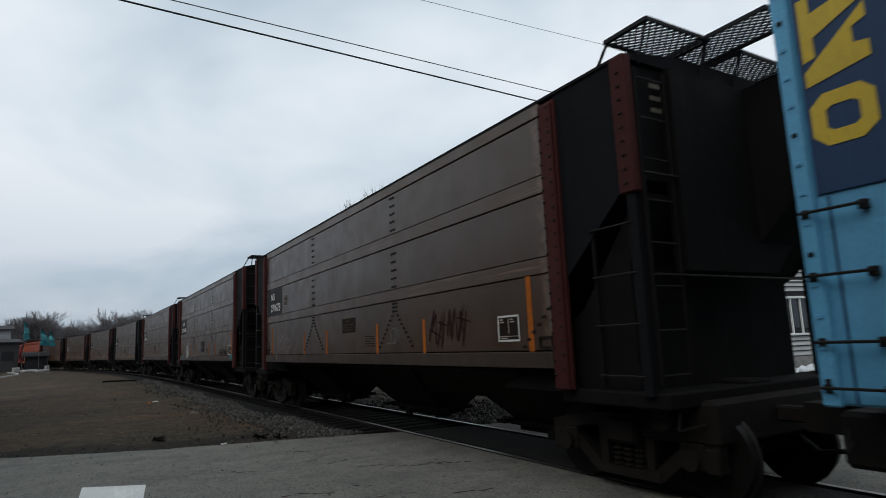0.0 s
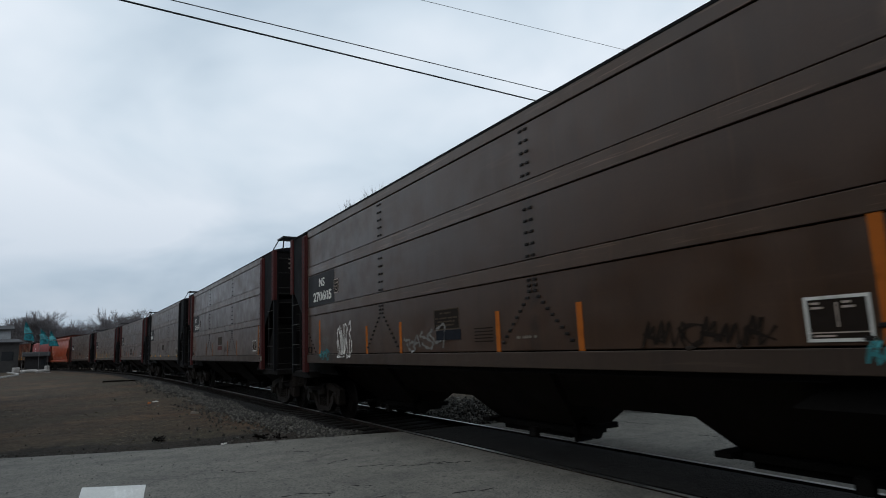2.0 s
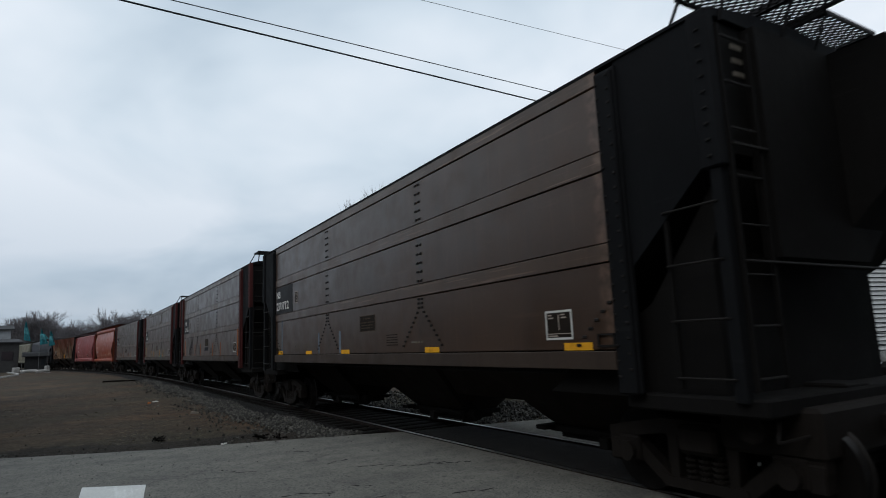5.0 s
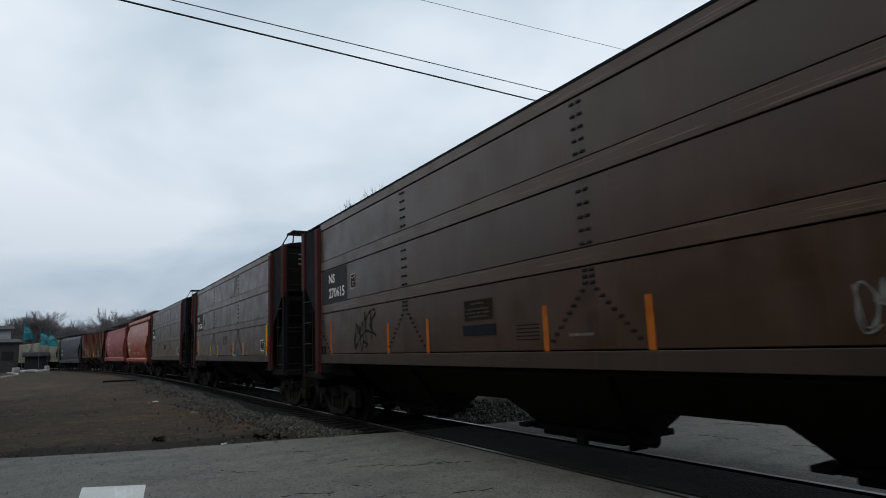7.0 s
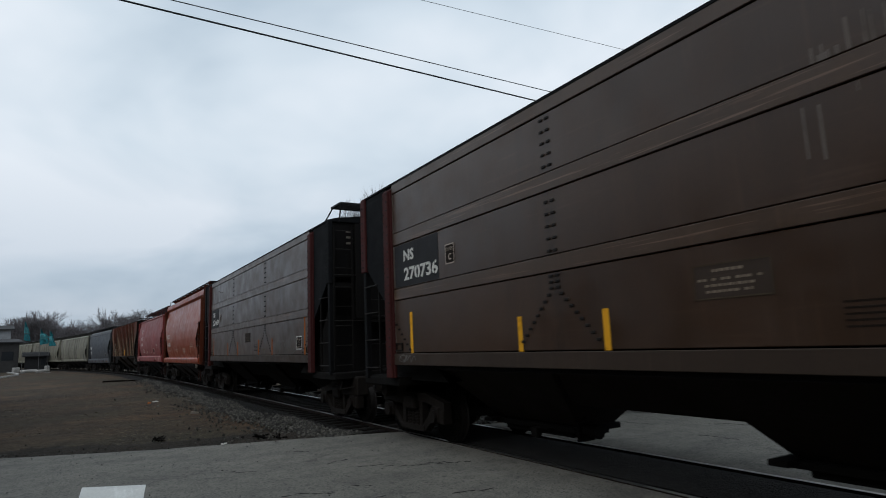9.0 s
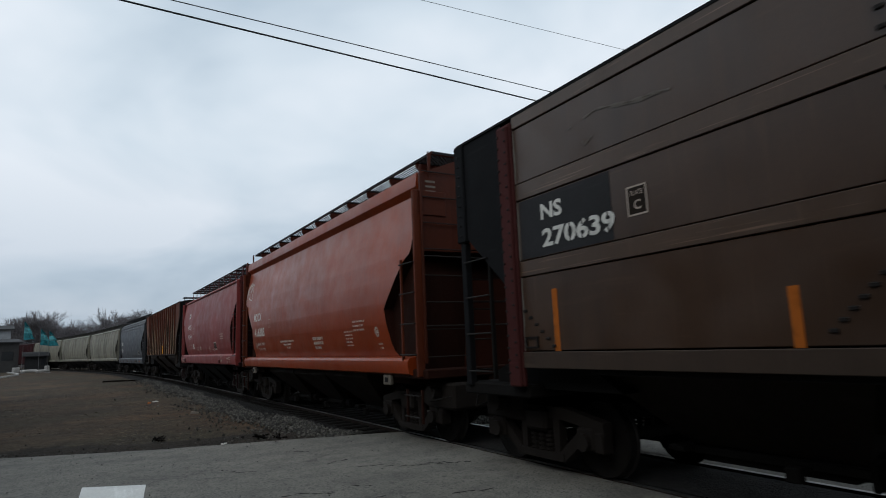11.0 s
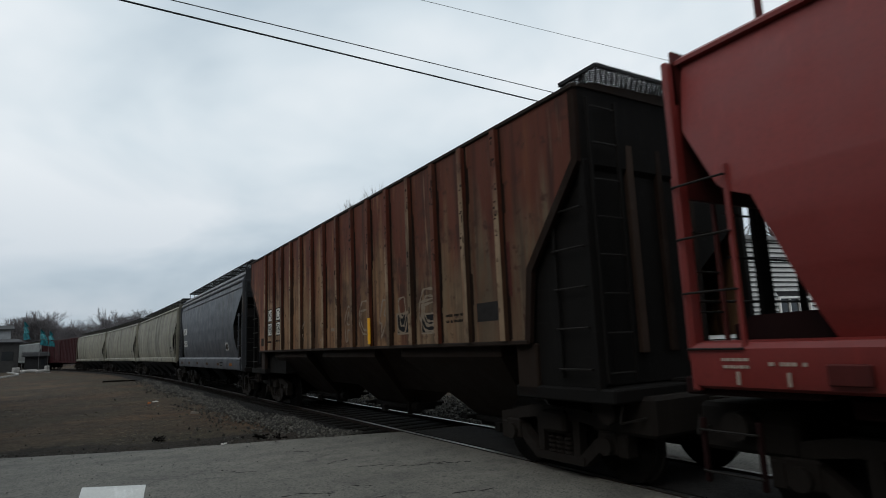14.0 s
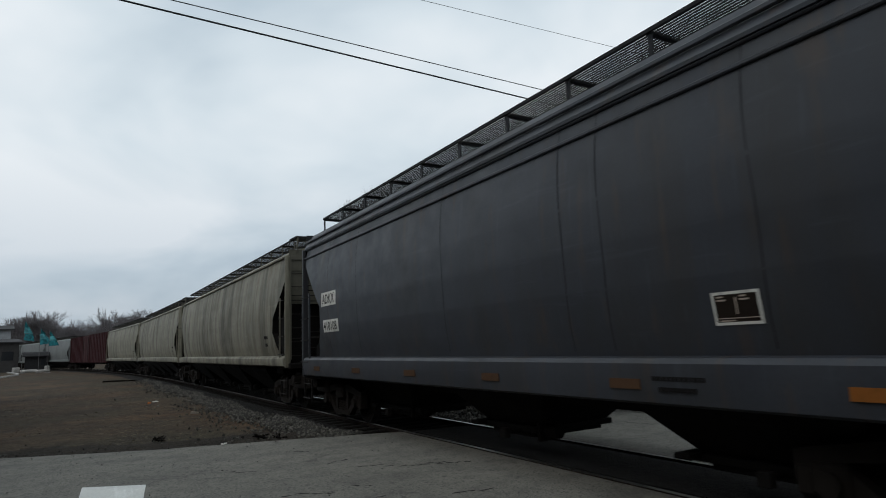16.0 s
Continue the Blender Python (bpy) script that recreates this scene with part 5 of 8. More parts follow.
def gear_meshes():
    m = {}
    g = Geo()
    g.prism([(-1.18, 0.50), (-1.18, 0.70), (-0.5, 0.83), (0.5, 0.83), (1.18, 0.70), (1.18, 0.50), (0.98, 0.60), (0.45, 0.68), (-0.45, 0.68), (-0.98, 0.60)], -0.07, 0.07)
    g.prism([(-0.46, 0.16), (0.46, 0.16), (0.46, 0.26), (-0.46, 0.26)], -0.08, 0.08)
    for k in (-1, 1):
        g.prism([(k * 0.86, 0.66), (k * 1.00, 0.58), (k * 0.46, 0.16), (k * 0.36, 0.25)], -0.065, 0.065)
        g.prism([(k * 0.28, 0.24), (k * 0.38, 0.24), (k * 0.40, 0.70), (k * 0.27, 0.70)], -0.06, 0.06)
        g.box(k * 0.889 - 0.15, k * 0.889 + 0.15, -0.10, 0.10, 0.36, 0.62, 0.02)
        g.tube((k * 0.889, -0.16, WHEEL_R), (k * 0.889, 0.1, WHEEL_R), 0.105, 12)
        g.box(k * 1.10 - 0.07, k * 1.10 + 0.07, -0.09, 0.09, 0.34, 0.58, 0.015)
    m["side"] = g.mesh("side_frame", [TRUCK])
    g = Geo()
    for cx in (-0.15, 0.0, 0.15):
        for k in range(7):
            z = 0.27 + k * 0.056
            g.tube((cx, 0, z), (cx, 0, z + 0.030), 0.072, 9)
        g.tube((cx, 0, 0.26), (cx, 0, 0.68), 0.045, 7)
    m["spring"] = g.mesh("spring_nest", [TRUCK])
    g = Geo()
    g.box(-0.22, 0.22, -1.15, 1.15, 0.52, 0.80, 0.04)
    g.tube((0, 0, 0.78), (0, 0, 0.98), 0.22, 16)
    m["bolster"] = g.mesh("truck", [TRUCK])
    g = Geo()
    g.tube((0, -0.98, 0), (0, 0.98, 0), 0.075, 12)
    for k in (-1, 1):
        y = k * 0.745
        o = 1 if k < 0 else -1
        prof = [(y - 0.075 * o, 0.14), (y - 0.075 * o, 0.20), (y - 0.02 * o, 0.34), (y - 0.065 * o, 0.385), (y - 0.068 * o, 0.448)]
        g.spin_y(prof, 32, 0)
        g.spin_y([(y - 0.068 * o, 0.449), (y - 0.02 * o, 0.455), (y + 0.035 * o, 0.458), (y + 0.048 * o, 0.480), (y + 0.062 * o, 0.484), (y + 0.068 * o, 0.47)], 32, 1)
        g.spin_y([(y + 0.068 * o, 0.47), (y + 0.065 * o, 0.385), (y + 0.02 * o, 0.34), (y + 0.07 * o, 0.2), (y + 0.09 * o, 0.14)], 32, 0)
        for i in range(4):
            a = i * math.pi / 2
            g.tube((0.25 * math.cos(a), y - 0.07 * o, 0.25 * math.sin(a)), (0.25 * math.cos(a), y - 0.045 * o, 0.25 * math.sin(a)), 0.03, 6)
    m["wheelset"] = g.mesh("wheelset", [WHEEL, TREAD], 30)
    g = Geo()
    g.box(-0.05, 0.05, -0.9, 0.9, 0.30, 0.38, 0.01)
    for k in (-1, 1):
        g.box(-0.09, 0.05, k * 0.74 - 0.05, k * 0.74 + 0.05, 0.25, 0.52, 0.01)
    m["brake"] = g.mesh("brake_beam", [TRUCK])
    g = Geo()
    g.box(-0.10, 0.62, -0.08, 0.08, 0.76, 0.92, 0.02)
    g.prism_z([(0.55, -0.16), (0.86, -0.16), (0.92, -0.06), (0.80, 0.02), (0.80, 0.16), (0.62, 0.18), (0.55, 0.10)], 0.70, 0.98)
    m["coupler"] = g.mesh("coupler", [TRUCK])
    return m


GEAR = gear_meshes()


def truck(car, x):
    t = part("truck", GEAR["bolster"], TRUCK, car, at=(x, 0, 0))
    for k in (-1, 1):
        part("side_frame", GEAR["side"], TRUCK, t, at=(0, k * 1.0, 0))
        part("spring_nest", GEAR["spring"], TRUCK, t, at=(0, k * 1.0, 0), kind="stuff")
        w = part("wheelset", GEAR["wheelset"], WHEEL, t, at=(k * 0.889, 0, WHEEL_R))
        b = part("brake_beam", GEAR["brake"], TRUCK, t)
        b.matrix_basis = pose(k * 0.30, 0, 0, 0, 0, 0 if k > 0 else 180)


def under(car, half, tc, coupled, sill_mat):
    """Trucks, centre sill, couplers, hoses and steps that every car has."""
    for x in (-tc, tc):
        truck(car, x)
    g = Geo()
    g.box(-half, half, -0.22, 0.22, 0.82, 1.18, 0.02)
    for k in (-1, 1):
        g.box(k * tc - 0.35, k * tc + 0.35, -1.25, 1.25, 1.0, 1.16, 0.02)
    part("centre_sill", g, sill_mat, car)
    for k in (-1, 1):
        g = Geo()
        a, b = sorted((k * (half - 0.75), k * (half + 0.20)))
        # Widened into a dark block that fills the gap between cars.
        g.box(a, b, -1.10, 1.10, 0.60, 1.04, 0.04)
        part("draft_pocket", g, TRUCK, car, "dark draft gear pocket")
        g = Geo()
        x = k * (half - 0.30)
        g.tube((x, -1.30, 0.86), (x, 1.30, 0.86), 0.13, 12)
        part("air_reservoir", g, TRUCK, car)
        c = part("coupler", GEAR["coupler"], TRUCK, car)
        c.matrix_basis = pose(k * (coupled - 0.80), 0, 0, 0, 0, 0 if k > 0 else 180)
        g = Geo()
        x0 = k * (coupled - 0.85)
        g.path([(x0, 0.35, 0.85), (x0 + k * 0.15, 0.37, 0.62), (x0 + k * 0.42, 0.36, 0.42), (x0 + k * 0.72, 0.33, 0.46)], 0.028, 6)
        part("air_hose", g, GRATE, car)
        g = Geo()
        g.path([(k * half, -1.35, 0.95), (k * half, -1.40, 0.78), (k * (half + 0.16), -0.9, 0.84), (k * (half + 0.18), -0.1, 0.88)], 0.013, 5)
        part("cut_lever", g, RUNG, car)


def hoppers(car, centres, top_half, bot_half, z_top, z_mid, z_bot, mat, y_top=1.35, y_bot=0.55, ridge=0.81):
    g = Geo()
    a, b = min(centres) - top_half * 0.6, max(centres) + top_half * 0.6
    g.prism_x([(-y_top + 0.06, z_top - 0.01), (-0.62, ridge), (0.62, ridge), (y_top - 0.06, z_top - 0.01)], a, b)
    part("ridge_sheet", g, mat, car, "dark sheets joining the hoppers")
    for c in centres:
        g = Geo()
        rings = []
        for hx, hy, z in ((top_half, y_top, z_top), (top_half, y_top, z_mid), (bot_half, y_bot, z_bot)):
            rings.append([(c - hx, -hy, z), (c + hx, -hy, z), (c + hx, hy, z), (c - hx, hy, z)])
        g.loft(rings)
        h = part("hopper", g, mat, car)
        g = Geo()
        g.box(c - bot_half - 0.06, c + bot_half + 0.06, -y_bot - 0.12, y_bot + 0.12, z_bot - 0.06, z_bot + 0.02, 0.01)
        g.box(c - bot_half + 0.1, c + bot_half - 0.1, -y_bot - 0.04, y_bot + 0.04, z_bot - 0.14, z_bot - 0.06, 0.01)
        g.tube((c + bot_half * 0.5, -y_bot - 0.40, z_bot - 0.05), (c + bot_half * 0.5, y_bot + 0.40, z_bot - 0.05), 0.03, 8)
        g.box(c + bot_half * 0.5 - 0.07, c + bot_half * 0.5 + 0.07, -y_bot - 0.46, -y_bot - 0.36, z_bot - 0.12, z_bot + 0.02, 0.01)
        g.box(c - bot_half - 0.16, c - bot_half + 0.05, -y_bot - 0.3, -y_bot + 0.1, z_bot - 0.03, z_bot + 0.03, 0.01)
        g.tube((c + bot_half - 0.2, -y_bot + 0.06, z_bot - 0.02), (c + bot_half + 0.34, -y_bot + 0.06, z_bot - 0.02), 0.10, 12)
        g.tube((c + bot_half - 0.2, -y_bot + 0.02, z_bot + 0.14), (c + bot_half + 0.16, -y_bot + 0.02, z_bot + 0.14), 0.03, 7)
        g.box(c + bot_half + 0.04, c + bot_half + 0.10, -y_bot - 0.10, -y_bot + 0.20, z_bot - 0.17, z_bot + 0.09, 0.01)
        part("outlet_gate", g, NEAR_BLACK, h)


def ladder(car, x0, x1, y, z0, z1, n, mat, name="ladder"):
    """Rungs along x on a side."""
    for x in (x0, x1):
        g = Geo()
        g.box(x - 0.022, x + 0.022, y - 0.02, y + 0.02, z0 - 0.1, z1 + 0.1, 0.005)
        lad = part(name + "_stile", g, mat, car)
    for i in range(n):
        z = z0 + (z1 - z0) * i / max(1, n - 1)
        r = Geo()
        r.path([(x0, y, z), (x0, y - 0.05, z), (x1, y - 0.05, z), (x1, y, z)], 0.011, 6)
        part("rung", r, RUNG, lad)


def end_ladder(car, x, y0, y1, z0, z1, n, mat):
    for y in (y0, y1):
        g = Geo()
        g.box(x - 0.02, x + 0.02, y - 0.022, y + 0.022, z0 - 0.1, z1 + 0.1, 0.005)
        lad = part("end_ladder_stile", g, mat, car)
    for i in range(n):
        z = z0 + (z1 - z0) * i / max(1, n - 1)
        r = Geo()
        r.tube((x, y0, z), (x, y1, z), 0.011, 6)
        part("rung", r, RUNG, lad)


def grating(x0, x1, y0, y1, z, step=0.065, diag=True):
    """An open steel walkway panel: a frame with crossing or lengthwise bars."""
    g = Geo()
    for a in (y0, y1):
        g.box(x0, x1, a - 0.015, a + 0.015, z - 0.03, z + 0.015)
    for a in (x0, x1):
        g.box(a - 0.015, a + 0.015, y0, y1, z - 0.03, z + 0.015)
    w, h = x1 - x0, y1 - y0
    t = 0.008
    if diag:
        k = -h
        while k < w:
            for sgn in (1, -1):
                xa, xb = max(k, 0), min(k + h, w)
                if xb - xa > 0.02:
                    ya, yb = (xa - k, xb - k) if sgn > 0 else (h - (xa - k), h - (xb - k))
                    dx, dy = (xb - xa), (yb - ya)
                    n = math.hypot(dx, dy)
                    ox, oy = -dy / n * t, dx / n * t
                    p = [(x0 + xa - ox, y0 + ya - oy), (x0 + xb - ox, y0 + yb - oy), (x0 + xb + ox, y0 + yb + oy), (x0 + xa + ox, y0 + ya + oy)]
                    g.prism_z(p, z - 0.012, z + 0.006)
            k += step * 1.5
    else:
        n = int(h / step)
        for i in range(1, n):
            y = y0 + h * i / n
            g.box(x0, x1, y - 0.008, y + 0.008, z - 0.012, z + 0.006)
    return g


def brake_wheel(car, x, y, z, mat):
    g = Geo()
    n = 24
    for i in range(n):
        a, b = 2 * math.pi * i / n, 2 * math.pi * (i + 1) / n
        g.tube((x, y + 0.28 * math.cos(a), z + 0.28 * math.sin(a)), (x, y + 0.28 * math.cos(b), z + 0.28 * math.sin(b)), 0.016, 6)
    for i in range(6):
        a = 2 * math.pi * i / 6
        g.tube((x, y, z), (x, y + 0.28 * math.cos(a), z + 0.28 * math.sin(a)), 0.012, 5)
    k = 1 if x < 0 else -1
    g.tube((x - 0.02, y, z), (x + 0.22 * k, y, z), 0.05, 8)
    g.box(min(x + 0.12 * k, x + 0.26 * k), max(x + 0.12 * k, x + 0.26 * k), y - 0.08, y + 0.08, z - 0.12, z + 0.09, 0.02)
    part("brake_wheel", g, mat, car)


# ---------------------------------------------------------------- brown flat-sided hopper cars
B_HALF, B_PANEL, B_TC, B_CPL = 7.90, 6.48, 6.95, 8.72


def brown_car():
    car = tagged(new("hopper_car"), "brown riveted covered hopper car with dark red end posts", "freight car", "brown hopper cars")
    bands = [("side_panel", 1.57, 2.48, 1.590, BROWN), ("seam_strip", 2.493, 2.685, 1.602, BROWN_BAND), ("side_panel", 2.698, 3.468, 1.590, BROWN), ("seam_strip", 3.481, 3.695, 1.602, BROWN_BAND),
             ("side_panel", 3.708, 4.44, 1.590, BROWN), ("top_rail", 4.455, 4.64, 1.602, BROWN_BAND), ("side_sill", 1.36, 1.555, 1.625, BROWN_SHADE_PANEL)]
    for nm, z0, z1, y, mt in bands:
        g = Geo()
        g.box(-B_PANEL, B_PANEL, -y, -y + 0.06, z0, z1, 0.006)
        part(nm, g, mt, car)
        g = Geo()
        g.box(-B_PANEL, B_PANEL, y - 0.06, y, z0, z1, 0.006)
        part(nm, g, mt, car)
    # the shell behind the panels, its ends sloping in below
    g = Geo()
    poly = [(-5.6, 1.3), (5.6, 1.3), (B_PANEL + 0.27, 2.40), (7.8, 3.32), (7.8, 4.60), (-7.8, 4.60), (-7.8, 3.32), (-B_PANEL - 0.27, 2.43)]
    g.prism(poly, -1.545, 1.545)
    part("shell", g, NEAR_BLACK, car, "near-black steel body with sloping ends")
    g = Geo()
    sec = [(-1.61, 4.62), (-1.61, 4.655), (-1.35, 4.72), (-0.7, 4.80), (0, 4.82), (0.7, 4.80), (1.35, 4.72), (1.61, 4.655), (1.61, 4.62)]
    g.prism_x(sec, -7.85, 7.85)
    part("roof", g, CHAR, car)
    g = Geo()
    g.box(-6.6, 6.6, -0.35, 0.35, 4.80, 4.92, 0.03)
    part("hatch", g, CHAR, car)
    # end plates, posts
    bolt = Geo()
    bolt.box(-0.032, 0.032, -0.020, 0.0, -0.014, 0.016, 0.006)
    bolt_me = bolt.mesh("bolt", [BOLT])
    for k in (-1, 1):
        for yk in (-1, 1):
            y = 1.575
            g = Geo()
            poly = [(k * (B_PANEL + 0.26), 4.62), (k * 7.80, 4.62), (k * 7.80, 3.30), (k * (B_PANEL + 0.26), 2.36)]
            g.prism(poly, yk * y - 0.015, yk * y + 0.015)
            part("end_plate", g, CHAR, car, "charcoal end plate")
            a, b = sorted((k * (B_PANEL + 0.004), k * (B_PANEL + 0.30)))
            g = Geo()
            g.box(a, b, yk * 1.60 - 0.03, yk * 1.60 + 0.03, 1.13, 4.56, 0.012)
            g.box(a + 0.05, b - 0.02, yk * 1.645 - 0.03, yk * 1.645 + 0.03, 1.13, 4.52, 0.015)
            post = part("side_post", g, POST_RED, car, "dark red riveted post")
            if yk < 0:
                for i in range(21):
                    for dx in (0.08, 0.23):
                        ob = part("rivet", bolt_me, BOLT, post)
                        ob.location, ob.scale = (a + dx, -1.677, 1.30 + i * 0.155 + (0.07 if dx > 0.2 else 0)), (0.6, 0.6, 0.9)
            a, b = sorted((k * 7.68, k * 7.90))
            g = Geo()
            g.box(a, b, yk * 1.57 - 0.06, yk * 1.57 + 0.05, 3.15, 4.64, 0.015)
            cp = part("corner_post", g, POST_RED, car, "dark red corner post")
            if yk < 0:
                for i in range(9):
                    ob = part("rivet", bolt_me, BOLT, cp)
                    ob.location, ob.scale = ((a + b) / 2, -1.632, 3.25 + i * 0.15), (0.6, 1, 0.8)
            a, b = sorted((k * 7.74, k * 7.86))
            g = Geo()
            g.box(a, b, yk * 1.55 - 0.05, yk * 1.55 + 0.05, 1.10, 3.15, 0.01)
            part("corner_stile", g, CHAR, car)
        g = Geo()
        a, b = sorted((k * 6.5, k * 8.0))
        g.box(a, b, -1.55, 1.55, 0.98, 1.14, 0.02)
        part("end_sill", g, NEAR_BLACK, car)
        a, b = sorted((k * 7.20, k * 7.78))
        ladder(car, a, b, -1.56, 1.30, 2.85, 4, NEAR_BLACK)
        end_ladder(car, k * 7.90, -1.5, -1.05, 1.3, 4.4, 8, NEAR_BLACK)
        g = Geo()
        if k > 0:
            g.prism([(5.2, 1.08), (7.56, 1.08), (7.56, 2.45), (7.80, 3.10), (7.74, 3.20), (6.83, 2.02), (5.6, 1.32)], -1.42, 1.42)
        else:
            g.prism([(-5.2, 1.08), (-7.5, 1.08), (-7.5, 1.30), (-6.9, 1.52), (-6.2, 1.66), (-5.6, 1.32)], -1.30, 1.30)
        part("slope_support", g, NEAR_BLACK, car, "near-black plates and gear under the sloping end")
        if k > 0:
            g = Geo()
            # Black mass added to fit the dark outline here; no known part.
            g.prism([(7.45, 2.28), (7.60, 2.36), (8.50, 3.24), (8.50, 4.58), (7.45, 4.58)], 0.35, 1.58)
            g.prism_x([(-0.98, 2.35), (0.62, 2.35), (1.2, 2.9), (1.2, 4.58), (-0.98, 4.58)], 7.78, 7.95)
            part("end_sheet", g, NEAR_BLACK, car, "black mass added to fit the end's dark outline")
        g = Geo()
        g.tube((k * 7.93, -1.5, 2.30), (k * 7.93, 1.5, 2.30), 0.014, 6)
        g.tube((k * 7.93, -1.5, 3.35), (k * 7.93, 1.5, 3.35), 0.014, 6)
        part("grab_rail", g, RUNG, car)
        # roof end walk
        if k < 0:
            continue
        for a, b, y0, y1, z in ((7.42, 8.02, -1.36, -0.30, 5.04), (7.42, 8.02, 0.30, 1.36, 5.04), (7.42, 8.70, -0.30, 0.30, 5.09)):
            part("roof_walk", grating(a, b, y0, y1, z), GRATE, car, "open steel grating", kind="stuff")
        for y in (-1.34, -0.32, 0.32, 1.34):
            g = Geo()
            g.path([(k * 7.44, y - 0.2, 4.66), (k * 7.44, y, 5.02), (k * 8.00, y, 5.02), (k * 7.84, y, 4.60)], 0.018, 5)
            part("walk_bracket", g, GRATE, car)
    g = Geo()
    for i in range(3):
        g.box(7.80, 7.806, -1.15, -0.80 + 0.1 * (i % 2), 4.10 + 0.14 * i, 4.15 + 0.14 * i)
    for i in range(4):
        g.box(8.10, 8.106, 1.05, 1.40 - 0.07 * (i % 2), 3.75 + 0.12 * i, 3.80 + 0.12 * i)
    part("end_stencil", g, FADED_MARK, car, kind="stuff")
    brake_wheel(car, -8.02, 0.65, 2.17, GRATE)
    for x in (-6.44, 6.22):
        g = Geo()
        for a, b, c, d in ((x, x + 0.24, 1.60, 1.62), (x, x + 0.24, 1.72, 1.74), (x, x + 0.02, 1.62, 1.72), (x + 0.22, x + 0.24, 1.62, 1.72)):
            g.box(a, b, -1.612, -1.588, c, d)
        part("card_bracket", g, BOLT, car, "small dark routing card bracket")
    # dimpled bolts at the partitions
    def row(x, z, pair=(-0.056, 0.056)):
        for dx in pair:
            ob = part("bolt", bolt_me, BOLT, car)
            ob.location, ob.scale = (x + dx, -1.59, z), (1.1, 0.8, 1.15)
    for cx in (-2.17, 2.27):
        for i in range(5):
            row(cx, 3.78 + 0.148 * i)
            row(cx, 2.74 + 0.150 * i)
        for z in (2.44, 2.37, 2.30):
            row(cx, z)
        for i in range(8):
            t = i / 7
            row(cx - 0.11 - 0.54 * t, 2.22 - 0.54 * t, (0,))
            row(cx + 0.11 + 0.54 * t, 2.22 - 0.54 * t, (0,))
    for k in (-1, 1):
        for i in range(6):
            t = i / 5
            row(k * (B_PANEL - 0.06 - 0.50 * t), 2.06 - 0.44 * t, (0,))
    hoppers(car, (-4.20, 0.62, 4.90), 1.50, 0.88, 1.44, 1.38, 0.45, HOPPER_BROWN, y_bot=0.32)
    under(car, 7.95, B_TC, B_CPL, NEAR_BLACK)
    return car


def ring(x0, x1, z0, z1, surface, w):
    """A thin rectangular frame in one piece."""
    g = Geo()
    q = [(x0, z0), (x1, z0), (x1, z1), (x0, z1), (x0 + w, z0 + w), (x1 - w, z0 + w), (x1 - w, z1 - w), (x0 + w, z1 - w)]
    g.add([(x, surface(z) - 0.008, z) for x, z in q], [(i, (i + 1) % 4, 4 + (i + 1) % 4, 4 + i) for i in range(4)])
    return g


def capacity_box(parent, x0, x1, z0, z1, surface):
    """A framed data panel: a pale frame round rows of bars."""
    g = Geo()
    plate(g, x0, x1, z0, z1, surface, 0.004, 0)
    w = 0.025
    pan = part("data_panel", g, BROWN_PANEL, parent, "dark data panel with a white frame")
    part("panel_frame", ring(x0, x1, z0, z1, surface, w), WHITE_MARK, pan)
    g = Geo()
    h = z1 - z0
    plate(g, x0 + w, x1 - w, z0 + h * 0.19, z0 + h * 0.215, surface, 0.008, 1)
    m = (x0 + x1) / 2
    plate(g, m - 0.006, m + 0.006, z0 + h * 0.32, z1 - 0.05, surface, 0.008, 1)
    for a in (x0 + 0.05, m + 0.04):
        for i in range(2):
            plate(g, a, a + (x1 - x0) * (0.18 - 0.05 * i), z0 + h * (0.72 + 0.10 * i), z0 + h * (0.77 + 0.10 * i), surface, 0.008, 1)
    plate(g, x0 + 0.05, m - 0.03, z0 + h * 0.11, z0 + h * 0.15, surface, 0.008, 1)
    part("panel_print", g, [BLACK_MARK, PRINT], pan, kind="stuff")


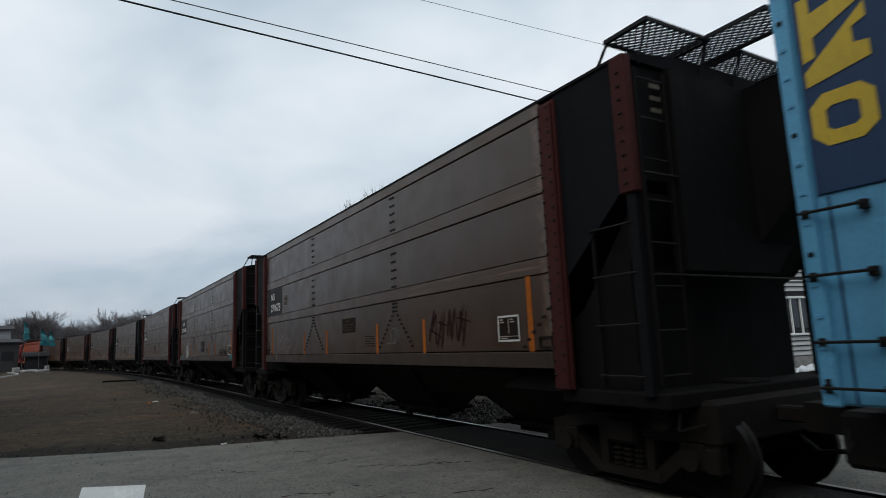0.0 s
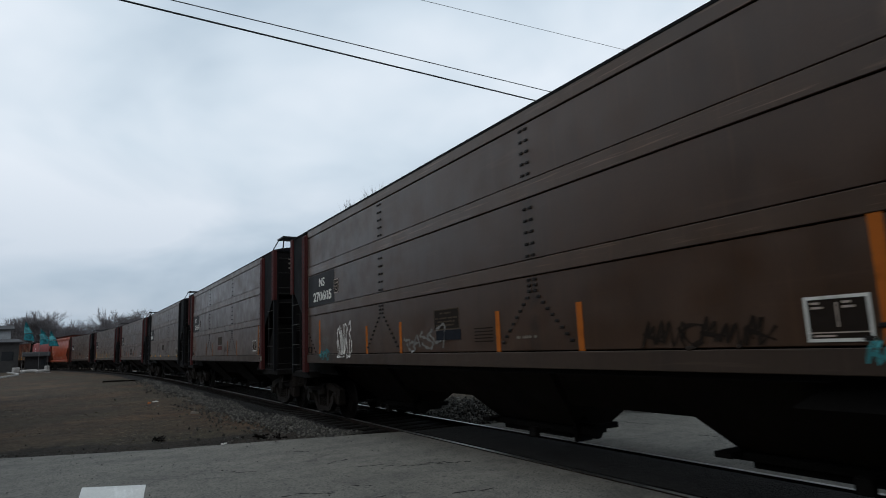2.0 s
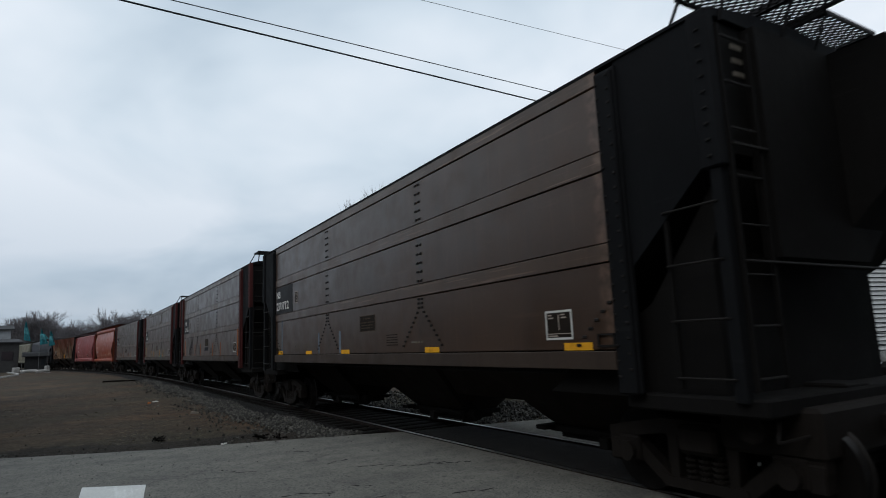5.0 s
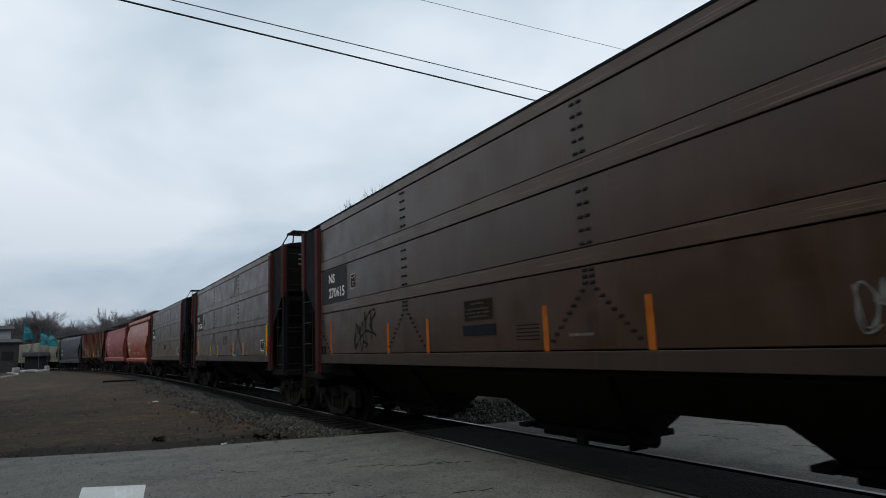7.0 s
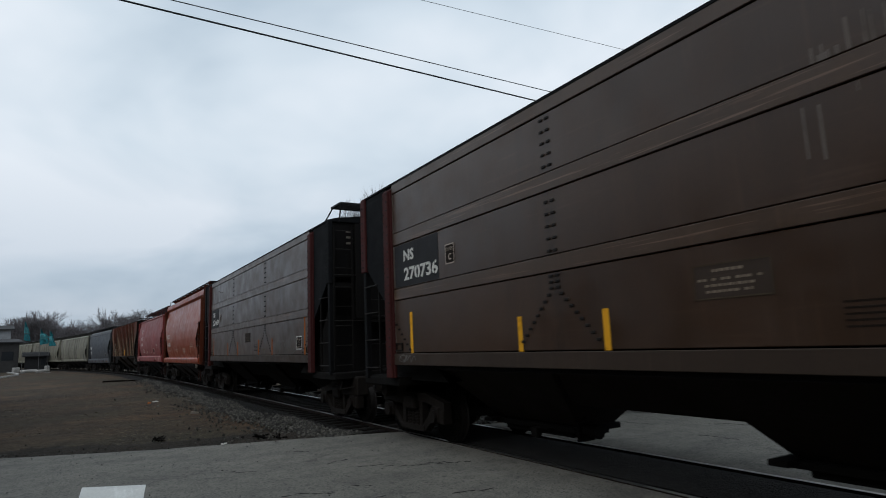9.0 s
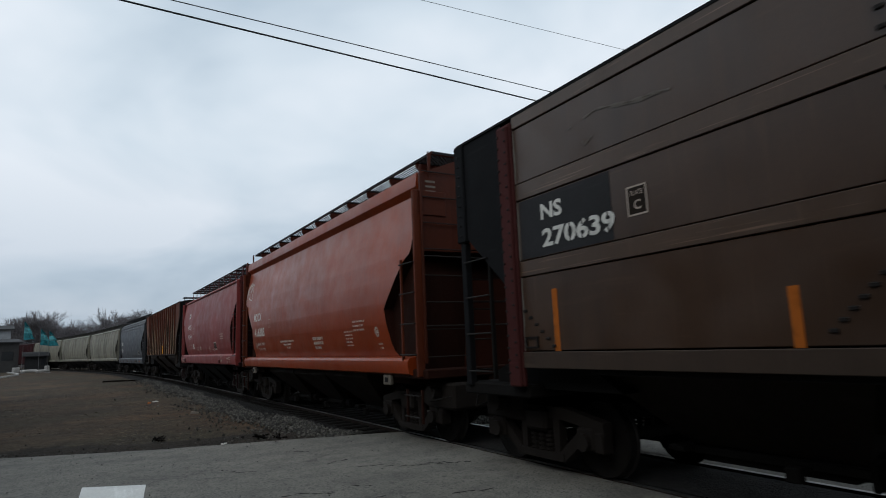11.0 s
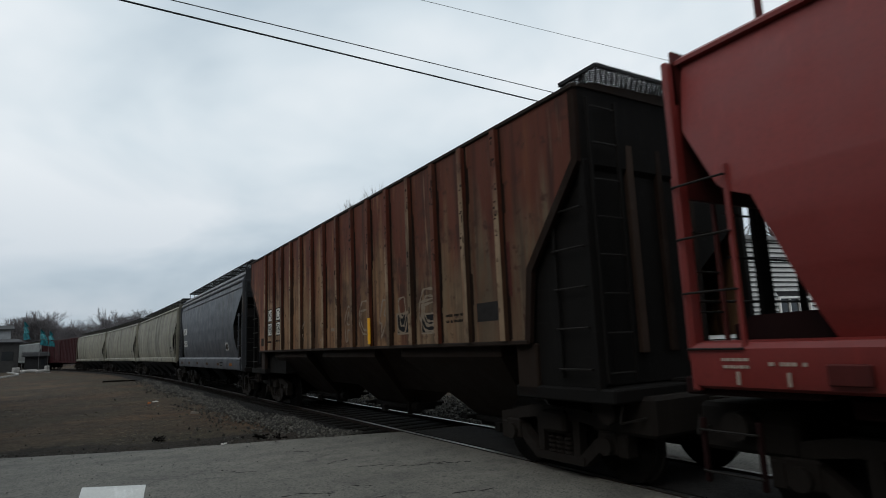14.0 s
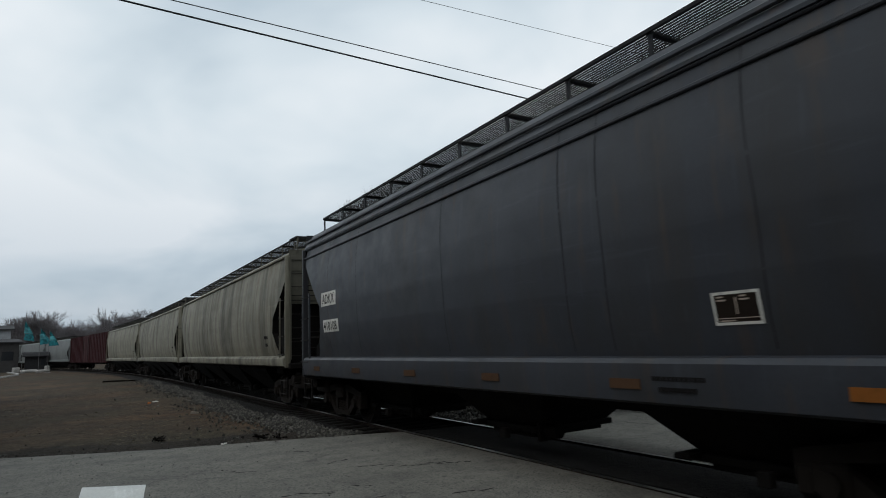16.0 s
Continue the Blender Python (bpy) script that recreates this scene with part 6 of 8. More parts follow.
def dress_brown(car, number, rng, lead, marks, graf=(), scrape=True):
    """Marks that set one brown car apart from another. lead: x of the number patch."""
    s = lambda z: -1.59
    g = Geo()
    g.box(lead - 0.28, lead + (1.5 if number == "270605" else 1.28), -1.594, -1.585, 2.71, 3.455)
    part("number_patch", g, PATCH_NAVY, car, "dark repainted patch behind the number")
    f = lambda z: -1.595
    nx, nw = {"270673": (-6.0, 0.97), "270605": (-6.05, 1.25), "270712": (-6.37, 1.18), "270615": (-5.94, 0.96), "270655": (-5.92, 1.06), "270639": (-6.0, 1.18)}.get(number, (-6.06, 1.18))
    letters("reporting_mark", "NS", nx + (0.42 if number == "270605" else 0.0), 3.14, 0.20, f, WHITE_MARK, car, 0.38, bold=0.03)
    letters("car_number", number, nx, 2.80, 0.23, f, WHITE_MARK, car, nw, bold=0.03)
    # the bridges of the stencil, left in the patch's colour
    g = Geo()
    for i, ch in enumerate(number):
        if ch in "069":
            x = nx + (i + 0.5) * nw / 6
            plate(g, x - 0.007, x + 0.007, 2.79, 2.87, lambda z: -1.604, 0.003)
            plate(g, x - 0.007, x + 0.007, 2.96, 3.04, lambda z: -1.604, 0.003)
    part("stencil_gap", g, PATCH_NAVY, car, "narrow gaps across the stencilled figures", kind="stuff")
    x0 = lead + 1.50
    g = Geo()
    plate(g, x0, x0 + 0.26, 2.90, 3.21, s, 0.003)
    box = part("plate_mark", g, BROWN_PANEL, car, "small dark plate mark with a pale frame")
    part("plate_frame", ring(x0, x0 + 0.26, 2.90, 3.21, s, 0.018), PRINT, box)
    letters("plate_letter", "C", x0 + 0.085, 2.96, 0.10, s, PRINT, box, bold=0.02)
    letters("plate_word", "PLATE", x0 + 0.05, 3.11, 0.05, s, PRINT, box, 0.16)
    px, pz = (5.50, 1.60) if number == "270605" else (5.38, 1.69)
    capacity_box(car, px, px + 0.46, pz, pz + 0.34, s)
    for x, z0, z1, mt, w in marks:
        g = Geo()
        plate(g, x - w / 2, x + w / 2, z0, z1, s, 0.004, 0, 0.0)
        part("reflector_strip", g, mt, car, "bright reflector strip")
    g = Geo()
    low, side = (-0.08, 0.09) if number == "270605" else (0.0, 0.0)
    plate(g, -0.28 + side, 0.44 + side, 2.00 + low, 2.29 + low, s, 0.003)
    panel = part("warning_panel", g, BROWN_SHADE_PANEL if number == "270736" else BROWN_PANEL, car, "dark brown panel with rows of faded print")
    part("panel_frame", ring(-0.30 + side, 0.45 + side, 1.99 + low, 2.30 + low, s, 0.012), OLD_PRINT, panel)
    g = Geo()
    bars(g, -0.25 + side, 0.39 + side, 2.03 + low, 2.19 + low, 3, s, rng)
    bars(g, -0.10 + side, 0.22 + side, 2.21 + low, 2.27 + low, 1, s, rng)
    part("panel_print", g, CHALK if number == "270736" else OLD_PRINT, panel, kind="stuff")
    if number in ("270655", "270615", "270605"):
        g = Geo()
        plate(g, -0.33 + 2 * side, 0.48 + side, 1.79 + low / 2, 1.94 + low / 2, s, 0.008)
        part("overpaint_patch", g, RED_PATCH if number == "270655" else NAVY_PATCH, car, "flat overpainted patch")
    g = Geo()
    for i in range(5):
        plate(g, 0.93, 1.38, 1.70 + 0.045 * i, 1.715 + 0.045 * i, s, 0.003)
    part("repack_box", g, BROWN_PANEL, car, "ruled dark stencil box", kind="stuff")
    g = Geo()
    bars(g, 1.90, 2.30, 1.70, 1.78, 1, s, rng)
    part("stencil", g, FADED_MARK, car, kind="stuff")
    for x0, x1, z0, z1, mt, shapes, w in graf:
        g = Geo()
        if shapes in SCRAWLS:
            scrawl(g, shapes, x0, x1, z0, z1, lambda z: -1.626 if z < 1.57 else -1.592, w)
        else:
            spray_tag(g, shapes, x0, x1, z0, z1, lambda z: -1.626 if z < 1.57 else -1.592, rng, w)
        part("graffiti", g, mt, car, "sprayed scrawl", kind="stuff")
    if scrape:
        for k, wide in ((1, 0.10), (-1, 0.05)):
            for z0, z1 in ((1.57, 2.48), (2.70, 3.466), (3.71, 4.44)):
                g = Geo()
                n, q = 22, []
                for i in range(n + 1):
                    z = z0 + (z1 - z0) * i / n
                    q.append((k * (6.475 - wide * (0.12 + 0.88 * max(0, noise.noise(Vector((z * 2.1, k * 3.0 + len(number), float(number[-1]))) ) + 0.35 + 0.25 * rng.random()))), z))
                g.add([(x, s(z) - 0.003, z) for x, z in q] + [(k * 6.478, s(z) - 0.003, z) for x, z in q], [(i, i + 1, n + 2 + i, n + 1 + i) for i in range(n)])
                part("worn_edge", g, SCRAPE, car, "paint worn to pale metal")


# ---------------------------------------------------------------- rounded hopper cars
def profile_fn(prof):
    zs, hs = [p[1] for p in prof], [p[0] for p in prof]
    return lambda z: -float(np.interp(z, zs, hs))


def rounded_car(label, group, mat, half, coupled, tc, prof, ends, sill, eave, roof_top, end_mat, end_paint, bays, hop_mat, walk, sill_label="", ribs=(), hop_bot=0.34, lip=(0.06, 0.01), post_mat=None, plates=False, low_mat=None, end_drop=1.35, ends_back=None, flare=((0.53, 1.5), (0.55, 2.5), (1.0, 2.83), (1.3, 3.0))):
    """Hopper with a curved side. prof: (half width, z); ends: (z, half length); sill: z0, z1, half width, half length."""
    car = tagged(new("hopper_car"), label, "freight car", group)
    ez, ex = [e[0] for e in ends], [e[1] for e in ends]
    zs = sorted(set([p[1] for p in prof] + ez + [e[0] for e in ends_back or ()] + list(np.linspace(prof[0][1], prof[-1][1], 15))))
    pf = profile_fn(prof)
    rings = []
    for z in zs:
        hy, hx = -pf(z), float(np.interp(z, ez, ex))
        bx = float(np.interp(z, [e[0] for e in ends_back], [e[1] for e in ends_back])) if ends_back else hx
        rings.append([(-bx, -hy, z), (hx, -hy, z), (hx, hy, z), (-bx, hy, z)])
    g = Geo()
    n = len(rings)
    cut = 18
    v, f, m = [], [], []
    for r in rings:
        (xa, ya, z), (xb, _, _) = r[0], r[1]
        v += [(xa + (xb - xa) * i / cut, ya, z) for i in range(cut + 1)]
        v += [(xb + (xa - xb) * i / cut, -ya, z) for i in range(cut + 1)]
    w = 2 * (cut + 1)
    for k in range(n - 1):
        for i in range(w):
            j = (i + 1) % w
            f.append((k * w + i, k * w + j, (k + 1) * w + j, (k + 1) * w + i))
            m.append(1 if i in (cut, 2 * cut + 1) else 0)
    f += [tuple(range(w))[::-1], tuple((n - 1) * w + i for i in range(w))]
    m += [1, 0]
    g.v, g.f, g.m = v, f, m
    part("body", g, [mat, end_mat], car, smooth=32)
    # eave band and roof
    e0, e1, ey, ehx = eave
    hy0 = -pf(e0)
    g = Geo()
    lo, lr = lip
    near = [(-hy0 + 0.03, e0), (-hy0 - lo, e0 + lr), (-hy0 - lo - 0.005, e0 + lr + 0.04), (-ey, e1), (-ey + 0.35, e1 + 0.10)]
    sec = near + [(0, roof_top)] + [(-a, b) for a, b in near[::-1]]
    g.prism_x(sec, -ehx, ehx)
    part("roof", g, mat, car, smooth=25)
    for z, t in ribs:
        g = Geo()
        y = -pf(z)
        g.box(-ehx, ehx, -y - 0.035, -y + 0.02, z, z + t, 0.012)
        g.box(-ehx, ehx, y - 0.02, y + 0.035, z, z + t, 0.012)
        part("side_rib", g, mat, car)
    # side sill
    z0, z1, sy, sx = sill
    for k in (-1, 1):
        g = Geo()
        sec = [(k * (sy - 0.20), z1 + 0.02), (k * (sy - 0.04), z1), (k * sy, z1 - 0.05), (k * (sy + 0.005), (z0 + z1) / 2), (k * (sy - 0.02), z0 + 0.03), (k * (sy - 0.08), z0), (k * (sy - 0.20), z0)]
        g.prism_x(sec, -sx, sx)
        part("side_sill", g, mat, car, sill_label, smooth=30)
    # end frames
    for k in (-1, 1):
        for yk in (-1, 1):
            a, b = sorted((k * (half - 0.07), k * half))
            g = Geo()
            g.box(a, b, yk * 1.50 - 0.07, yk * 1.50 + 0.07, z0 - 0.02, e0 + 0.02, 0.012)
            part("corner_post", g, post_mat or mat, car)
            g = Geo()
            g.box(a, b, yk * 1.20 - 0.30, yk * 1.20 + 0.30, e0 - 0.42, e0 + 0.02, 0.01)
            part("gusset", g, end_paint, car)
        g = Geo()
        a, b = sorted((k * (half - 0.02), k * (half - 0.06)))
        if plates:
            top = walk[0] - 0.03
            g.prism_x([(-1.42, e0 - 1.05), (1.42, e0 - 1.05), (1.42, e1 - 0.04), (0.46, top), (-0.46, top), (-1.42, e1 - 0.04)], a, b)
        else:
            g.box(a, b, -1.45, 1.45, e0 - end_drop, e1 + 0.02, 0.005)
        part("end_wall", g, end_paint, car)
        g = Geo()
        a, b = sorted((k * (half - 1.1), k * (half + 0.15)))
        g.box(a, b, -1.48, 1.48, z0 - 0.06, z0 + 0.10, 0.02)
        part("end_sill", g, end_mat, car)
        a, b = sorted((k * (half - 0.55), k * (half - 0.02)))
        ladder(car, a, b, -1.56, z0 + 0.35, e0 - 1.25, 4, post_mat or mat)
        ladder(car, a, b, -1.50, 0.50, 0.85, 2, end_mat, name="sill_step")
        end_ladder(car, k * (half + 0.02), -1.42, -0.52 if plates else -0.95, z0 + 0.3, e1 if plates else e0 - 0.1, 8, end_paint)
        g = Geo()
        g.tube((k * (half + 0.04), -1.4, 2.0), (k * (half + 0.04), 1.4, 2.0), 0.014, 6)
        g.tube((k * (half + 0.04), -1.4, 3.2), (k * (half + 0.04), 1.4, 3.2), 0.014, 6)
        part("grab_rail", g, RUNG, car)
    g = Geo()
    for k in (-1, 1) if end_drop > 1 else ():
        for i in range(5):
            x = k * (half - 0.018)
            if plates:
                if i < 3:
                    g.box(min(x, x + 0.006 * k), max(x, x + 0.006 * k), -1.30, -1.10, e0 + 0.0 + 0.09 * i, e0 + 0.035 + 0.09 * i)
                continue
            g.box(min(x, x + 0.006 * k), max(x, x + 0.006 * k), -0.55, -0.30 - 0.08 * (i % 2), e0 - 0.75 + 0.11 * i, e0 - 0.70 + 0.11 * i)
    if g.v:
        part("end_stencil", g, FADED_MARK, car, kind="stuff")
    for y, w in ((-0.34, 0.025), (-0.20, 0.04), (0.42, 0.03)):
        g = Geo()
        g.box(-half - 0.03, -half + 0.03, y - w, y + w, z0 + 0.1, e0 - 1.3, 0.006)
        part("end_stile", g, NEAR_BLACK, car)
    g = Geo()
    for z in (1.72, 2.45, 2.9):
        g.tube((-half - 0.05, -0.75, z), (-half - 0.05, 0.7, z), 0.014, 6)
    part("grab_rail", g, GRATE, car, kind="stuff")
    # roof walkway
    wz, wy0, wy1, wx, step = walk
    for yk in (-1, 1):
        lo, hi = sorted((yk * wy0, yk * wy1))
        x = -wx
        while x < wx - 0.1:
            part("roof_walk", grating(x, min(x + step, wx), lo, hi, wz, 0.062 if plates else 0.05, False), GRATE, car, "open steel grating", kind="stuff")
            x += step
        x = -wx
        while x < wx + 0.1:
            g = Geo()
            p, q, r = yk * (wy1 - 0.02), yk * wy0, yk * (wy1 - 0.30)
            if plates:
                g.prism_x([(p, wz - 0.10), (p, wz - 0.03), (q, wz - 0.03), (q, wz - 0.09), (r - yk * 0.25, e1 + 0.06), (r + yk * 0.08, e1 + 0.03)], x - 0.02, x + 0.02)
            else:
                g.box(x - 0.035, x + 0.035, min(p, p - yk * 0.02), max(p, p - yk * 0.02), e1 - 0.02, wz - 0.02)
                g.box(x - 0.04, x + 0.04, min(p, q), max(p, q), wz - 0.045, wz - 0.035)
                g.box(x - 0.035, x + 0.035, min(q, q + yk * 0.02), max(q, q + yk * 0.02), e1 + 0.08, wz - 0.02)
            part("walk_bracket", g, end_paint, car)
            x += step
    for k in (-1, 1):
        a, b = sorted((k * wx, k * (half - 0.01))) if plates else sorted((k * (half - 0.60), k * (half + 0.02)))
        if plates:
            g = Geo()
            x = k * half
            g.box(min(x, x - 0.05 * k), max(x, x - 0.05 * k), -wy1 - 0.02, -0.04, wz - 0.045, wz + 0.02, 0.008)
            g.box(min(x, x - 0.05 * k), max(x, x - 0.05 * k), 0.30, wy1 + 0.02, wz - 0.045, wz + 0.02, 0.008)
            part("walk_edge", g, end_paint, car)
        for y0, y1, dz in ((-wy1, -wy0, 0.0), (wy0, wy1, 0.0)) if plates else ((-1.25, -0.32, 0.02), (0.32, 1.25, 0.02), (-0.32, 0.32, 0.10)):
            if plates or k > 0 or y0 > -1:
                part("end_walk", grating(a, b, y0, y1, wz - dz, 0.06, True), GRATE, car, "open steel grating", kind="stuff")
        for y in (-1.22, 1.22) if plates or k > 0 else (1.22,):
            g = Geo()
            g.path([(k * (half - 0.02), y, wz), (k * (half - 0.02), y, e1 - 0.1), (k * (half + 0.06), y, wz - 0.03)], 0.02, 5)
            part("walk_bracket", g, end_paint, car)
        g = Geo()
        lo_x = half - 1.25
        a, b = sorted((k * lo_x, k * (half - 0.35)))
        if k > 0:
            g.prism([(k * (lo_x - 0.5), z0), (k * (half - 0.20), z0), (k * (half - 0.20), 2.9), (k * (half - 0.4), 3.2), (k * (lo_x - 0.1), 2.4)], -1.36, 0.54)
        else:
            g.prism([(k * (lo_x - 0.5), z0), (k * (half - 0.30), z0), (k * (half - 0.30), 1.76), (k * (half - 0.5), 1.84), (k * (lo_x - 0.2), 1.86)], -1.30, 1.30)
        part("slope_support", g, end_mat, car, "dark plates and gear under the sloping end")
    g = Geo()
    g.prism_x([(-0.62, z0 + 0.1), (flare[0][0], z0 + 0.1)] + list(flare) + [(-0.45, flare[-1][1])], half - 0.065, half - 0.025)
    part("end_panel", g, low_mat or end_paint, car, "narrow panel under the end wall, shade in its colour")
    zt, zm, yb = bays[3] if len(bays) > 3 else (z0 + 0.12, z0 - 0.12, 0.55)
    hoppers(car, bays[0], bays[1], bays[2], zt, zm, hop_bot, hop_mat, y_bot=yb)
    under(car, half + 0.12, tc, coupled, end_mat)
    return car, pf


# Darkened copies of the car paints: the shade on the ends is put in.
ORANGE_TRIM_SHADE = paint("orange_trim_and_end_shade", (0.060, 0.0112, 0.0033), streak=0.3, patch=0.3, rough=0.6, grime=(0.02, 0.009, 0.006), spec=0.2)
ORANGE_LOW_SHADE = paint("orange_low_shade", (0.028, 0.0075, 0.0036), streak=0.3, patch=0.4, rough=0.85, grime=(0.010, 0.005, 0.004), spec=0.05)
ORANGE_POST_SHADE = paint("orange_post_shade", (0.095, 0.019, 0.006), streak=0.3, patch=0.3, rough=0.6, grime=(0.03, 0.01, 0.006), spec=0.2)
ORANGE_DEEP_SHADE = paint("orange_deep_shade", (0.022, 0.0065, 0.0035), streak=0.3, patch=0.4, rough=0.75, grime=(0.008, 0.005, 0.004), spec=0.1)
RED_DEEP_SHADE = paint("red_deep_shade", (0.016, 0.005, 0.005), streak=0.3, patch=0.4, rough=0.75, grime=(0.007, 0.004, 0.004), spec=0.1)
RED_TRIM_SHADE = paint("red_trim_and_end_shade", (0.075, 0.013, 0.011), streak=0.3, patch=0.3, rough=0.6, grime=(0.015, 0.006, 0.006), spec=0.2)
# Darker slate: end shade put into the paint, and the weld seams.
GREY_SEAM_SHADE = paint("grey_seam_and_end_shade", (0.018, 0.019, 0.022), streak=0.3, patch=0.3, rough=0.6, grime=(0.01, 0.009, 0.009), spec=0.2)
CREAM_TRIM_SHADE = paint("cream_trim_and_end_shade", (0.09, 0.086, 0.068), streak=0.5, patch=0.4, rough=0.65, grime=(0.02, 0.018, 0.015), spec=0.2)


def orange_car():
    prof = [(1.36, 1.48), (1.46, 1.75), (1.53, 2.1), (1.56, 2.5), (1.555, 2.9), (1.52, 3.3), (1.46, 3.7), (1.39, 4.05), (1.34, 4.35)]
    ends = [(1.48, 5.35), (1.6, 5.22), (2.38, 5.08), (3.16, 5.86), (3.28, 6.10), (3.36, 6.16), (4.35, 6.26)]
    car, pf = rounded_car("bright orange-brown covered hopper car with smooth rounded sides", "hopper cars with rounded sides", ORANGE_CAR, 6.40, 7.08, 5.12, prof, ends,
                          (1.18, 1.475, 1.58, 6.04), (4.35, 4.72, 1.41, 6.28), 4.86, ORANGE_DEEP_SHADE, ORANGE_TRIM_SHADE, ((-2.45, 0.05, 2.55), 1.22, 0.5), HOPPER_RUST, (5.10, 0.16, 1.14, 5.75, 1.15), lip=(0.09, 0.12), post_mat=ORANGE_POST_SHADE, plates=True, low_mat=ORANGE_LOW_SHADE, flare=((0.86, 1.5), (0.92, 2.53), (1.46, 2.83)))
    # the leading end sheet bulges forward on its far half
    g = Geo()
    g.prism_z([(6.30, -0.9), (6.372, -0.9), (6.40, -0.5), (6.58, 0.3), (6.72, 1.0), (6.74, 1.44), (6.30, 1.44)], 3.30, 4.66)
    g.prism([(6.30, 4.66), (6.60, 4.66), (6.70, 5.04), (6.30, 5.04)], 0.36, 1.44)
    g.prism([(6.30, 2.84), (6.40, 2.84), (6.62, 3.30), (6.30, 3.30)], 0.42, 1.44)
    sheet = part("end_sheet", g, ORANGE_TRIM_SHADE, car, "dull red-brown bulging end sheet")
    g = Geo()
    for i in range(8):
        z = 3.42 + 0.15 * i
        g.box(6.60 + 0.11, 6.60 + 0.125, 0.98 + 0.02 * (i % 2), 1.10 + 0.03 * (i % 3), z, z + 0.075)
    part("end_stencil", g, FADED_MARK, sheet, kind="stuff")
    part("end_walk", grating(6.36, 6.74, 0.36, 1.30, 5.13, 0.06, True), GRATE, car, "open steel grating", kind="stuff")
    g = Geo()
    g.box(6.72, 6.76, 0.34, 1.32, 5.03, 5.15, 0.008)
    part("walk_edge", g, ORANGE_TRIM_SHADE, car)
    rng = random.Random(21)
    letters("initials_mark", "MOCX", -4.82, 2.63, 0.25, pf, WHITE_MARK, car, 0.92, bold=0.02)
    letters("car_number", "416305", -4.78, 2.14, 0.26, pf, WHITE_MARK, car, 1.20, bold=0.02)
    letters("load_limit", "LD LMT  229900", -4.56, 1.86, 0.09, pf, WHITE_MARK, car, 0.80, bold=0.01)
    letters("light_weight", "LT WT   56100", -4.50, 1.69, 0.09, pf, WHITE_MARK, car, 0.76, bold=0.01)
    letters("plate_letter", "C", -3.02, 2.42, 0.10, pf, PRINT, car, bold=0.01)
    part("plate_box", ring(-3.07, -2.85, 2.38, 2.63, pf, 0.015), PRINT, car)
    n = 14
    for cx, cz in ((-4.72, 1.86), (4.66, 1.97)):
        g = Geo()
        outer = [(cx + 0.09 * math.cos(6.283 * i / n), cz + 0.10 * math.sin(6.283 * i / n)) for i in range(n)]
        inner = [(cx + 0.055 * math.cos(6.283 * i / n), cz + 0.06 * math.sin(6.283 * i / n)) for i in range(n)]
        g.add([(x, pf(z) - 0.006, z) for x, z in outer + inner], [(i, (i + 1) % n, n + (i + 1) % n, n + i) for i in range(n)])
        plate(g, cx - 0.03, cx + 0.03, cz - 0.03, cz + 0.03, pf, 0.006)
        part("round_emblem", g, PRINT, car, "pale round emblem")
    g = Geo()
    for x0, x1, z in ((-1.98, -0.74, 1.93), (-1.72, -0.98, 1.84), (-1.42, -1.10, 1.75)):
        bars(g, x0, x1, z - 0.06, z + 0.06, 1, pf, rng)
    for x0, x1, z in ((0.84, 1.56, 1.94), (0.88, 1.54, 1.83), (0.93, 1.34, 1.72)):
        bars(g, x0, x1, z - 0.085, z + 0.085, 1, pf, rng)
    bars(g, 2.98, 3.44, 1.70, 2.06, 5, pf, rng)
    bars(g, 3.50, 4.12, 2.00, 2.26, 3, pf, rng)
    bars(g, 4.62, 4.80, 1.62, 1.78, 2, pf, rng)
    part("stencil", g, PRINT, car, kind="stuff")
    g = Geo()
    scrawl(g, "zigzag", -6.15, -5.32, 3.40, 4.04, pf, 0.045)
    part("graffiti", g, WHITE_MARK, car, "white sprayed zigzag scrawl", kind="stuff")
    for x in (5.06, -5.0):
        g = Geo()
        g.box(x - 0.15, x + 0.15, -1.52, -1.44, 0.98, 1.17, 0.02)
        board = part("routing_board", g, FADED_MARK, car, "small pale routing board")
        g = Geo()
        g.box(x - 0.07, x + 0.07, -1.53, -1.50, 1.03, 1.12, 0.01)
        part("card", g, BLACK_MARK, board)
    return car


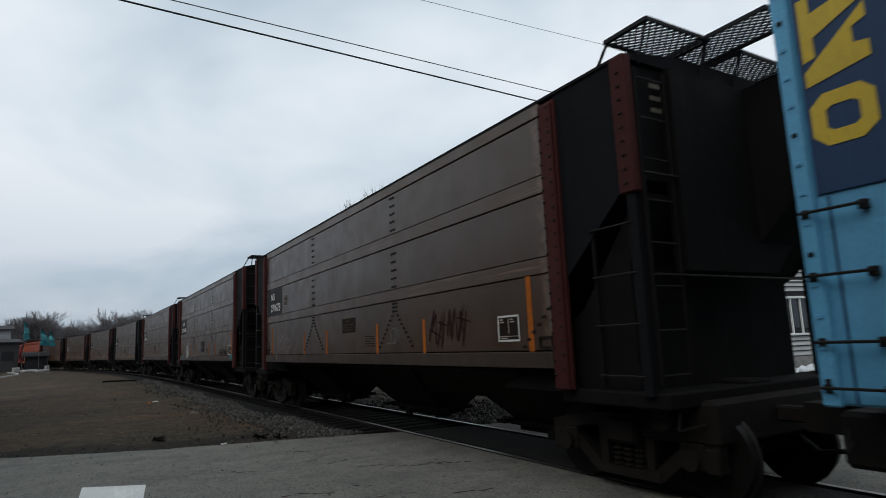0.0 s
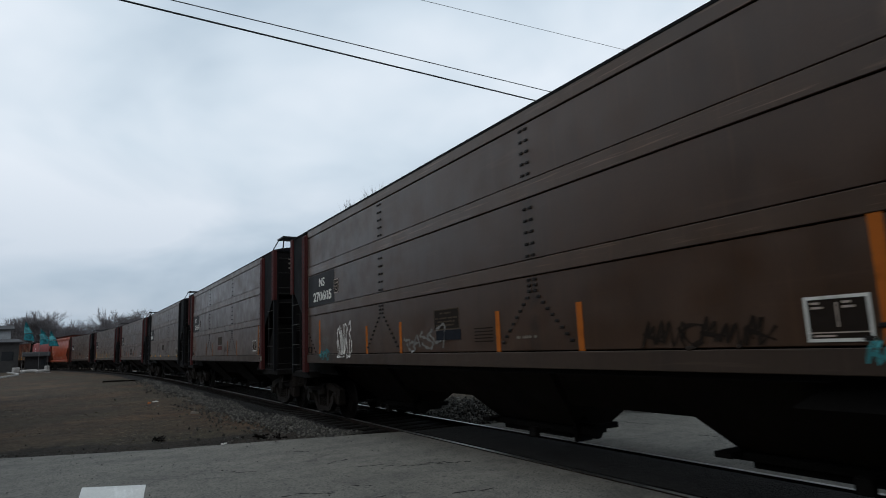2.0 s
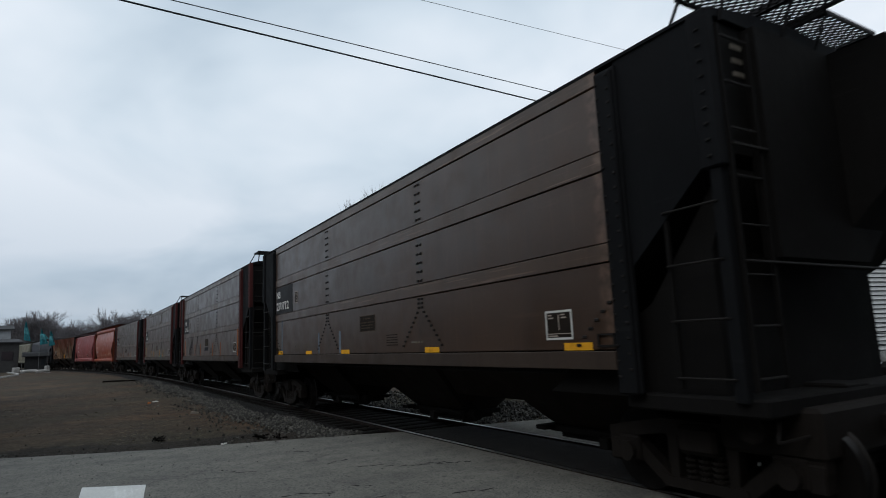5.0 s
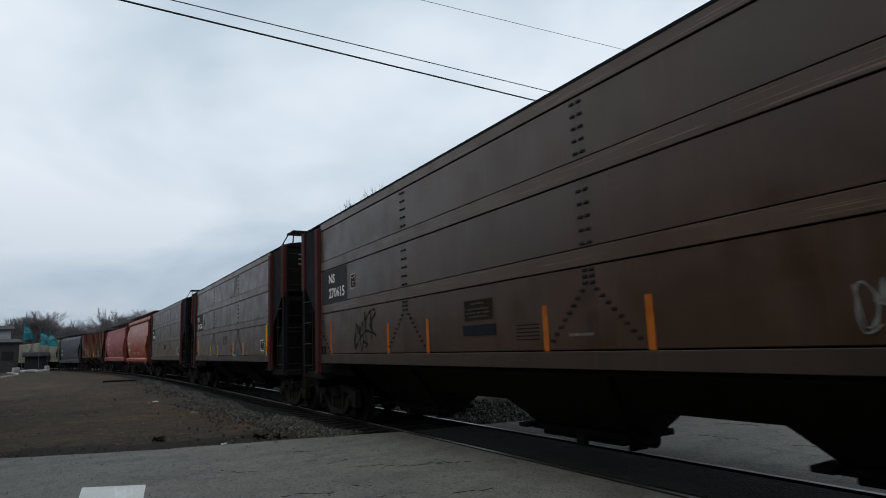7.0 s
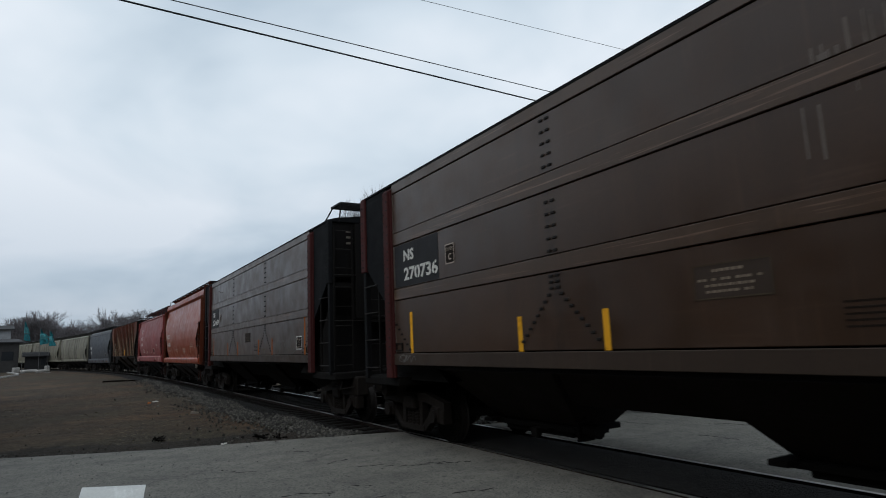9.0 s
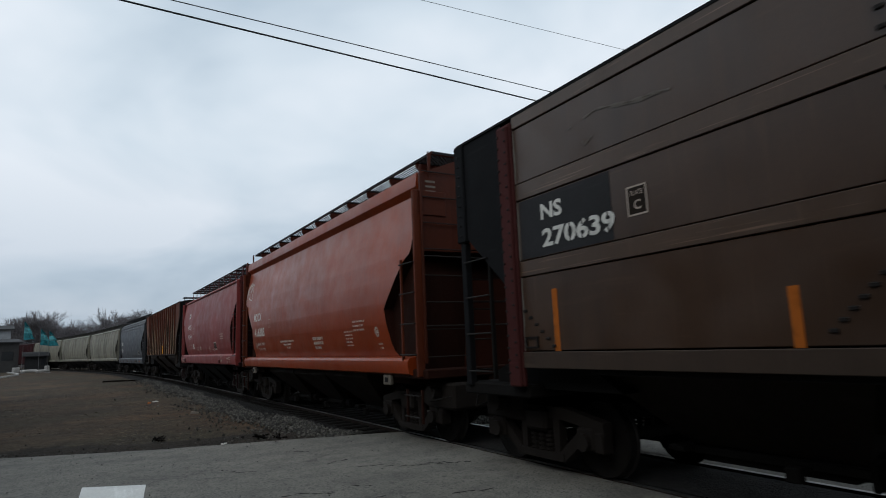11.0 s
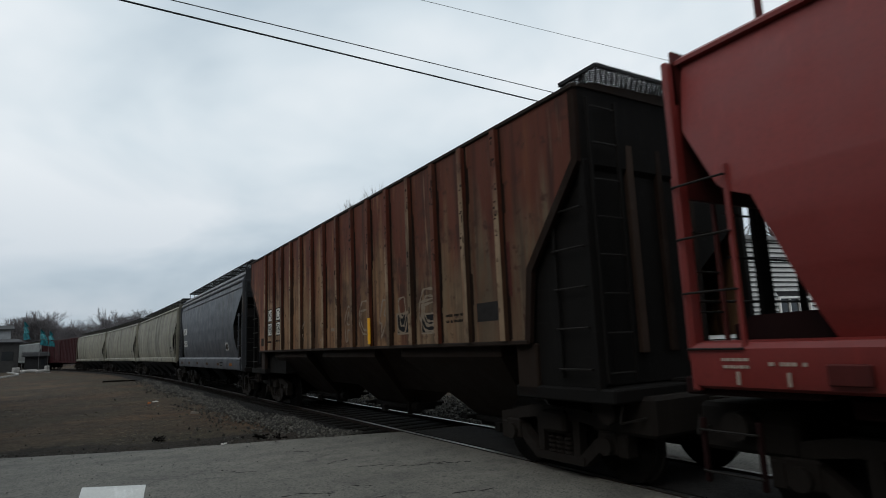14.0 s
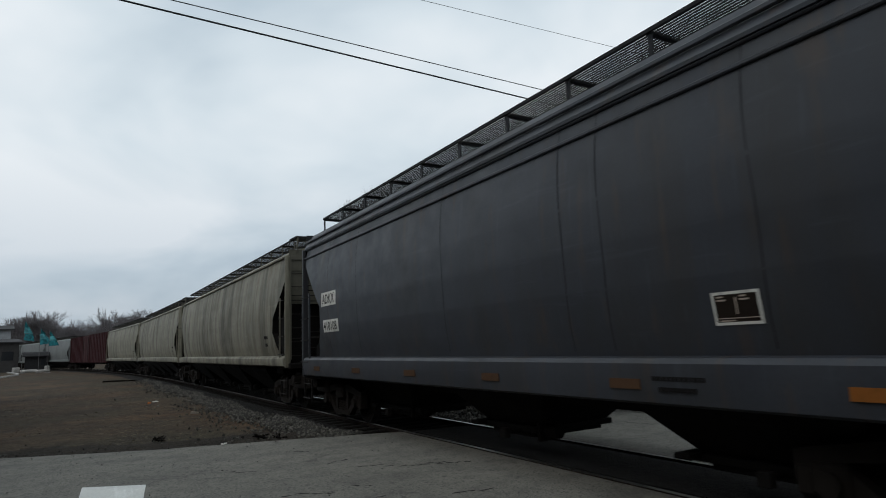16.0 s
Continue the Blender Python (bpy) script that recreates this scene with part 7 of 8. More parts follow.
def red_car():
    prof = [(1.38, 1.60), (1.47, 1.85), (1.53, 2.2), (1.56, 2.6), (1.555, 3.0), (1.52, 3.4), (1.47, 3.8), (1.42, 4.1), (1.37, 4.32)]
    ends = [(1.60, 5.18), (1.75, 5.12), (1.9, 5.20), (2.75, 5.44), (2.95, 5.68), (3.5, 6.05), (3.65, 6.30), (4.32, 6.34)]
    back = [(1.60, 5.24), (1.82, 5.32), (2.48, 5.56), (2.84, 5.70), (2.93, 5.92), (3.01, 6.01), (3.62, 6.34), (4.32, 6.36)]
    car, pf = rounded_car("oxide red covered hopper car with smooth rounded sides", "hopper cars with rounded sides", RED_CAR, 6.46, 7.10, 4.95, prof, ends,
                          (1.21, 1.61, 1.59, 6.42), (4.32, 4.46, 1.30, 6.40), 4.62, RED_DEEP_SHADE, RED_TRIM_SHADE, ((-2.19, 0.15, 2.49), 1.12, 0.5), NEAR_BLACK, (4.93, 0.16, 1.20, 5.65, 1.13), ends_back=back)
    rng = random.Random(22)
    letters("initials_mark", "MOCX", -4.50, 2.87, 0.25, pf, WHITE_MARK, car, 0.88, bold=0.014)
    letters("car_number", "412249", -4.46, 2.40, 0.24, pf, WHITE_MARK, car, 1.02, bold=0.014)
    letters("load_limit", "LD LMT   226500", -4.40, 2.06, 0.085, pf, PRINT, car, 0.92)
    letters("light_weight", "LT WT   59500", -4.36, 1.90, 0.085, pf, PRINT, car, 0.92)
    letters("plate_letter", "C", -2.99, 2.67, 0.11, pf, PRINT, car, bold=0.015)
    letters("plate_word", "PLATE", -3.03, 2.84, 0.05, pf, PRINT, car, 0.19)
    part("plate_box", ring(-3.09, -2.78, 2.60, 2.95, pf, 0.02), PRINT, car)
    g = Geo()
    plate(g, -4.52, -4.14, 3.46, 3.70, pf, 0.004, 0, 0.02)
    plate(g, -4.44, -4.22, 3.54, 3.62, pf, 0.008, 1)
    part("owner_plate", g, [WHITE_MARK, BLACK_MARK], car, "small white plate with a dark bar")
    g = Geo()
    plate(g, -3.24, -2.92, 1.90, 2.14, pf, 0.004, 0)
    bars(g, -3.21, -2.95, 1.93, 2.11, 2, pf, rng, 1)
    part("notice_plate", g, [WHITE_MARK, BLACK_MARK], car, "small white notice plate")
    g = Geo()
    bars(g, -2.30, -1.75, 1.78, 1.98, 3, pf, rng)
    bars(g, 0.85, 1.15, 1.72, 1.98, 4, pf, rng)
    bars(g, 1.55, 1.9, 1.74, 1.86, 2, pf, rng)
    bars(g, 3.38, 4.02, 2.2, 2.47, 3, pf, rng)
    part("stencil", g, PRINT, car, kind="stuff")
    capacity_box(car, 2.02, 2.50, 1.80, 2.13, pf)
    sd = lambda z: -1.597
    g = Geo()
    bars(g, 4.99, 5.26, 1.40, 1.50, 1, sd, rng)
    bars(g, 5.32, 5.60, 1.38, 1.52, 2, sd, rng)
    bars(g, -6.12, -5.85, 1.38, 1.50, 2, sd, rng)
    bars(g, -5.70, -5.40, 1.40, 1.47, 1, sd, rng)
    bars(g, 3.92, 4.10, 1.35, 1.52, 3, sd, rng)
    for x in (5.12, 5.46, -5.98, -5.55):
        plate(g, x - 0.012, x + 0.012, 1.26, 1.37, sd, 0.005)
    part("stencil", g, PRINT, car, kind="stuff")
    part("card_frame", ring(3.89, 4.13, 1.33, 1.54, sd, 0.015), PRINT, car)
    g = Geo()
    plate(g, -1.40, -1.13, 1.83, 2.00, pf, 0.004)
    part("notice_plate", g, PRINT, car, "small pale notice plate")
    g = Geo()
    g.box(3.55, 3.79, -1.63, -1.58, 1.27, 1.39, 0.01)
    part("small_box", g, RED_TRIM_SHADE, car)
    g = Geo()
    g.box(-5.25, -4.95, -1.63, -1.58, 1.28, 1.44, 0.01)
    part("small_box", g, RED_TRIM_SHADE, car)
    return car


def grey_car():
    prof = [(1.42, 1.42), (1.50, 1.8), (1.555, 2.2), (1.58, 2.7), (1.575, 3.2), (1.545, 3.6), (1.50, 4.0), (1.46, 4.22)]
    ends = [(1.42, 6.45), (1.6, 6.28), (2.2, 5.98), (2.67, 5.95), (3.3, 6.60), (3.8, 7.14), (4.22, 7.2)]
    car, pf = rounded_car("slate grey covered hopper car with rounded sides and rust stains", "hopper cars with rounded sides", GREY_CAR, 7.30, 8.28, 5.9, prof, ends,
                          (1.03, 1.48, 1.60, 7.12), (4.22, 4.62, 1.30, 7.22), 4.78, NEAR_BLACK, GREY_SEAM_SHADE, ((-3.69, 0.22, 4.13), 1.62, 0.61, (1.44, 1.34, 0.63)), NEAR_BLACK, (4.97, 0.16, 1.22, 6.6, 1.3), ribs=((3.98, 0.05), (4.20, 0.07), (4.40, 0.06)), hop_bot=0.44, low_mat=NEAR_BLACK, end_drop=0.62, flare=((0.7, 1.65), (0.8, 2.1), (1.07, 2.63), (1.45, 3.2)))
    rng = random.Random(23)
    g = Geo()
    plate(g, -5.80, -4.86, 2.66, 2.98, pf, 0.004, 0)
    plate(g, -5.74, -4.78, 2.06, 2.34, pf, 0.004, 0)
    part("number_plate", g, WHITE_MARK, car, "white panel behind the car's marks")
    f = lambda z: pf(z) - 0.005
    letters("initials_mark", "ADKX", -5.72, 2.71, 0.22, f, BLACK_MARK, car, 0.78, bold=0.01)
    letters("car_number", "410108", -5.68, 2.10, 0.20, f, BLACK_MARK, car, 0.82, bold=0.01)
    capacity_box(car, 4.43, 4.88, 1.76, 2.05, pf)
    sd = lambda z: -1.607
    for x in (-6.1, -3.7, -1.34, 1.03, 3.40, 5.70):
        g = Geo()
        plate(g, x - 0.20, x + 0.20, 1.18, 1.28, sd, 0.005)
        part("reflector_strip", g, DIM_ORANGE if x > 5 else FAINT_ORANGE, car, "dirty orange reflector strip")
    g = Geo()
    bars(g, 3.75, 4.35, 1.14, 1.34, 2, sd, rng)
    part("stencil", g, BLACK_MARK, car, kind="stuff")
    for x in (-5.39, -3.68, -0.2, 2.58, 3.2, 4.95):
        g = Geo()
        pts = [(x + 0.02 * math.sin(z * 3), pf(z) - 0.004, z) for z in np.linspace(1.55, 4.2, 10)]
        for (ax, ay, az), (bx, by, bz) in zip(pts, pts[1:]):
            g.add([(ax - 0.007, ay, az), (ax + 0.007, ay, az), (bx + 0.007, by, bz), (bx - 0.007, by, bz)], [(0, 1, 2, 3)])
        part("weld_seam", g, GREY_SEAM_SHADE, car)
    return car


def cream_car(half, coupled, mat, label, group):
    prof = [(1.40, 1.46), (1.50, 1.8), (1.555, 2.2), (1.58, 2.7), (1.565, 3.2), (1.52, 3.7), (1.46, 4.1), (1.42, 4.32)]
    ends = [(1.46, half - 0.75), (1.6, half - 0.95), (2.2, half - 1.35), (2.6, half - 1.25), (3.3, half - 0.45), (3.6, half - 0.2), (4.32, half - 0.12)]
    car, pf = rounded_car(label, group, mat, half, coupled, half - 1.6, prof, ends, (1.22, 1.50, 1.59, half - 0.1), (4.32, 4.50, 1.30, half - 0.1), 4.64, NEAR_BLACK, CREAM_TRIM_SHADE,
                          ((-half * 0.54, -half * 0.18, half * 0.18, half * 0.54), half * 0.175, 0.55), NEAR_BLACK, (4.92, 0.2, 1.15, half - 0.6, 1.25))
    rng = random.Random(int(half * 100))
    g = Geo()
    bars(g, half - 2.3, half - 1.9, 1.75, 2.2, 2, pf, rng)
    part("stencil", g, BLACK_MARK, car, kind="stuff")
    return car


# ---------------------------------------------------------------- ribbed, boxed and blue cars
def rust_car():
    car = tagged(new("hopper_car"), "rusty tan covered hopper car with vertical side ribs", "freight car")
    g = Geo()
    poly = [(-6.62, 1.66), (6.62, 1.66), (6.80, 2.55), (7.75, 3.72), (7.78, 4.64), (-7.98, 4.64), (-7.96, 3.81), (-6.87, 2.67)]
    n = len(poly)
    g.prism(poly, -1.52, 1.52)
    part("shell", g, NEAR_BLACK, car, "near-black body with sloping ends")
    edges = [-7.0] + [-5.89 + 0.867 * i for i in range(15)] + [6.9]
    lim = lambda z: float(np.interp(z, [1.66, 2.55, 3.72, 4.64], [6.70, 6.82, 7.78, 7.80]))
    lim_back = lambda z: float(np.interp(z, [1.66, 2.67, 3.81, 4.64], [6.78, 6.88, 7.99, 8.0]))
    xs = [-8.0] + edges[1:-1] + [7.8]
    for a, b in zip(xs, xs[1:]):
        g = Geo()
        zz = [1.68, 2.55, 2.67, 3.72, 3.81, 4.60]
        v = []
        for z in zz:
            L, M = lim(z), lim_back(z)
            v += [(max(a + 0.004, -M), -1.56, z), (min(b - 0.004, L), -1.56, z), (min(b - 0.004, L), -1.50, z), (max(a + 0.004, -M), -1.50, z)]
        g.add(v, [(4 * k + i, 4 * k + (i + 1) % 4, 4 * k + 4 + (i + 1) % 4, 4 * k + 4 + i) for k in range(5) for i in range(4)] + [(3, 2, 1, 0), (20, 21, 22, 23)])
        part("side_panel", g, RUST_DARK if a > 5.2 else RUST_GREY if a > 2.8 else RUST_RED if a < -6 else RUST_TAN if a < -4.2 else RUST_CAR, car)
    wear = random.Random(47)
    for x in edges[1:-1]:
        g = Geo()
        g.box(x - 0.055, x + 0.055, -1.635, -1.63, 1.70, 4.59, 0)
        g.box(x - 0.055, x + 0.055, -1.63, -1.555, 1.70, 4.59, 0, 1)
        # Dark strips both sides of the rib: its shadow line, painted on.
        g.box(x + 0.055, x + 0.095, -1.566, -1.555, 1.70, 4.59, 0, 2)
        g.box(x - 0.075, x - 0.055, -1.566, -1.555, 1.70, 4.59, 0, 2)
        rib = part("rib", g, [RUST_RIB, RIB_FLANK_SHADE, RUST_SHADE], car)
        g = Geo()
        for i in range(5):
            w, z1, up = wear.uniform(0.02, 0.06), wear.uniform(2.1, 4.5), wear.uniform(0.25, 0.9)
            plate(g, x + 0.09, x + 0.09 + w, max(1.72, z1 - up), z1, lambda z: -1.56, 0.003)
        for i in range(12):
            z1, a = wear.triangular(2.1, 4.55, 4.4), wear.uniform(-0.05, 0.035)
            plate(g, x + a, min(x + 0.052, x + a + wear.uniform(0.012, 0.06)), z1 - wear.choice((0.012, 0.02, 0.03, 0.05, 0.11)), z1, lambda z: -1.635, 0.003)
        part("rust_run", g, RUST_SHADE, rib, "dark uneven runs along the rib", kind="stuff")
    g = Geo()
    g.box(-8.02, 7.82, -1.59, -1.50, 4.60, 4.66, 0.012)
    part("top_rail", g, HOPPER_RUST, car)
    g = Geo()
    g.box(-6.70, 6.70, -1.59, -1.50, 1.64, 1.70, 0.012)
    part("bottom_rail", g, HOPPER_RUST, car)
    for k in (-1, 1):
        g = Geo()
        pts = [(6.72, 1.66), (6.84, 2.55), (7.78, 3.72), (7.80, 4.62), (7.70, 4.62), (7.68, 3.76), (6.74, 2.6), (6.62, 1.66)]
        if k < 0:
            pts = [(-6.80, 1.66), (-6.90, 2.67), (-7.99, 3.81), (-8.0, 4.62), (-7.90, 4.62), (-7.89, 3.85), (-6.80, 2.72), (-6.70, 1.66)]
        g.prism(pts, -1.566, -1.50)
        part("edge_post", g, RUST_SHADE, car)
        g = Geo()
        if k > 0:
            g.prism([(6.55, 1.14), (7.74, 1.14), (7.74, 3.74), (6.78, 2.56), (6.6, 1.68)], -1.44, -1.41)
        else:
            g.prism([(-6.6, 2.5), (-6.78, 2.62), (-7.70, 3.74), (-7.70, 4.1), (-6.6, 4.1)], -1.44, -1.41)
        part("end_plate", g, NEAR_BLACK, car, "dark rusty plate under the sloping end")
        if k < 0:
            g = Geo()
            g.prism([(-4.6, 1.02), (-6.9, 1.02), (-6.9, 1.50), (-6.6, 1.69), (-4.6, 1.69)], -1.34, 1.34)
            part("slope_support", g, NEAR_BLACK, car, "near-black plates and gear under the sloping end")
        g = Geo()
        a, b = sorted((k * 7.66, k * 7.70))
        if k > 0:
            g.prism_x([(-1.46, 1.16), (0.6, 1.16), (0.6, 2.54), (1.25, 3.05), (1.46, 3.3), (1.46, 4.62), (-1.46, 4.62)], a, b)
        else:
            g.box(a, b, -1.46, 1.46, 3.5, 4.62, 0.01)
        part("end_sheet", g, NEAR_BLACK, car, "dark rust-stained end sheet")
        g = Geo()
        a, b = sorted((k * 6.3, k * 8.0))
        g.box(a, b, -1.5, 1.5, 0.98, 1.14, 0.02)
        part("end_sill", g, NEAR_BLACK, car)
        g = Geo()
        a, b = sorted((k * 6.35, k * 6.75))
        g.box(a, b, -1.50, -1.38, 1.0, 1.66, 0.02)
        part("step_board", g, HOPPER_RUST, car)
        for y in (-1.45, 1.45):
            g = Geo()
            a, b = sorted((k * 7.72, k * 7.80))
            g.box(a, b, y - 0.05, y + 0.05, 1.1, 3.75, 0.01)
            part("corner_stile", g, NEAR_BLACK, car)
        a, b = sorted((k * 7.2, k * 7.72))
        ladder(car, a, b, -1.48, 1.35, 3.2, 5, NEAR_BLACK)
        end_ladder(car, k * 7.84, -1.4, -0.95, 1.3, 4.4, 8, NEAR_BLACK)
        for y, wide, mat in ((-0.66, 0.06, END_POST), (-0.13, 0.05, RUST_SHADE), (0.45, 0.05, RUST_SHADE)):
            g = Geo()
            a, b = sorted((k * 7.69, k * 7.76))
            g.box(a, b, y - wide, y + wide, 1.5 if k > 0 else 3.5, 4.45, 0.01)
            part("end_post", g, mat, car)
        if k < 0:
            continue
        a, b = sorted((k * 7.35, k * 7.98))
        part("roof_walk", grating(a, b, -1.35, 1.35, 4.86, 0.06, True), GRATE, car, "open steel grating", kind="stuff")
        g = Geo()
        for y in (-1.3, 0, 1.3):
            g.path([(k * 7.7, y, 4.64), (k * 7.7, y, 4.86)], 0.02, 5)
        part("walk_bracket", g, GRATE, car)
    g = Geo()
    g.prism_x([(-1.55, 4.64), (-1.2, 4.73), (0, 4.78), (1.2, 4.73), (1.55, 4.64)], -8.0, 7.8)
    part("roof", g, HOPPER_RUST, car)
    g = Geo()
    g.box(-7.7, 7.7, 1.50, 1.62, 1.66, 4.62, 0.02)
    part("side_panel", g, RUST_CAR, car)
    hoppers(car, (-3.86, 0.29, 4.44), 1.50, 0.76, 1.70, 1.49, 0.43, HOPPER_RUST, 1.45, 0.32)
    brake_wheel(car, -7.98, 0.6, 2.4, GRATE)
    under(car, 7.95, 6.55, 8.30, NEAR_BLACK)
    rng = random.Random(31)
    s = lambda z: -1.56
    def mark(txt, x0, x1, z0, z1):
        g = Geo()
        g.box(x0 - 0.03, x1 + 0.03, -1.564, -1.555, z0 - 0.03, z1 + 0.03)
        back = part("mark_panel", g, BLACK_MARK, car, "white panel edged in black")
        g = Geo()
        g.box(x0, x1, -1.567, -1.560, z0, z1)
        part("white_field", g, WHITE_MARK, back)
        letters("car_mark", txt, x0 + 0.05, z0 + 0.035, z1 - z0 - 0.07, lambda z: -1.568, BLACK_MARK, back, x1 - x0 - 0.10)
    mark("MO", -5.68, -5.12, 2.56, 2.88)
    mark("CX", -4.80, -4.26, 2.56, 2.88)
    mark("980", -5.68, -5.12, 2.14, 2.48)
    mark("086", -4.80, -4.26, 2.14, 2.48)
    g = Geo()
    plate(g, 1.90, 2.00, 1.74, 2.24, lambda z: -1.636, 0.006)
    part("reflector_strip", g, YELLOW_MARK, car, "bright yellow reflector strip")
    g = Geo()
    bars(g, -5.74, -5.2, 1.88, 2.0, 1, s, rng)
    bars(g, -4.86, -4.35, 1.9, 2.02, 1, s, rng)
    bars(g, 4.72, 5.25, 1.98, 2.16, 2, s, rng)
    part("stencil", g, BROWN_PANEL, car, kind="stuff")
    g = Geo()
    skin = lambda z: -1.567
    for shape, x0, x1, z0, z1 in (("kay", -2.55, -2.15, 1.87, 2.40), ("ess", -1.05, -0.72, 1.86, 2.38), ("gable", 0.55, 1.08, 1.82, 2.56), ("hexagon", 1.33, 1.90, 1.93, 2.60),
                                  ("bolt", 2.30, 2.68, 1.80, 2.54), ("cups", 3.04, 3.54, 1.86, 2.54), ("hexagon", 3.88, 4.46, 1.90, 2.60), ("hexagon", 4.00, 4.40, 2.00, 2.48)):
        scrawl(g, shape, x0, x1, z0, z1, skin, 0.05)
    bars(g, -0.32, 0.26, 2.02, 2.18, 1, s, rng)
    part("graffiti", g, CHALK, car, "pale sprayed scrawl", kind="stuff")
    for x0, x1, z0, z1 in ((3.04, 3.50, 1.88, 2.26), (3.93, 4.42, 1.86, 2.20)):
        g = Geo()
        plate(g, x0, x1, z0, z1, s, 0.003)
        pan = part("dark_panel", g, DARK_SPRAY, car, "black panel with a pale sprayed outline")
        part("panel_frame", ring(x0, x1, z0, z1, s, 0.03), CHALK, pan)
    g = Geo()
    plate(g, -6.54, -6.25, 1.83, 2.07, s, 0.004)
    part("small_plate", g, BROWN_PANEL, car, "small dark plate")
    g = Geo()
    plate(g, 6.24, 6.42, 2.28, 3.0, s, 0.003)
    part("faded_patch", g, RED_PATCH, car, "dull red worn patch")
    g = Geo()
    plate(g, 5.58, 6.22, 1.98, 2.24, s, 0.003)
    part("overpainted_patch", g, GREY_PATCH, car, "dark grey overpainted patch")
    return car


def box_car(half, coupled, mat, label, h=4.62):
    car = tagged(new("box_car"), label, "freight car")
    g = Geo()
    g.box(-half, half, -1.52, 1.52, 1.05, h - 0.1, 0.03)
    part("body", g, mat, car)
    g = Geo()
    g.prism_x([(-1.56, h - 0.12), (-1.0, h), (0, h + 0.05), (1.0, h), (1.56, h - 0.12)], -half, half)
    part("roof", g, mat, car)
    n = int(half * 2 / 0.95)
    for i in range(n + 1):
        x = -half + 2 * half * i / n
        if abs(x) < 2.2:
            continue
        g = Geo()
        g.box(x - 0.05, x + 0.05, -1.58, -1.50, 1.05, h - 0.12, 0.015)
        part("side_post", g, mat, car)
    for k in (-1, 1):
        g = Geo()
        g.box(min(0.05 * k, 2.1 * k), max(0.05 * k, 2.1 * k), -1.60, -1.50, 1.15, h - 0.25, 0.02)
        d = part("door", g, mat, car)
        g = Geo()
        g.tube((k * 1.7, -1.64, 1.3), (k * 1.7, -1.64, h - 0.4), 0.025, 6)
        part("lock_rod", g, RUNG, d)
        ladder(car, *sorted((k * (half - 0.6), k * (half - 0.05))), -1.56, 1.3, h - 0.5, 7, mat)
    under(car, half, half - 2.2, coupled, NEAR_BLACK)
    return car


def blue_car():
    car = tagged(new("box_car"), "sky blue freight car with a dark blue panel", "freight car")
    half = 7.90
    g = Geo()
    g.box(-half, half, -1.57, 1.57, 1.14, 4.60, 0.02)
    part("body", g, BLUE_CAR, car)
    g = Geo()
    g.prism_x([(-1.58, 4.6), (-1.0, 4.72), (0, 4.76), (1.0, 4.72), (1.58, 4.6)], -half, half)
    part("roof", g, BLUE_CAR, car)
    for k in (-1, 1):
        g = Geo()
        a, b = sorted((k * (half + 0.02), k * (half - 0.11)))
        g.box(a, b, -1.625, -1.55, 1.13, 4.62, 0.015)
        post = part("corner_post", g, BLUE_CAR, car)
        for i in range(14):
            b2 = Geo()
            b2.box((a + b) / 2 - 0.02, (a + b) / 2 + 0.02, -1.64, -1.62, 1.3 + 0.235 * i, 1.335 + 0.235 * i, 0.006)
            part("rivet", b2, BLUE_CAR if i % 4 else BOLT, post)
    s = lambda z: -1.572
    g = Geo()
    g.box(-half + 0.13, -1.0, -1.59, -1.56, 2.70, 4.55, 0.006)
    part("logo_panel", g, BLUE_DEEP, car, "dark blue panel")
    s2 = lambda z: -1.592
    def shape(poly, hole=None):
        g = Geo()
        if hole:
            n = len(poly)
            g.add([(x, -1.597, z) for x, z in poly + hole], [(i, (i + 1) % n, n + (i + 1) % n, n + i) for i in range(n)])
        else:
            g.add([(x, -1.597, z) for x, z in poly], [tuple(range(len(poly)))])
        part("logo_shape", g, YELLOW, car, "yellow block shape")
    x0 = -7.73
    octo = [(0.10, 3.05), (0.34, 3.05), (0.45, 3.14), (0.45, 3.38), (0.36, 3.46), (0.10, 3.46), (0.0, 3.37), (0.0, 3.14)]
    inn = [(0.15, 3.16), (0.30, 3.16), (0.34, 3.19), (0.34, 3.32), (0.30, 3.35), (0.15, 3.35), (0.11, 3.32), (0.11, 3.19)]
    shape([(x0 + a, b) for a, b in octo], [(x0 + a, b) for a, b in inn])
    shape([(x0 + a, b) for a, b in [(0.0, 3.54), (0.46, 3.62), (0.46, 3.74), (0.36, 3.76), (0.36, 3.88), (0.46, 3.92), (0.46, 4.04), (0.0, 3.66)]])
    shape([(x0 + a, b) for a, b in [(0.0, 3.74), (0.09, 3.76), (0.09, 3.92), (0.46, 4.08), (0.46, 4.20), (0.09, 4.12), (0.09, 4.26), (0.0, 4.26)]])
    shape([(x0 + a, b) for a, b in [(0.62, 3.2), (0.8, 3.1), (0.8, 4.3), (0.62, 4.2)]])
    for z in (2.57, 2.09, 1.60, 1.27):
        g = Geo()
        g.path([(-half + 0.02, -1.60, z), (-half + 0.02, -1.67, z), (-half + 0.44, -1.67, z), (-half + 0.44, -1.60, z)], 0.012, 6)
        for dx in (0.04, 0.44):
            g.box(-half + dx - 0.03, -half + dx + 0.03, -1.635, -1.57, z - 0.04, z + 0.03, 0.006)
        part("grab_iron", g, BOLT, car)
    g = Geo()
    for x in (-half + 0.2, -half + 1.1):
        g.box(x - 0.008, x + 0.008, -1.58, -1.565, 1.16, 2.68)
    part("panel_seam", g, BLUE_DEEP, car)
    under(car, half, 6.6, 8.72, NEAR_BLACK)
    return car


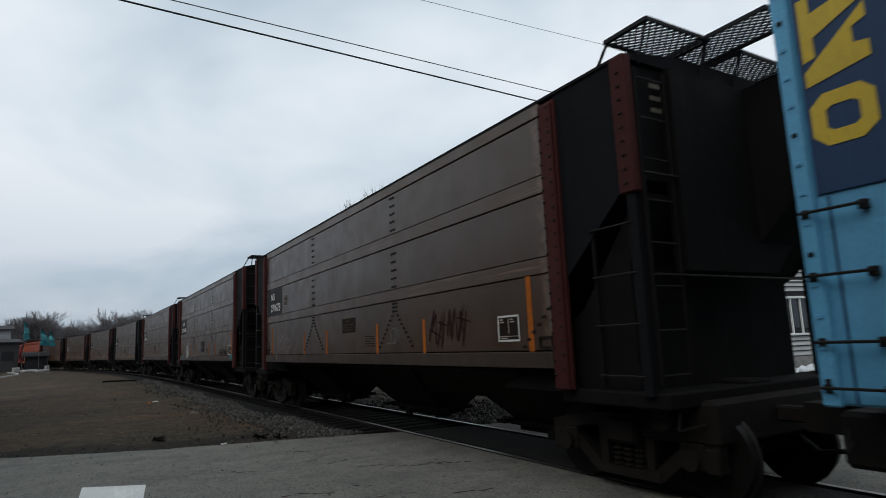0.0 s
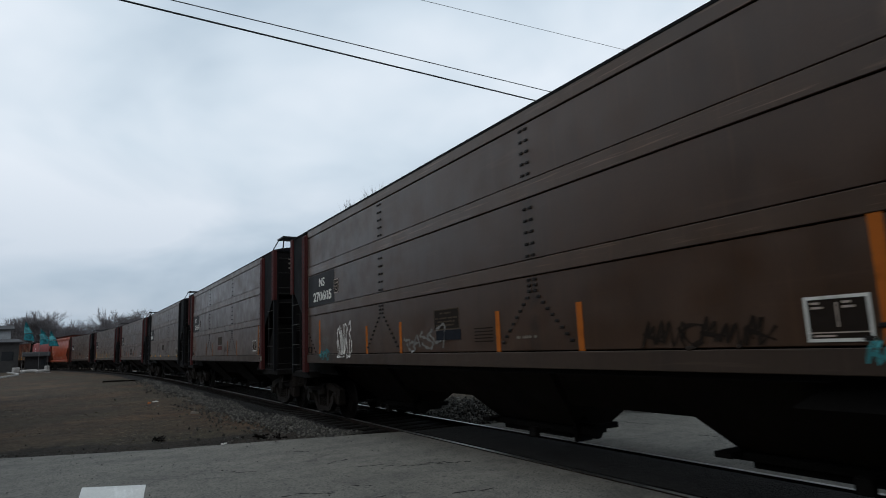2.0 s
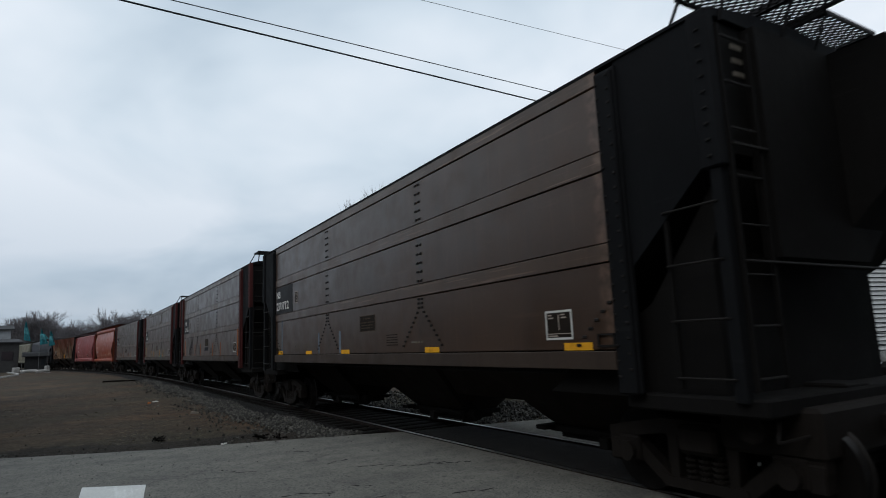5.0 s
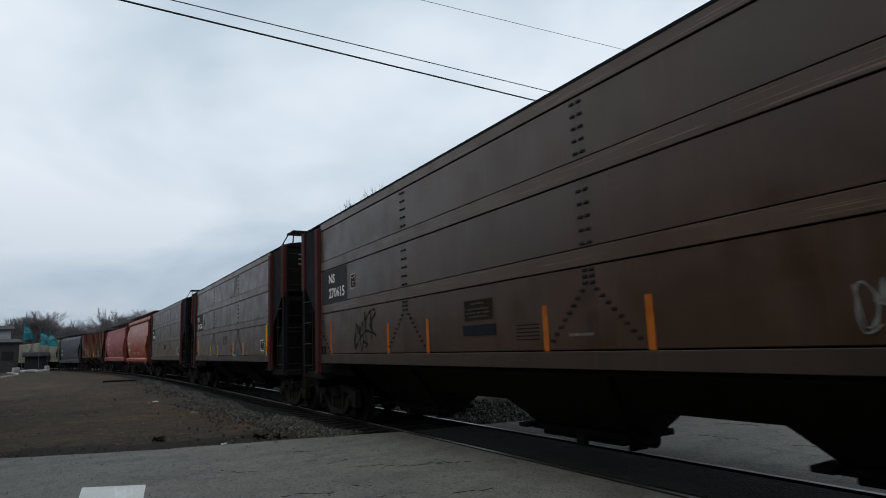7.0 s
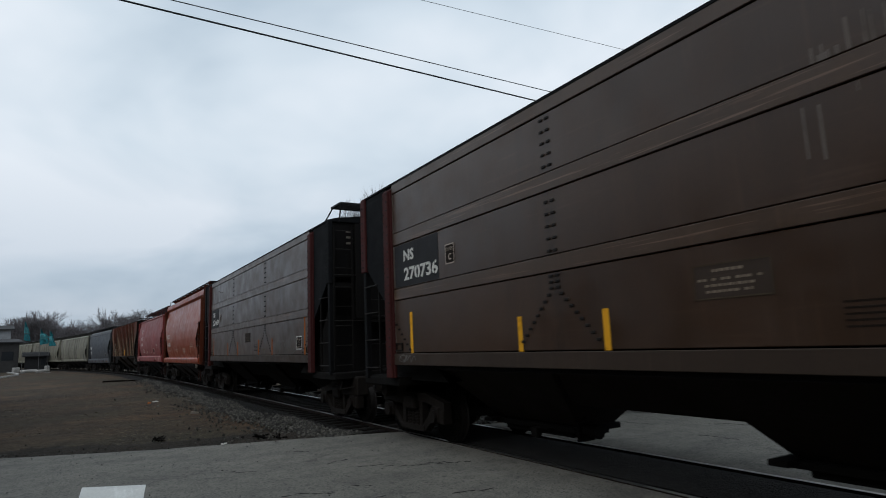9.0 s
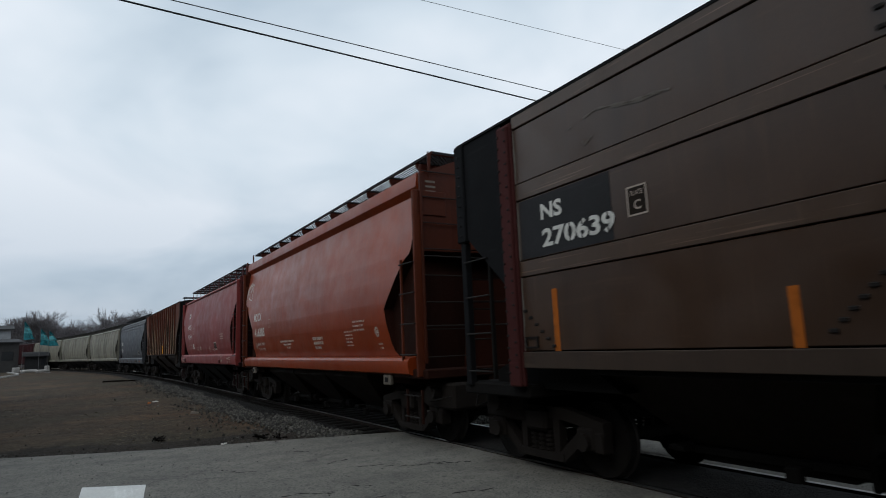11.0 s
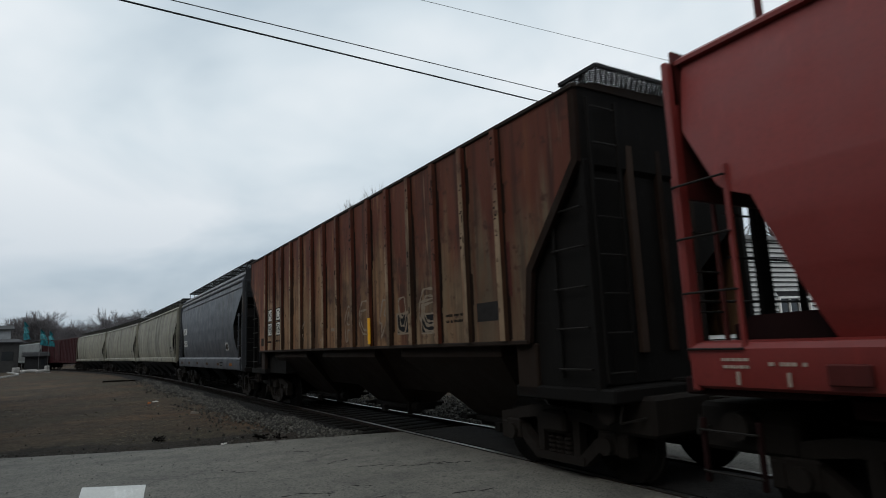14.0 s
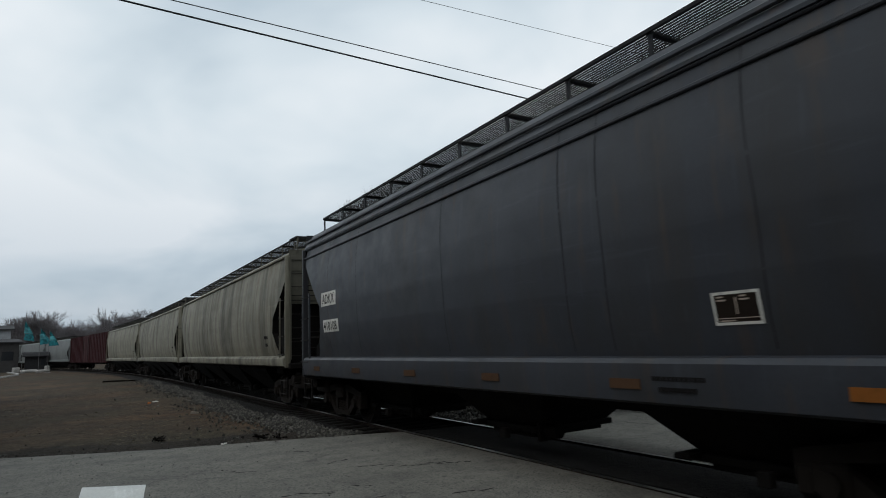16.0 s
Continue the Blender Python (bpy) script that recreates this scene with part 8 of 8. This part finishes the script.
# ---------------------------------------------------------------- the train
CARS = []      # car, place of its middle at 0 s, half the distance between its trucks


def make_train():
    rng = random.Random(17)
    blue = blue_car()
    CARS.append((blue, 5.42, 6.6))
    first = brown_car()
    numbers = ["270673", "270605", "270655", "270712", "270615", "270736", "270639"]
    browns = [first] + [copy_thing(first, pose(0, 0, 0)) for i in range(6)]
    O, Y = ORANGE_MARK, YELLOW_MARK
    std = lambda m, t=2.10: [(-5.86, 1.56, t + 0.25, m, 0.09), (-2.88, 1.56, t, m, 0.09), (-1.40, 1.56, t, m, 0.09), (1.50, 1.56, t, m, 0.09), (3.06, 1.56, t, m, 0.09), (6.06, 1.56, 2.50, m, 0.10)]
    low = [(-6.04, 1.57, 1.66, Y, 0.5), (-3.52, 1.565, 1.65, Y, 0.45), (-1.11, 1.565, 1.65, Y, 0.46), (2.6, 1.565, 1.65, Y, 0.45), (5.9, 1.565, 1.65, Y, 0.45), (-5.85, 1.67, 2.52, BLUE_STRIP, 0.09), (-2.79, 1.58, 2.06, BLUE_STRIP, 0.10), (-1.41, 1.57, 2.05, BLUE_STRIP, 0.11)]
    marks = [[(x + (0.14 if x == -1.40 else 0.27 if x == 3.06 else 0), *r) for x, *r in std(O)], [(x + (0.22 if x == -5.86 else 0), *r) for x, *r in std(O)], std(DIM_ORANGE), low, std(O), std(Y, 2.0), [(x - (0.2 if x == -2.88 else 0), *r) for x, *r in std(O, 2.04)]]
    P, D, W = PALE_SPRAY, DARK_SPRAY, WHITE_SPRAY
    graf = [[(-5.32, -4.05, 1.45, 2.15, W, "arcs", 0.03), (-6.32, -6.06, 2.03, 2.23, P, "kx", 0.018), (-5.76, -5.45, 2.03, 2.22, P, "xk", 0.018), (-2.3, -1.85, 1.64, 2.0, FADED_MARK, "z", 0.018), (3.5, 4.7, 1.68, 2.25, DARK_RED, "kzwz", 0.04), (2.05, 2.5, 1.74, 2.0, P, "xw", 0.02)],
            [(-4.50, -3.65, 1.47, 2.22, WHITE_MARK, "loops", 0.05), (-5.58, -4.98, 1.46, 1.66, TEAL_SPRAY, "kxwx", 0.03), (-5.45, -5.10, 1.70, 1.98, P, "kw", 0.02), (-1.26, 0.15, 1.58, 2.01, P, "brush", 0.055), (5.9, 6.35, 1.43, 1.62, TEAL_SPRAY, "kxxk", 0.03), (3.9, 5.2, 1.58, 1.82, BROWN_PANEL, "kwxkwk", 0.04)],
            [(4.50, 5.0, 1.58, 1.86, P, "k", 0.035)],
            [(-6.22, -5.93, 1.70, 2.20, FADED_MARK, "xk", 0.02), (-4.62, -4.2, 1.66, 1.86, FADED_MARK, "xw", 0.02), (-4.0, -3.3, 1.66, 1.92, FADED_MARK, "brush", 0.022)],
            [(-4.52, -3.40, 1.60, 2.42, D, "tangle", 0.055), (-5.27, -4.75, 1.98, 2.18, P, "xkkx", 0.025), (4.86, 5.30, 1.68, 2.03, P, "xkx", 0.02)],
            [(1.68, 2.25, 1.46, 1.68, TEAL_SPRAY, "kxkx", 0.03), (-6.3, -5.8, 1.42, 1.53, P, "xw", 0.02)],
            [(3.4, 5.2, 1.60, 1.98, P, "whkx", 0.05), (-5.42, -3.99, 3.83, 4.20, SCRAPE, "scratch", 0.03)]]
    for i, c in enumerate(browns):
        dress_brown(c, numbers[i], rng, -6.14, marks[i], graf[i], scrape=i != 3)
        CARS.append((c, -11.95 - 17.48 * i - (0.22 if i == 6 else 0), B_TC))
    for ob in browns[3].children_recursive:
        if ob.name.startswith(("side_post", "corner_post")):
            ob.material_slots[0].link = "OBJECT"
            ob.material_slots[0].material = CHAR
            ob["label"] = "black riveted post"
    for ob in browns[6].children_recursive:
        if ob.name.startswith("corner_post"):
            ob.material_slots[0].link = "OBJECT"
            ob.material_slots[0].material = CHAR
            ob["label"] = "charcoal corner post"
    g = Geo()
    g.box(6.63, 6.80, -1.683, -1.674, 1.40, 1.53)
    part("notice_plate", g, FADED_MARK, browns[2], "small pale notice plate on the post")
    runs = Geo()
    for i in range(44):
        q = rng.random()
        x = 0.75 + 1.45 * q + rng.uniform(-0.12, 0.12)
        z1 = min(4.42, 3.2 + 1.3 * q + rng.uniform(0.0, 0.45))
        z0 = z1 - rng.uniform(0.12, 0.55)
        if z0 < 3.70 < z1:
            z0 = 3.71
        if z1 < 3.70:
            z0, z1 = max(2.95, z0), min(z1, 3.46)
        if z1 - z0 > 0.05:
            plate(runs, x, x + rng.uniform(0.006, 0.022), z0, z1, lambda z: -1.59, 0.003)
    part("pale_runs", runs, SCUFF, browns[5], "pale runs down the upper panel", kind="stuff")
    tagged(browns[1], "brown hopper car, pale scrawls and teal tag, dark red posts")
    tagged(browns[3], "brown hopper car with short yellow strips low on its side")
    tagged(browns[4], "brown hopper car with a large dark scrawl and orange strips")
    tagged(browns[5], "brown hopper car with yellow strips and a teal tag")
    CARS.append((orange_car(), -132.85, 5.12))
    CARS.append((red_car(), -146.75, 4.95))
    CARS.append((rust_car(), -162.25, 6.55))
    CARS.append((grey_car(), -178.75, 5.9))
    a = cream_car(9.95, 10.35, CREAM_CAR, "cream covered hopper car streaked with dark grime", "cream hopper cars")
    CARS.append((a, -197.55, 8.35))
    for p in (-218.2, -238.6):
        CARS.append((copy_thing(a, pose(0, 0, 0)), p, 8.35))
    CARS.append((box_car(13.0, 13.4, MAROON, "long dark maroon box car with ribbed sides"), -261.6, 10.8))
    b = cream_car(8.9, 9.3, PALE_CAR, "pale grey covered hopper car", "pale grey hopper cars")
    CARS.append((b, -284.2, 7.3))
    for p in (-302.8, -321.4):
        CARS.append((copy_thing(b, pose(0, 0, 0)), p, 7.3))


def car_pose(mid, tc, t):
    """The car stands on its two trucks, each on the track."""
    s = mid + SPEED * t
    xa, ya, _ = track(s - tc)
    xb, yb, _ = track(s + tc)
    return pose((xa + xb) / 2, (ya + yb) / 2, 0, 0, 0, math.degrees(math.atan2(yb - ya, xb - xa)))


make_train()


# ---------------------------------------------------------------- what moves
def motions():
    steps = [0.5 * i for i in range(33)]
    turns = [i / 15 for i in range(241)]
    spin = math.degrees(SPEED / WHEEL_R)
    for car, mid, tc in CARS:
        walk(car, [(t, car_pose(mid, tc, t)) for t in steps])
        for ob in car.children_recursive:
            if ob.name.startswith("wheelset"):
                x, y, z = ob.location
                walk(ob, [(t, pose(x, y, z, 0, (spin * t) % 360, 0)) for t in turns])
    for flag, z, phase, k in BANNERS:
        walk(flag, [(0.4 * i, pose(0, 0, z, 6 * math.sin(phase + 0.9 * i), 8 * math.sin(phase + 0.7 * i + k),
                                   118 + 26 * math.sin(0.55 * i + phase * 0.3) + 9 * k * math.sin(1.3 * i + phase))) for i in range(41)])


motions()
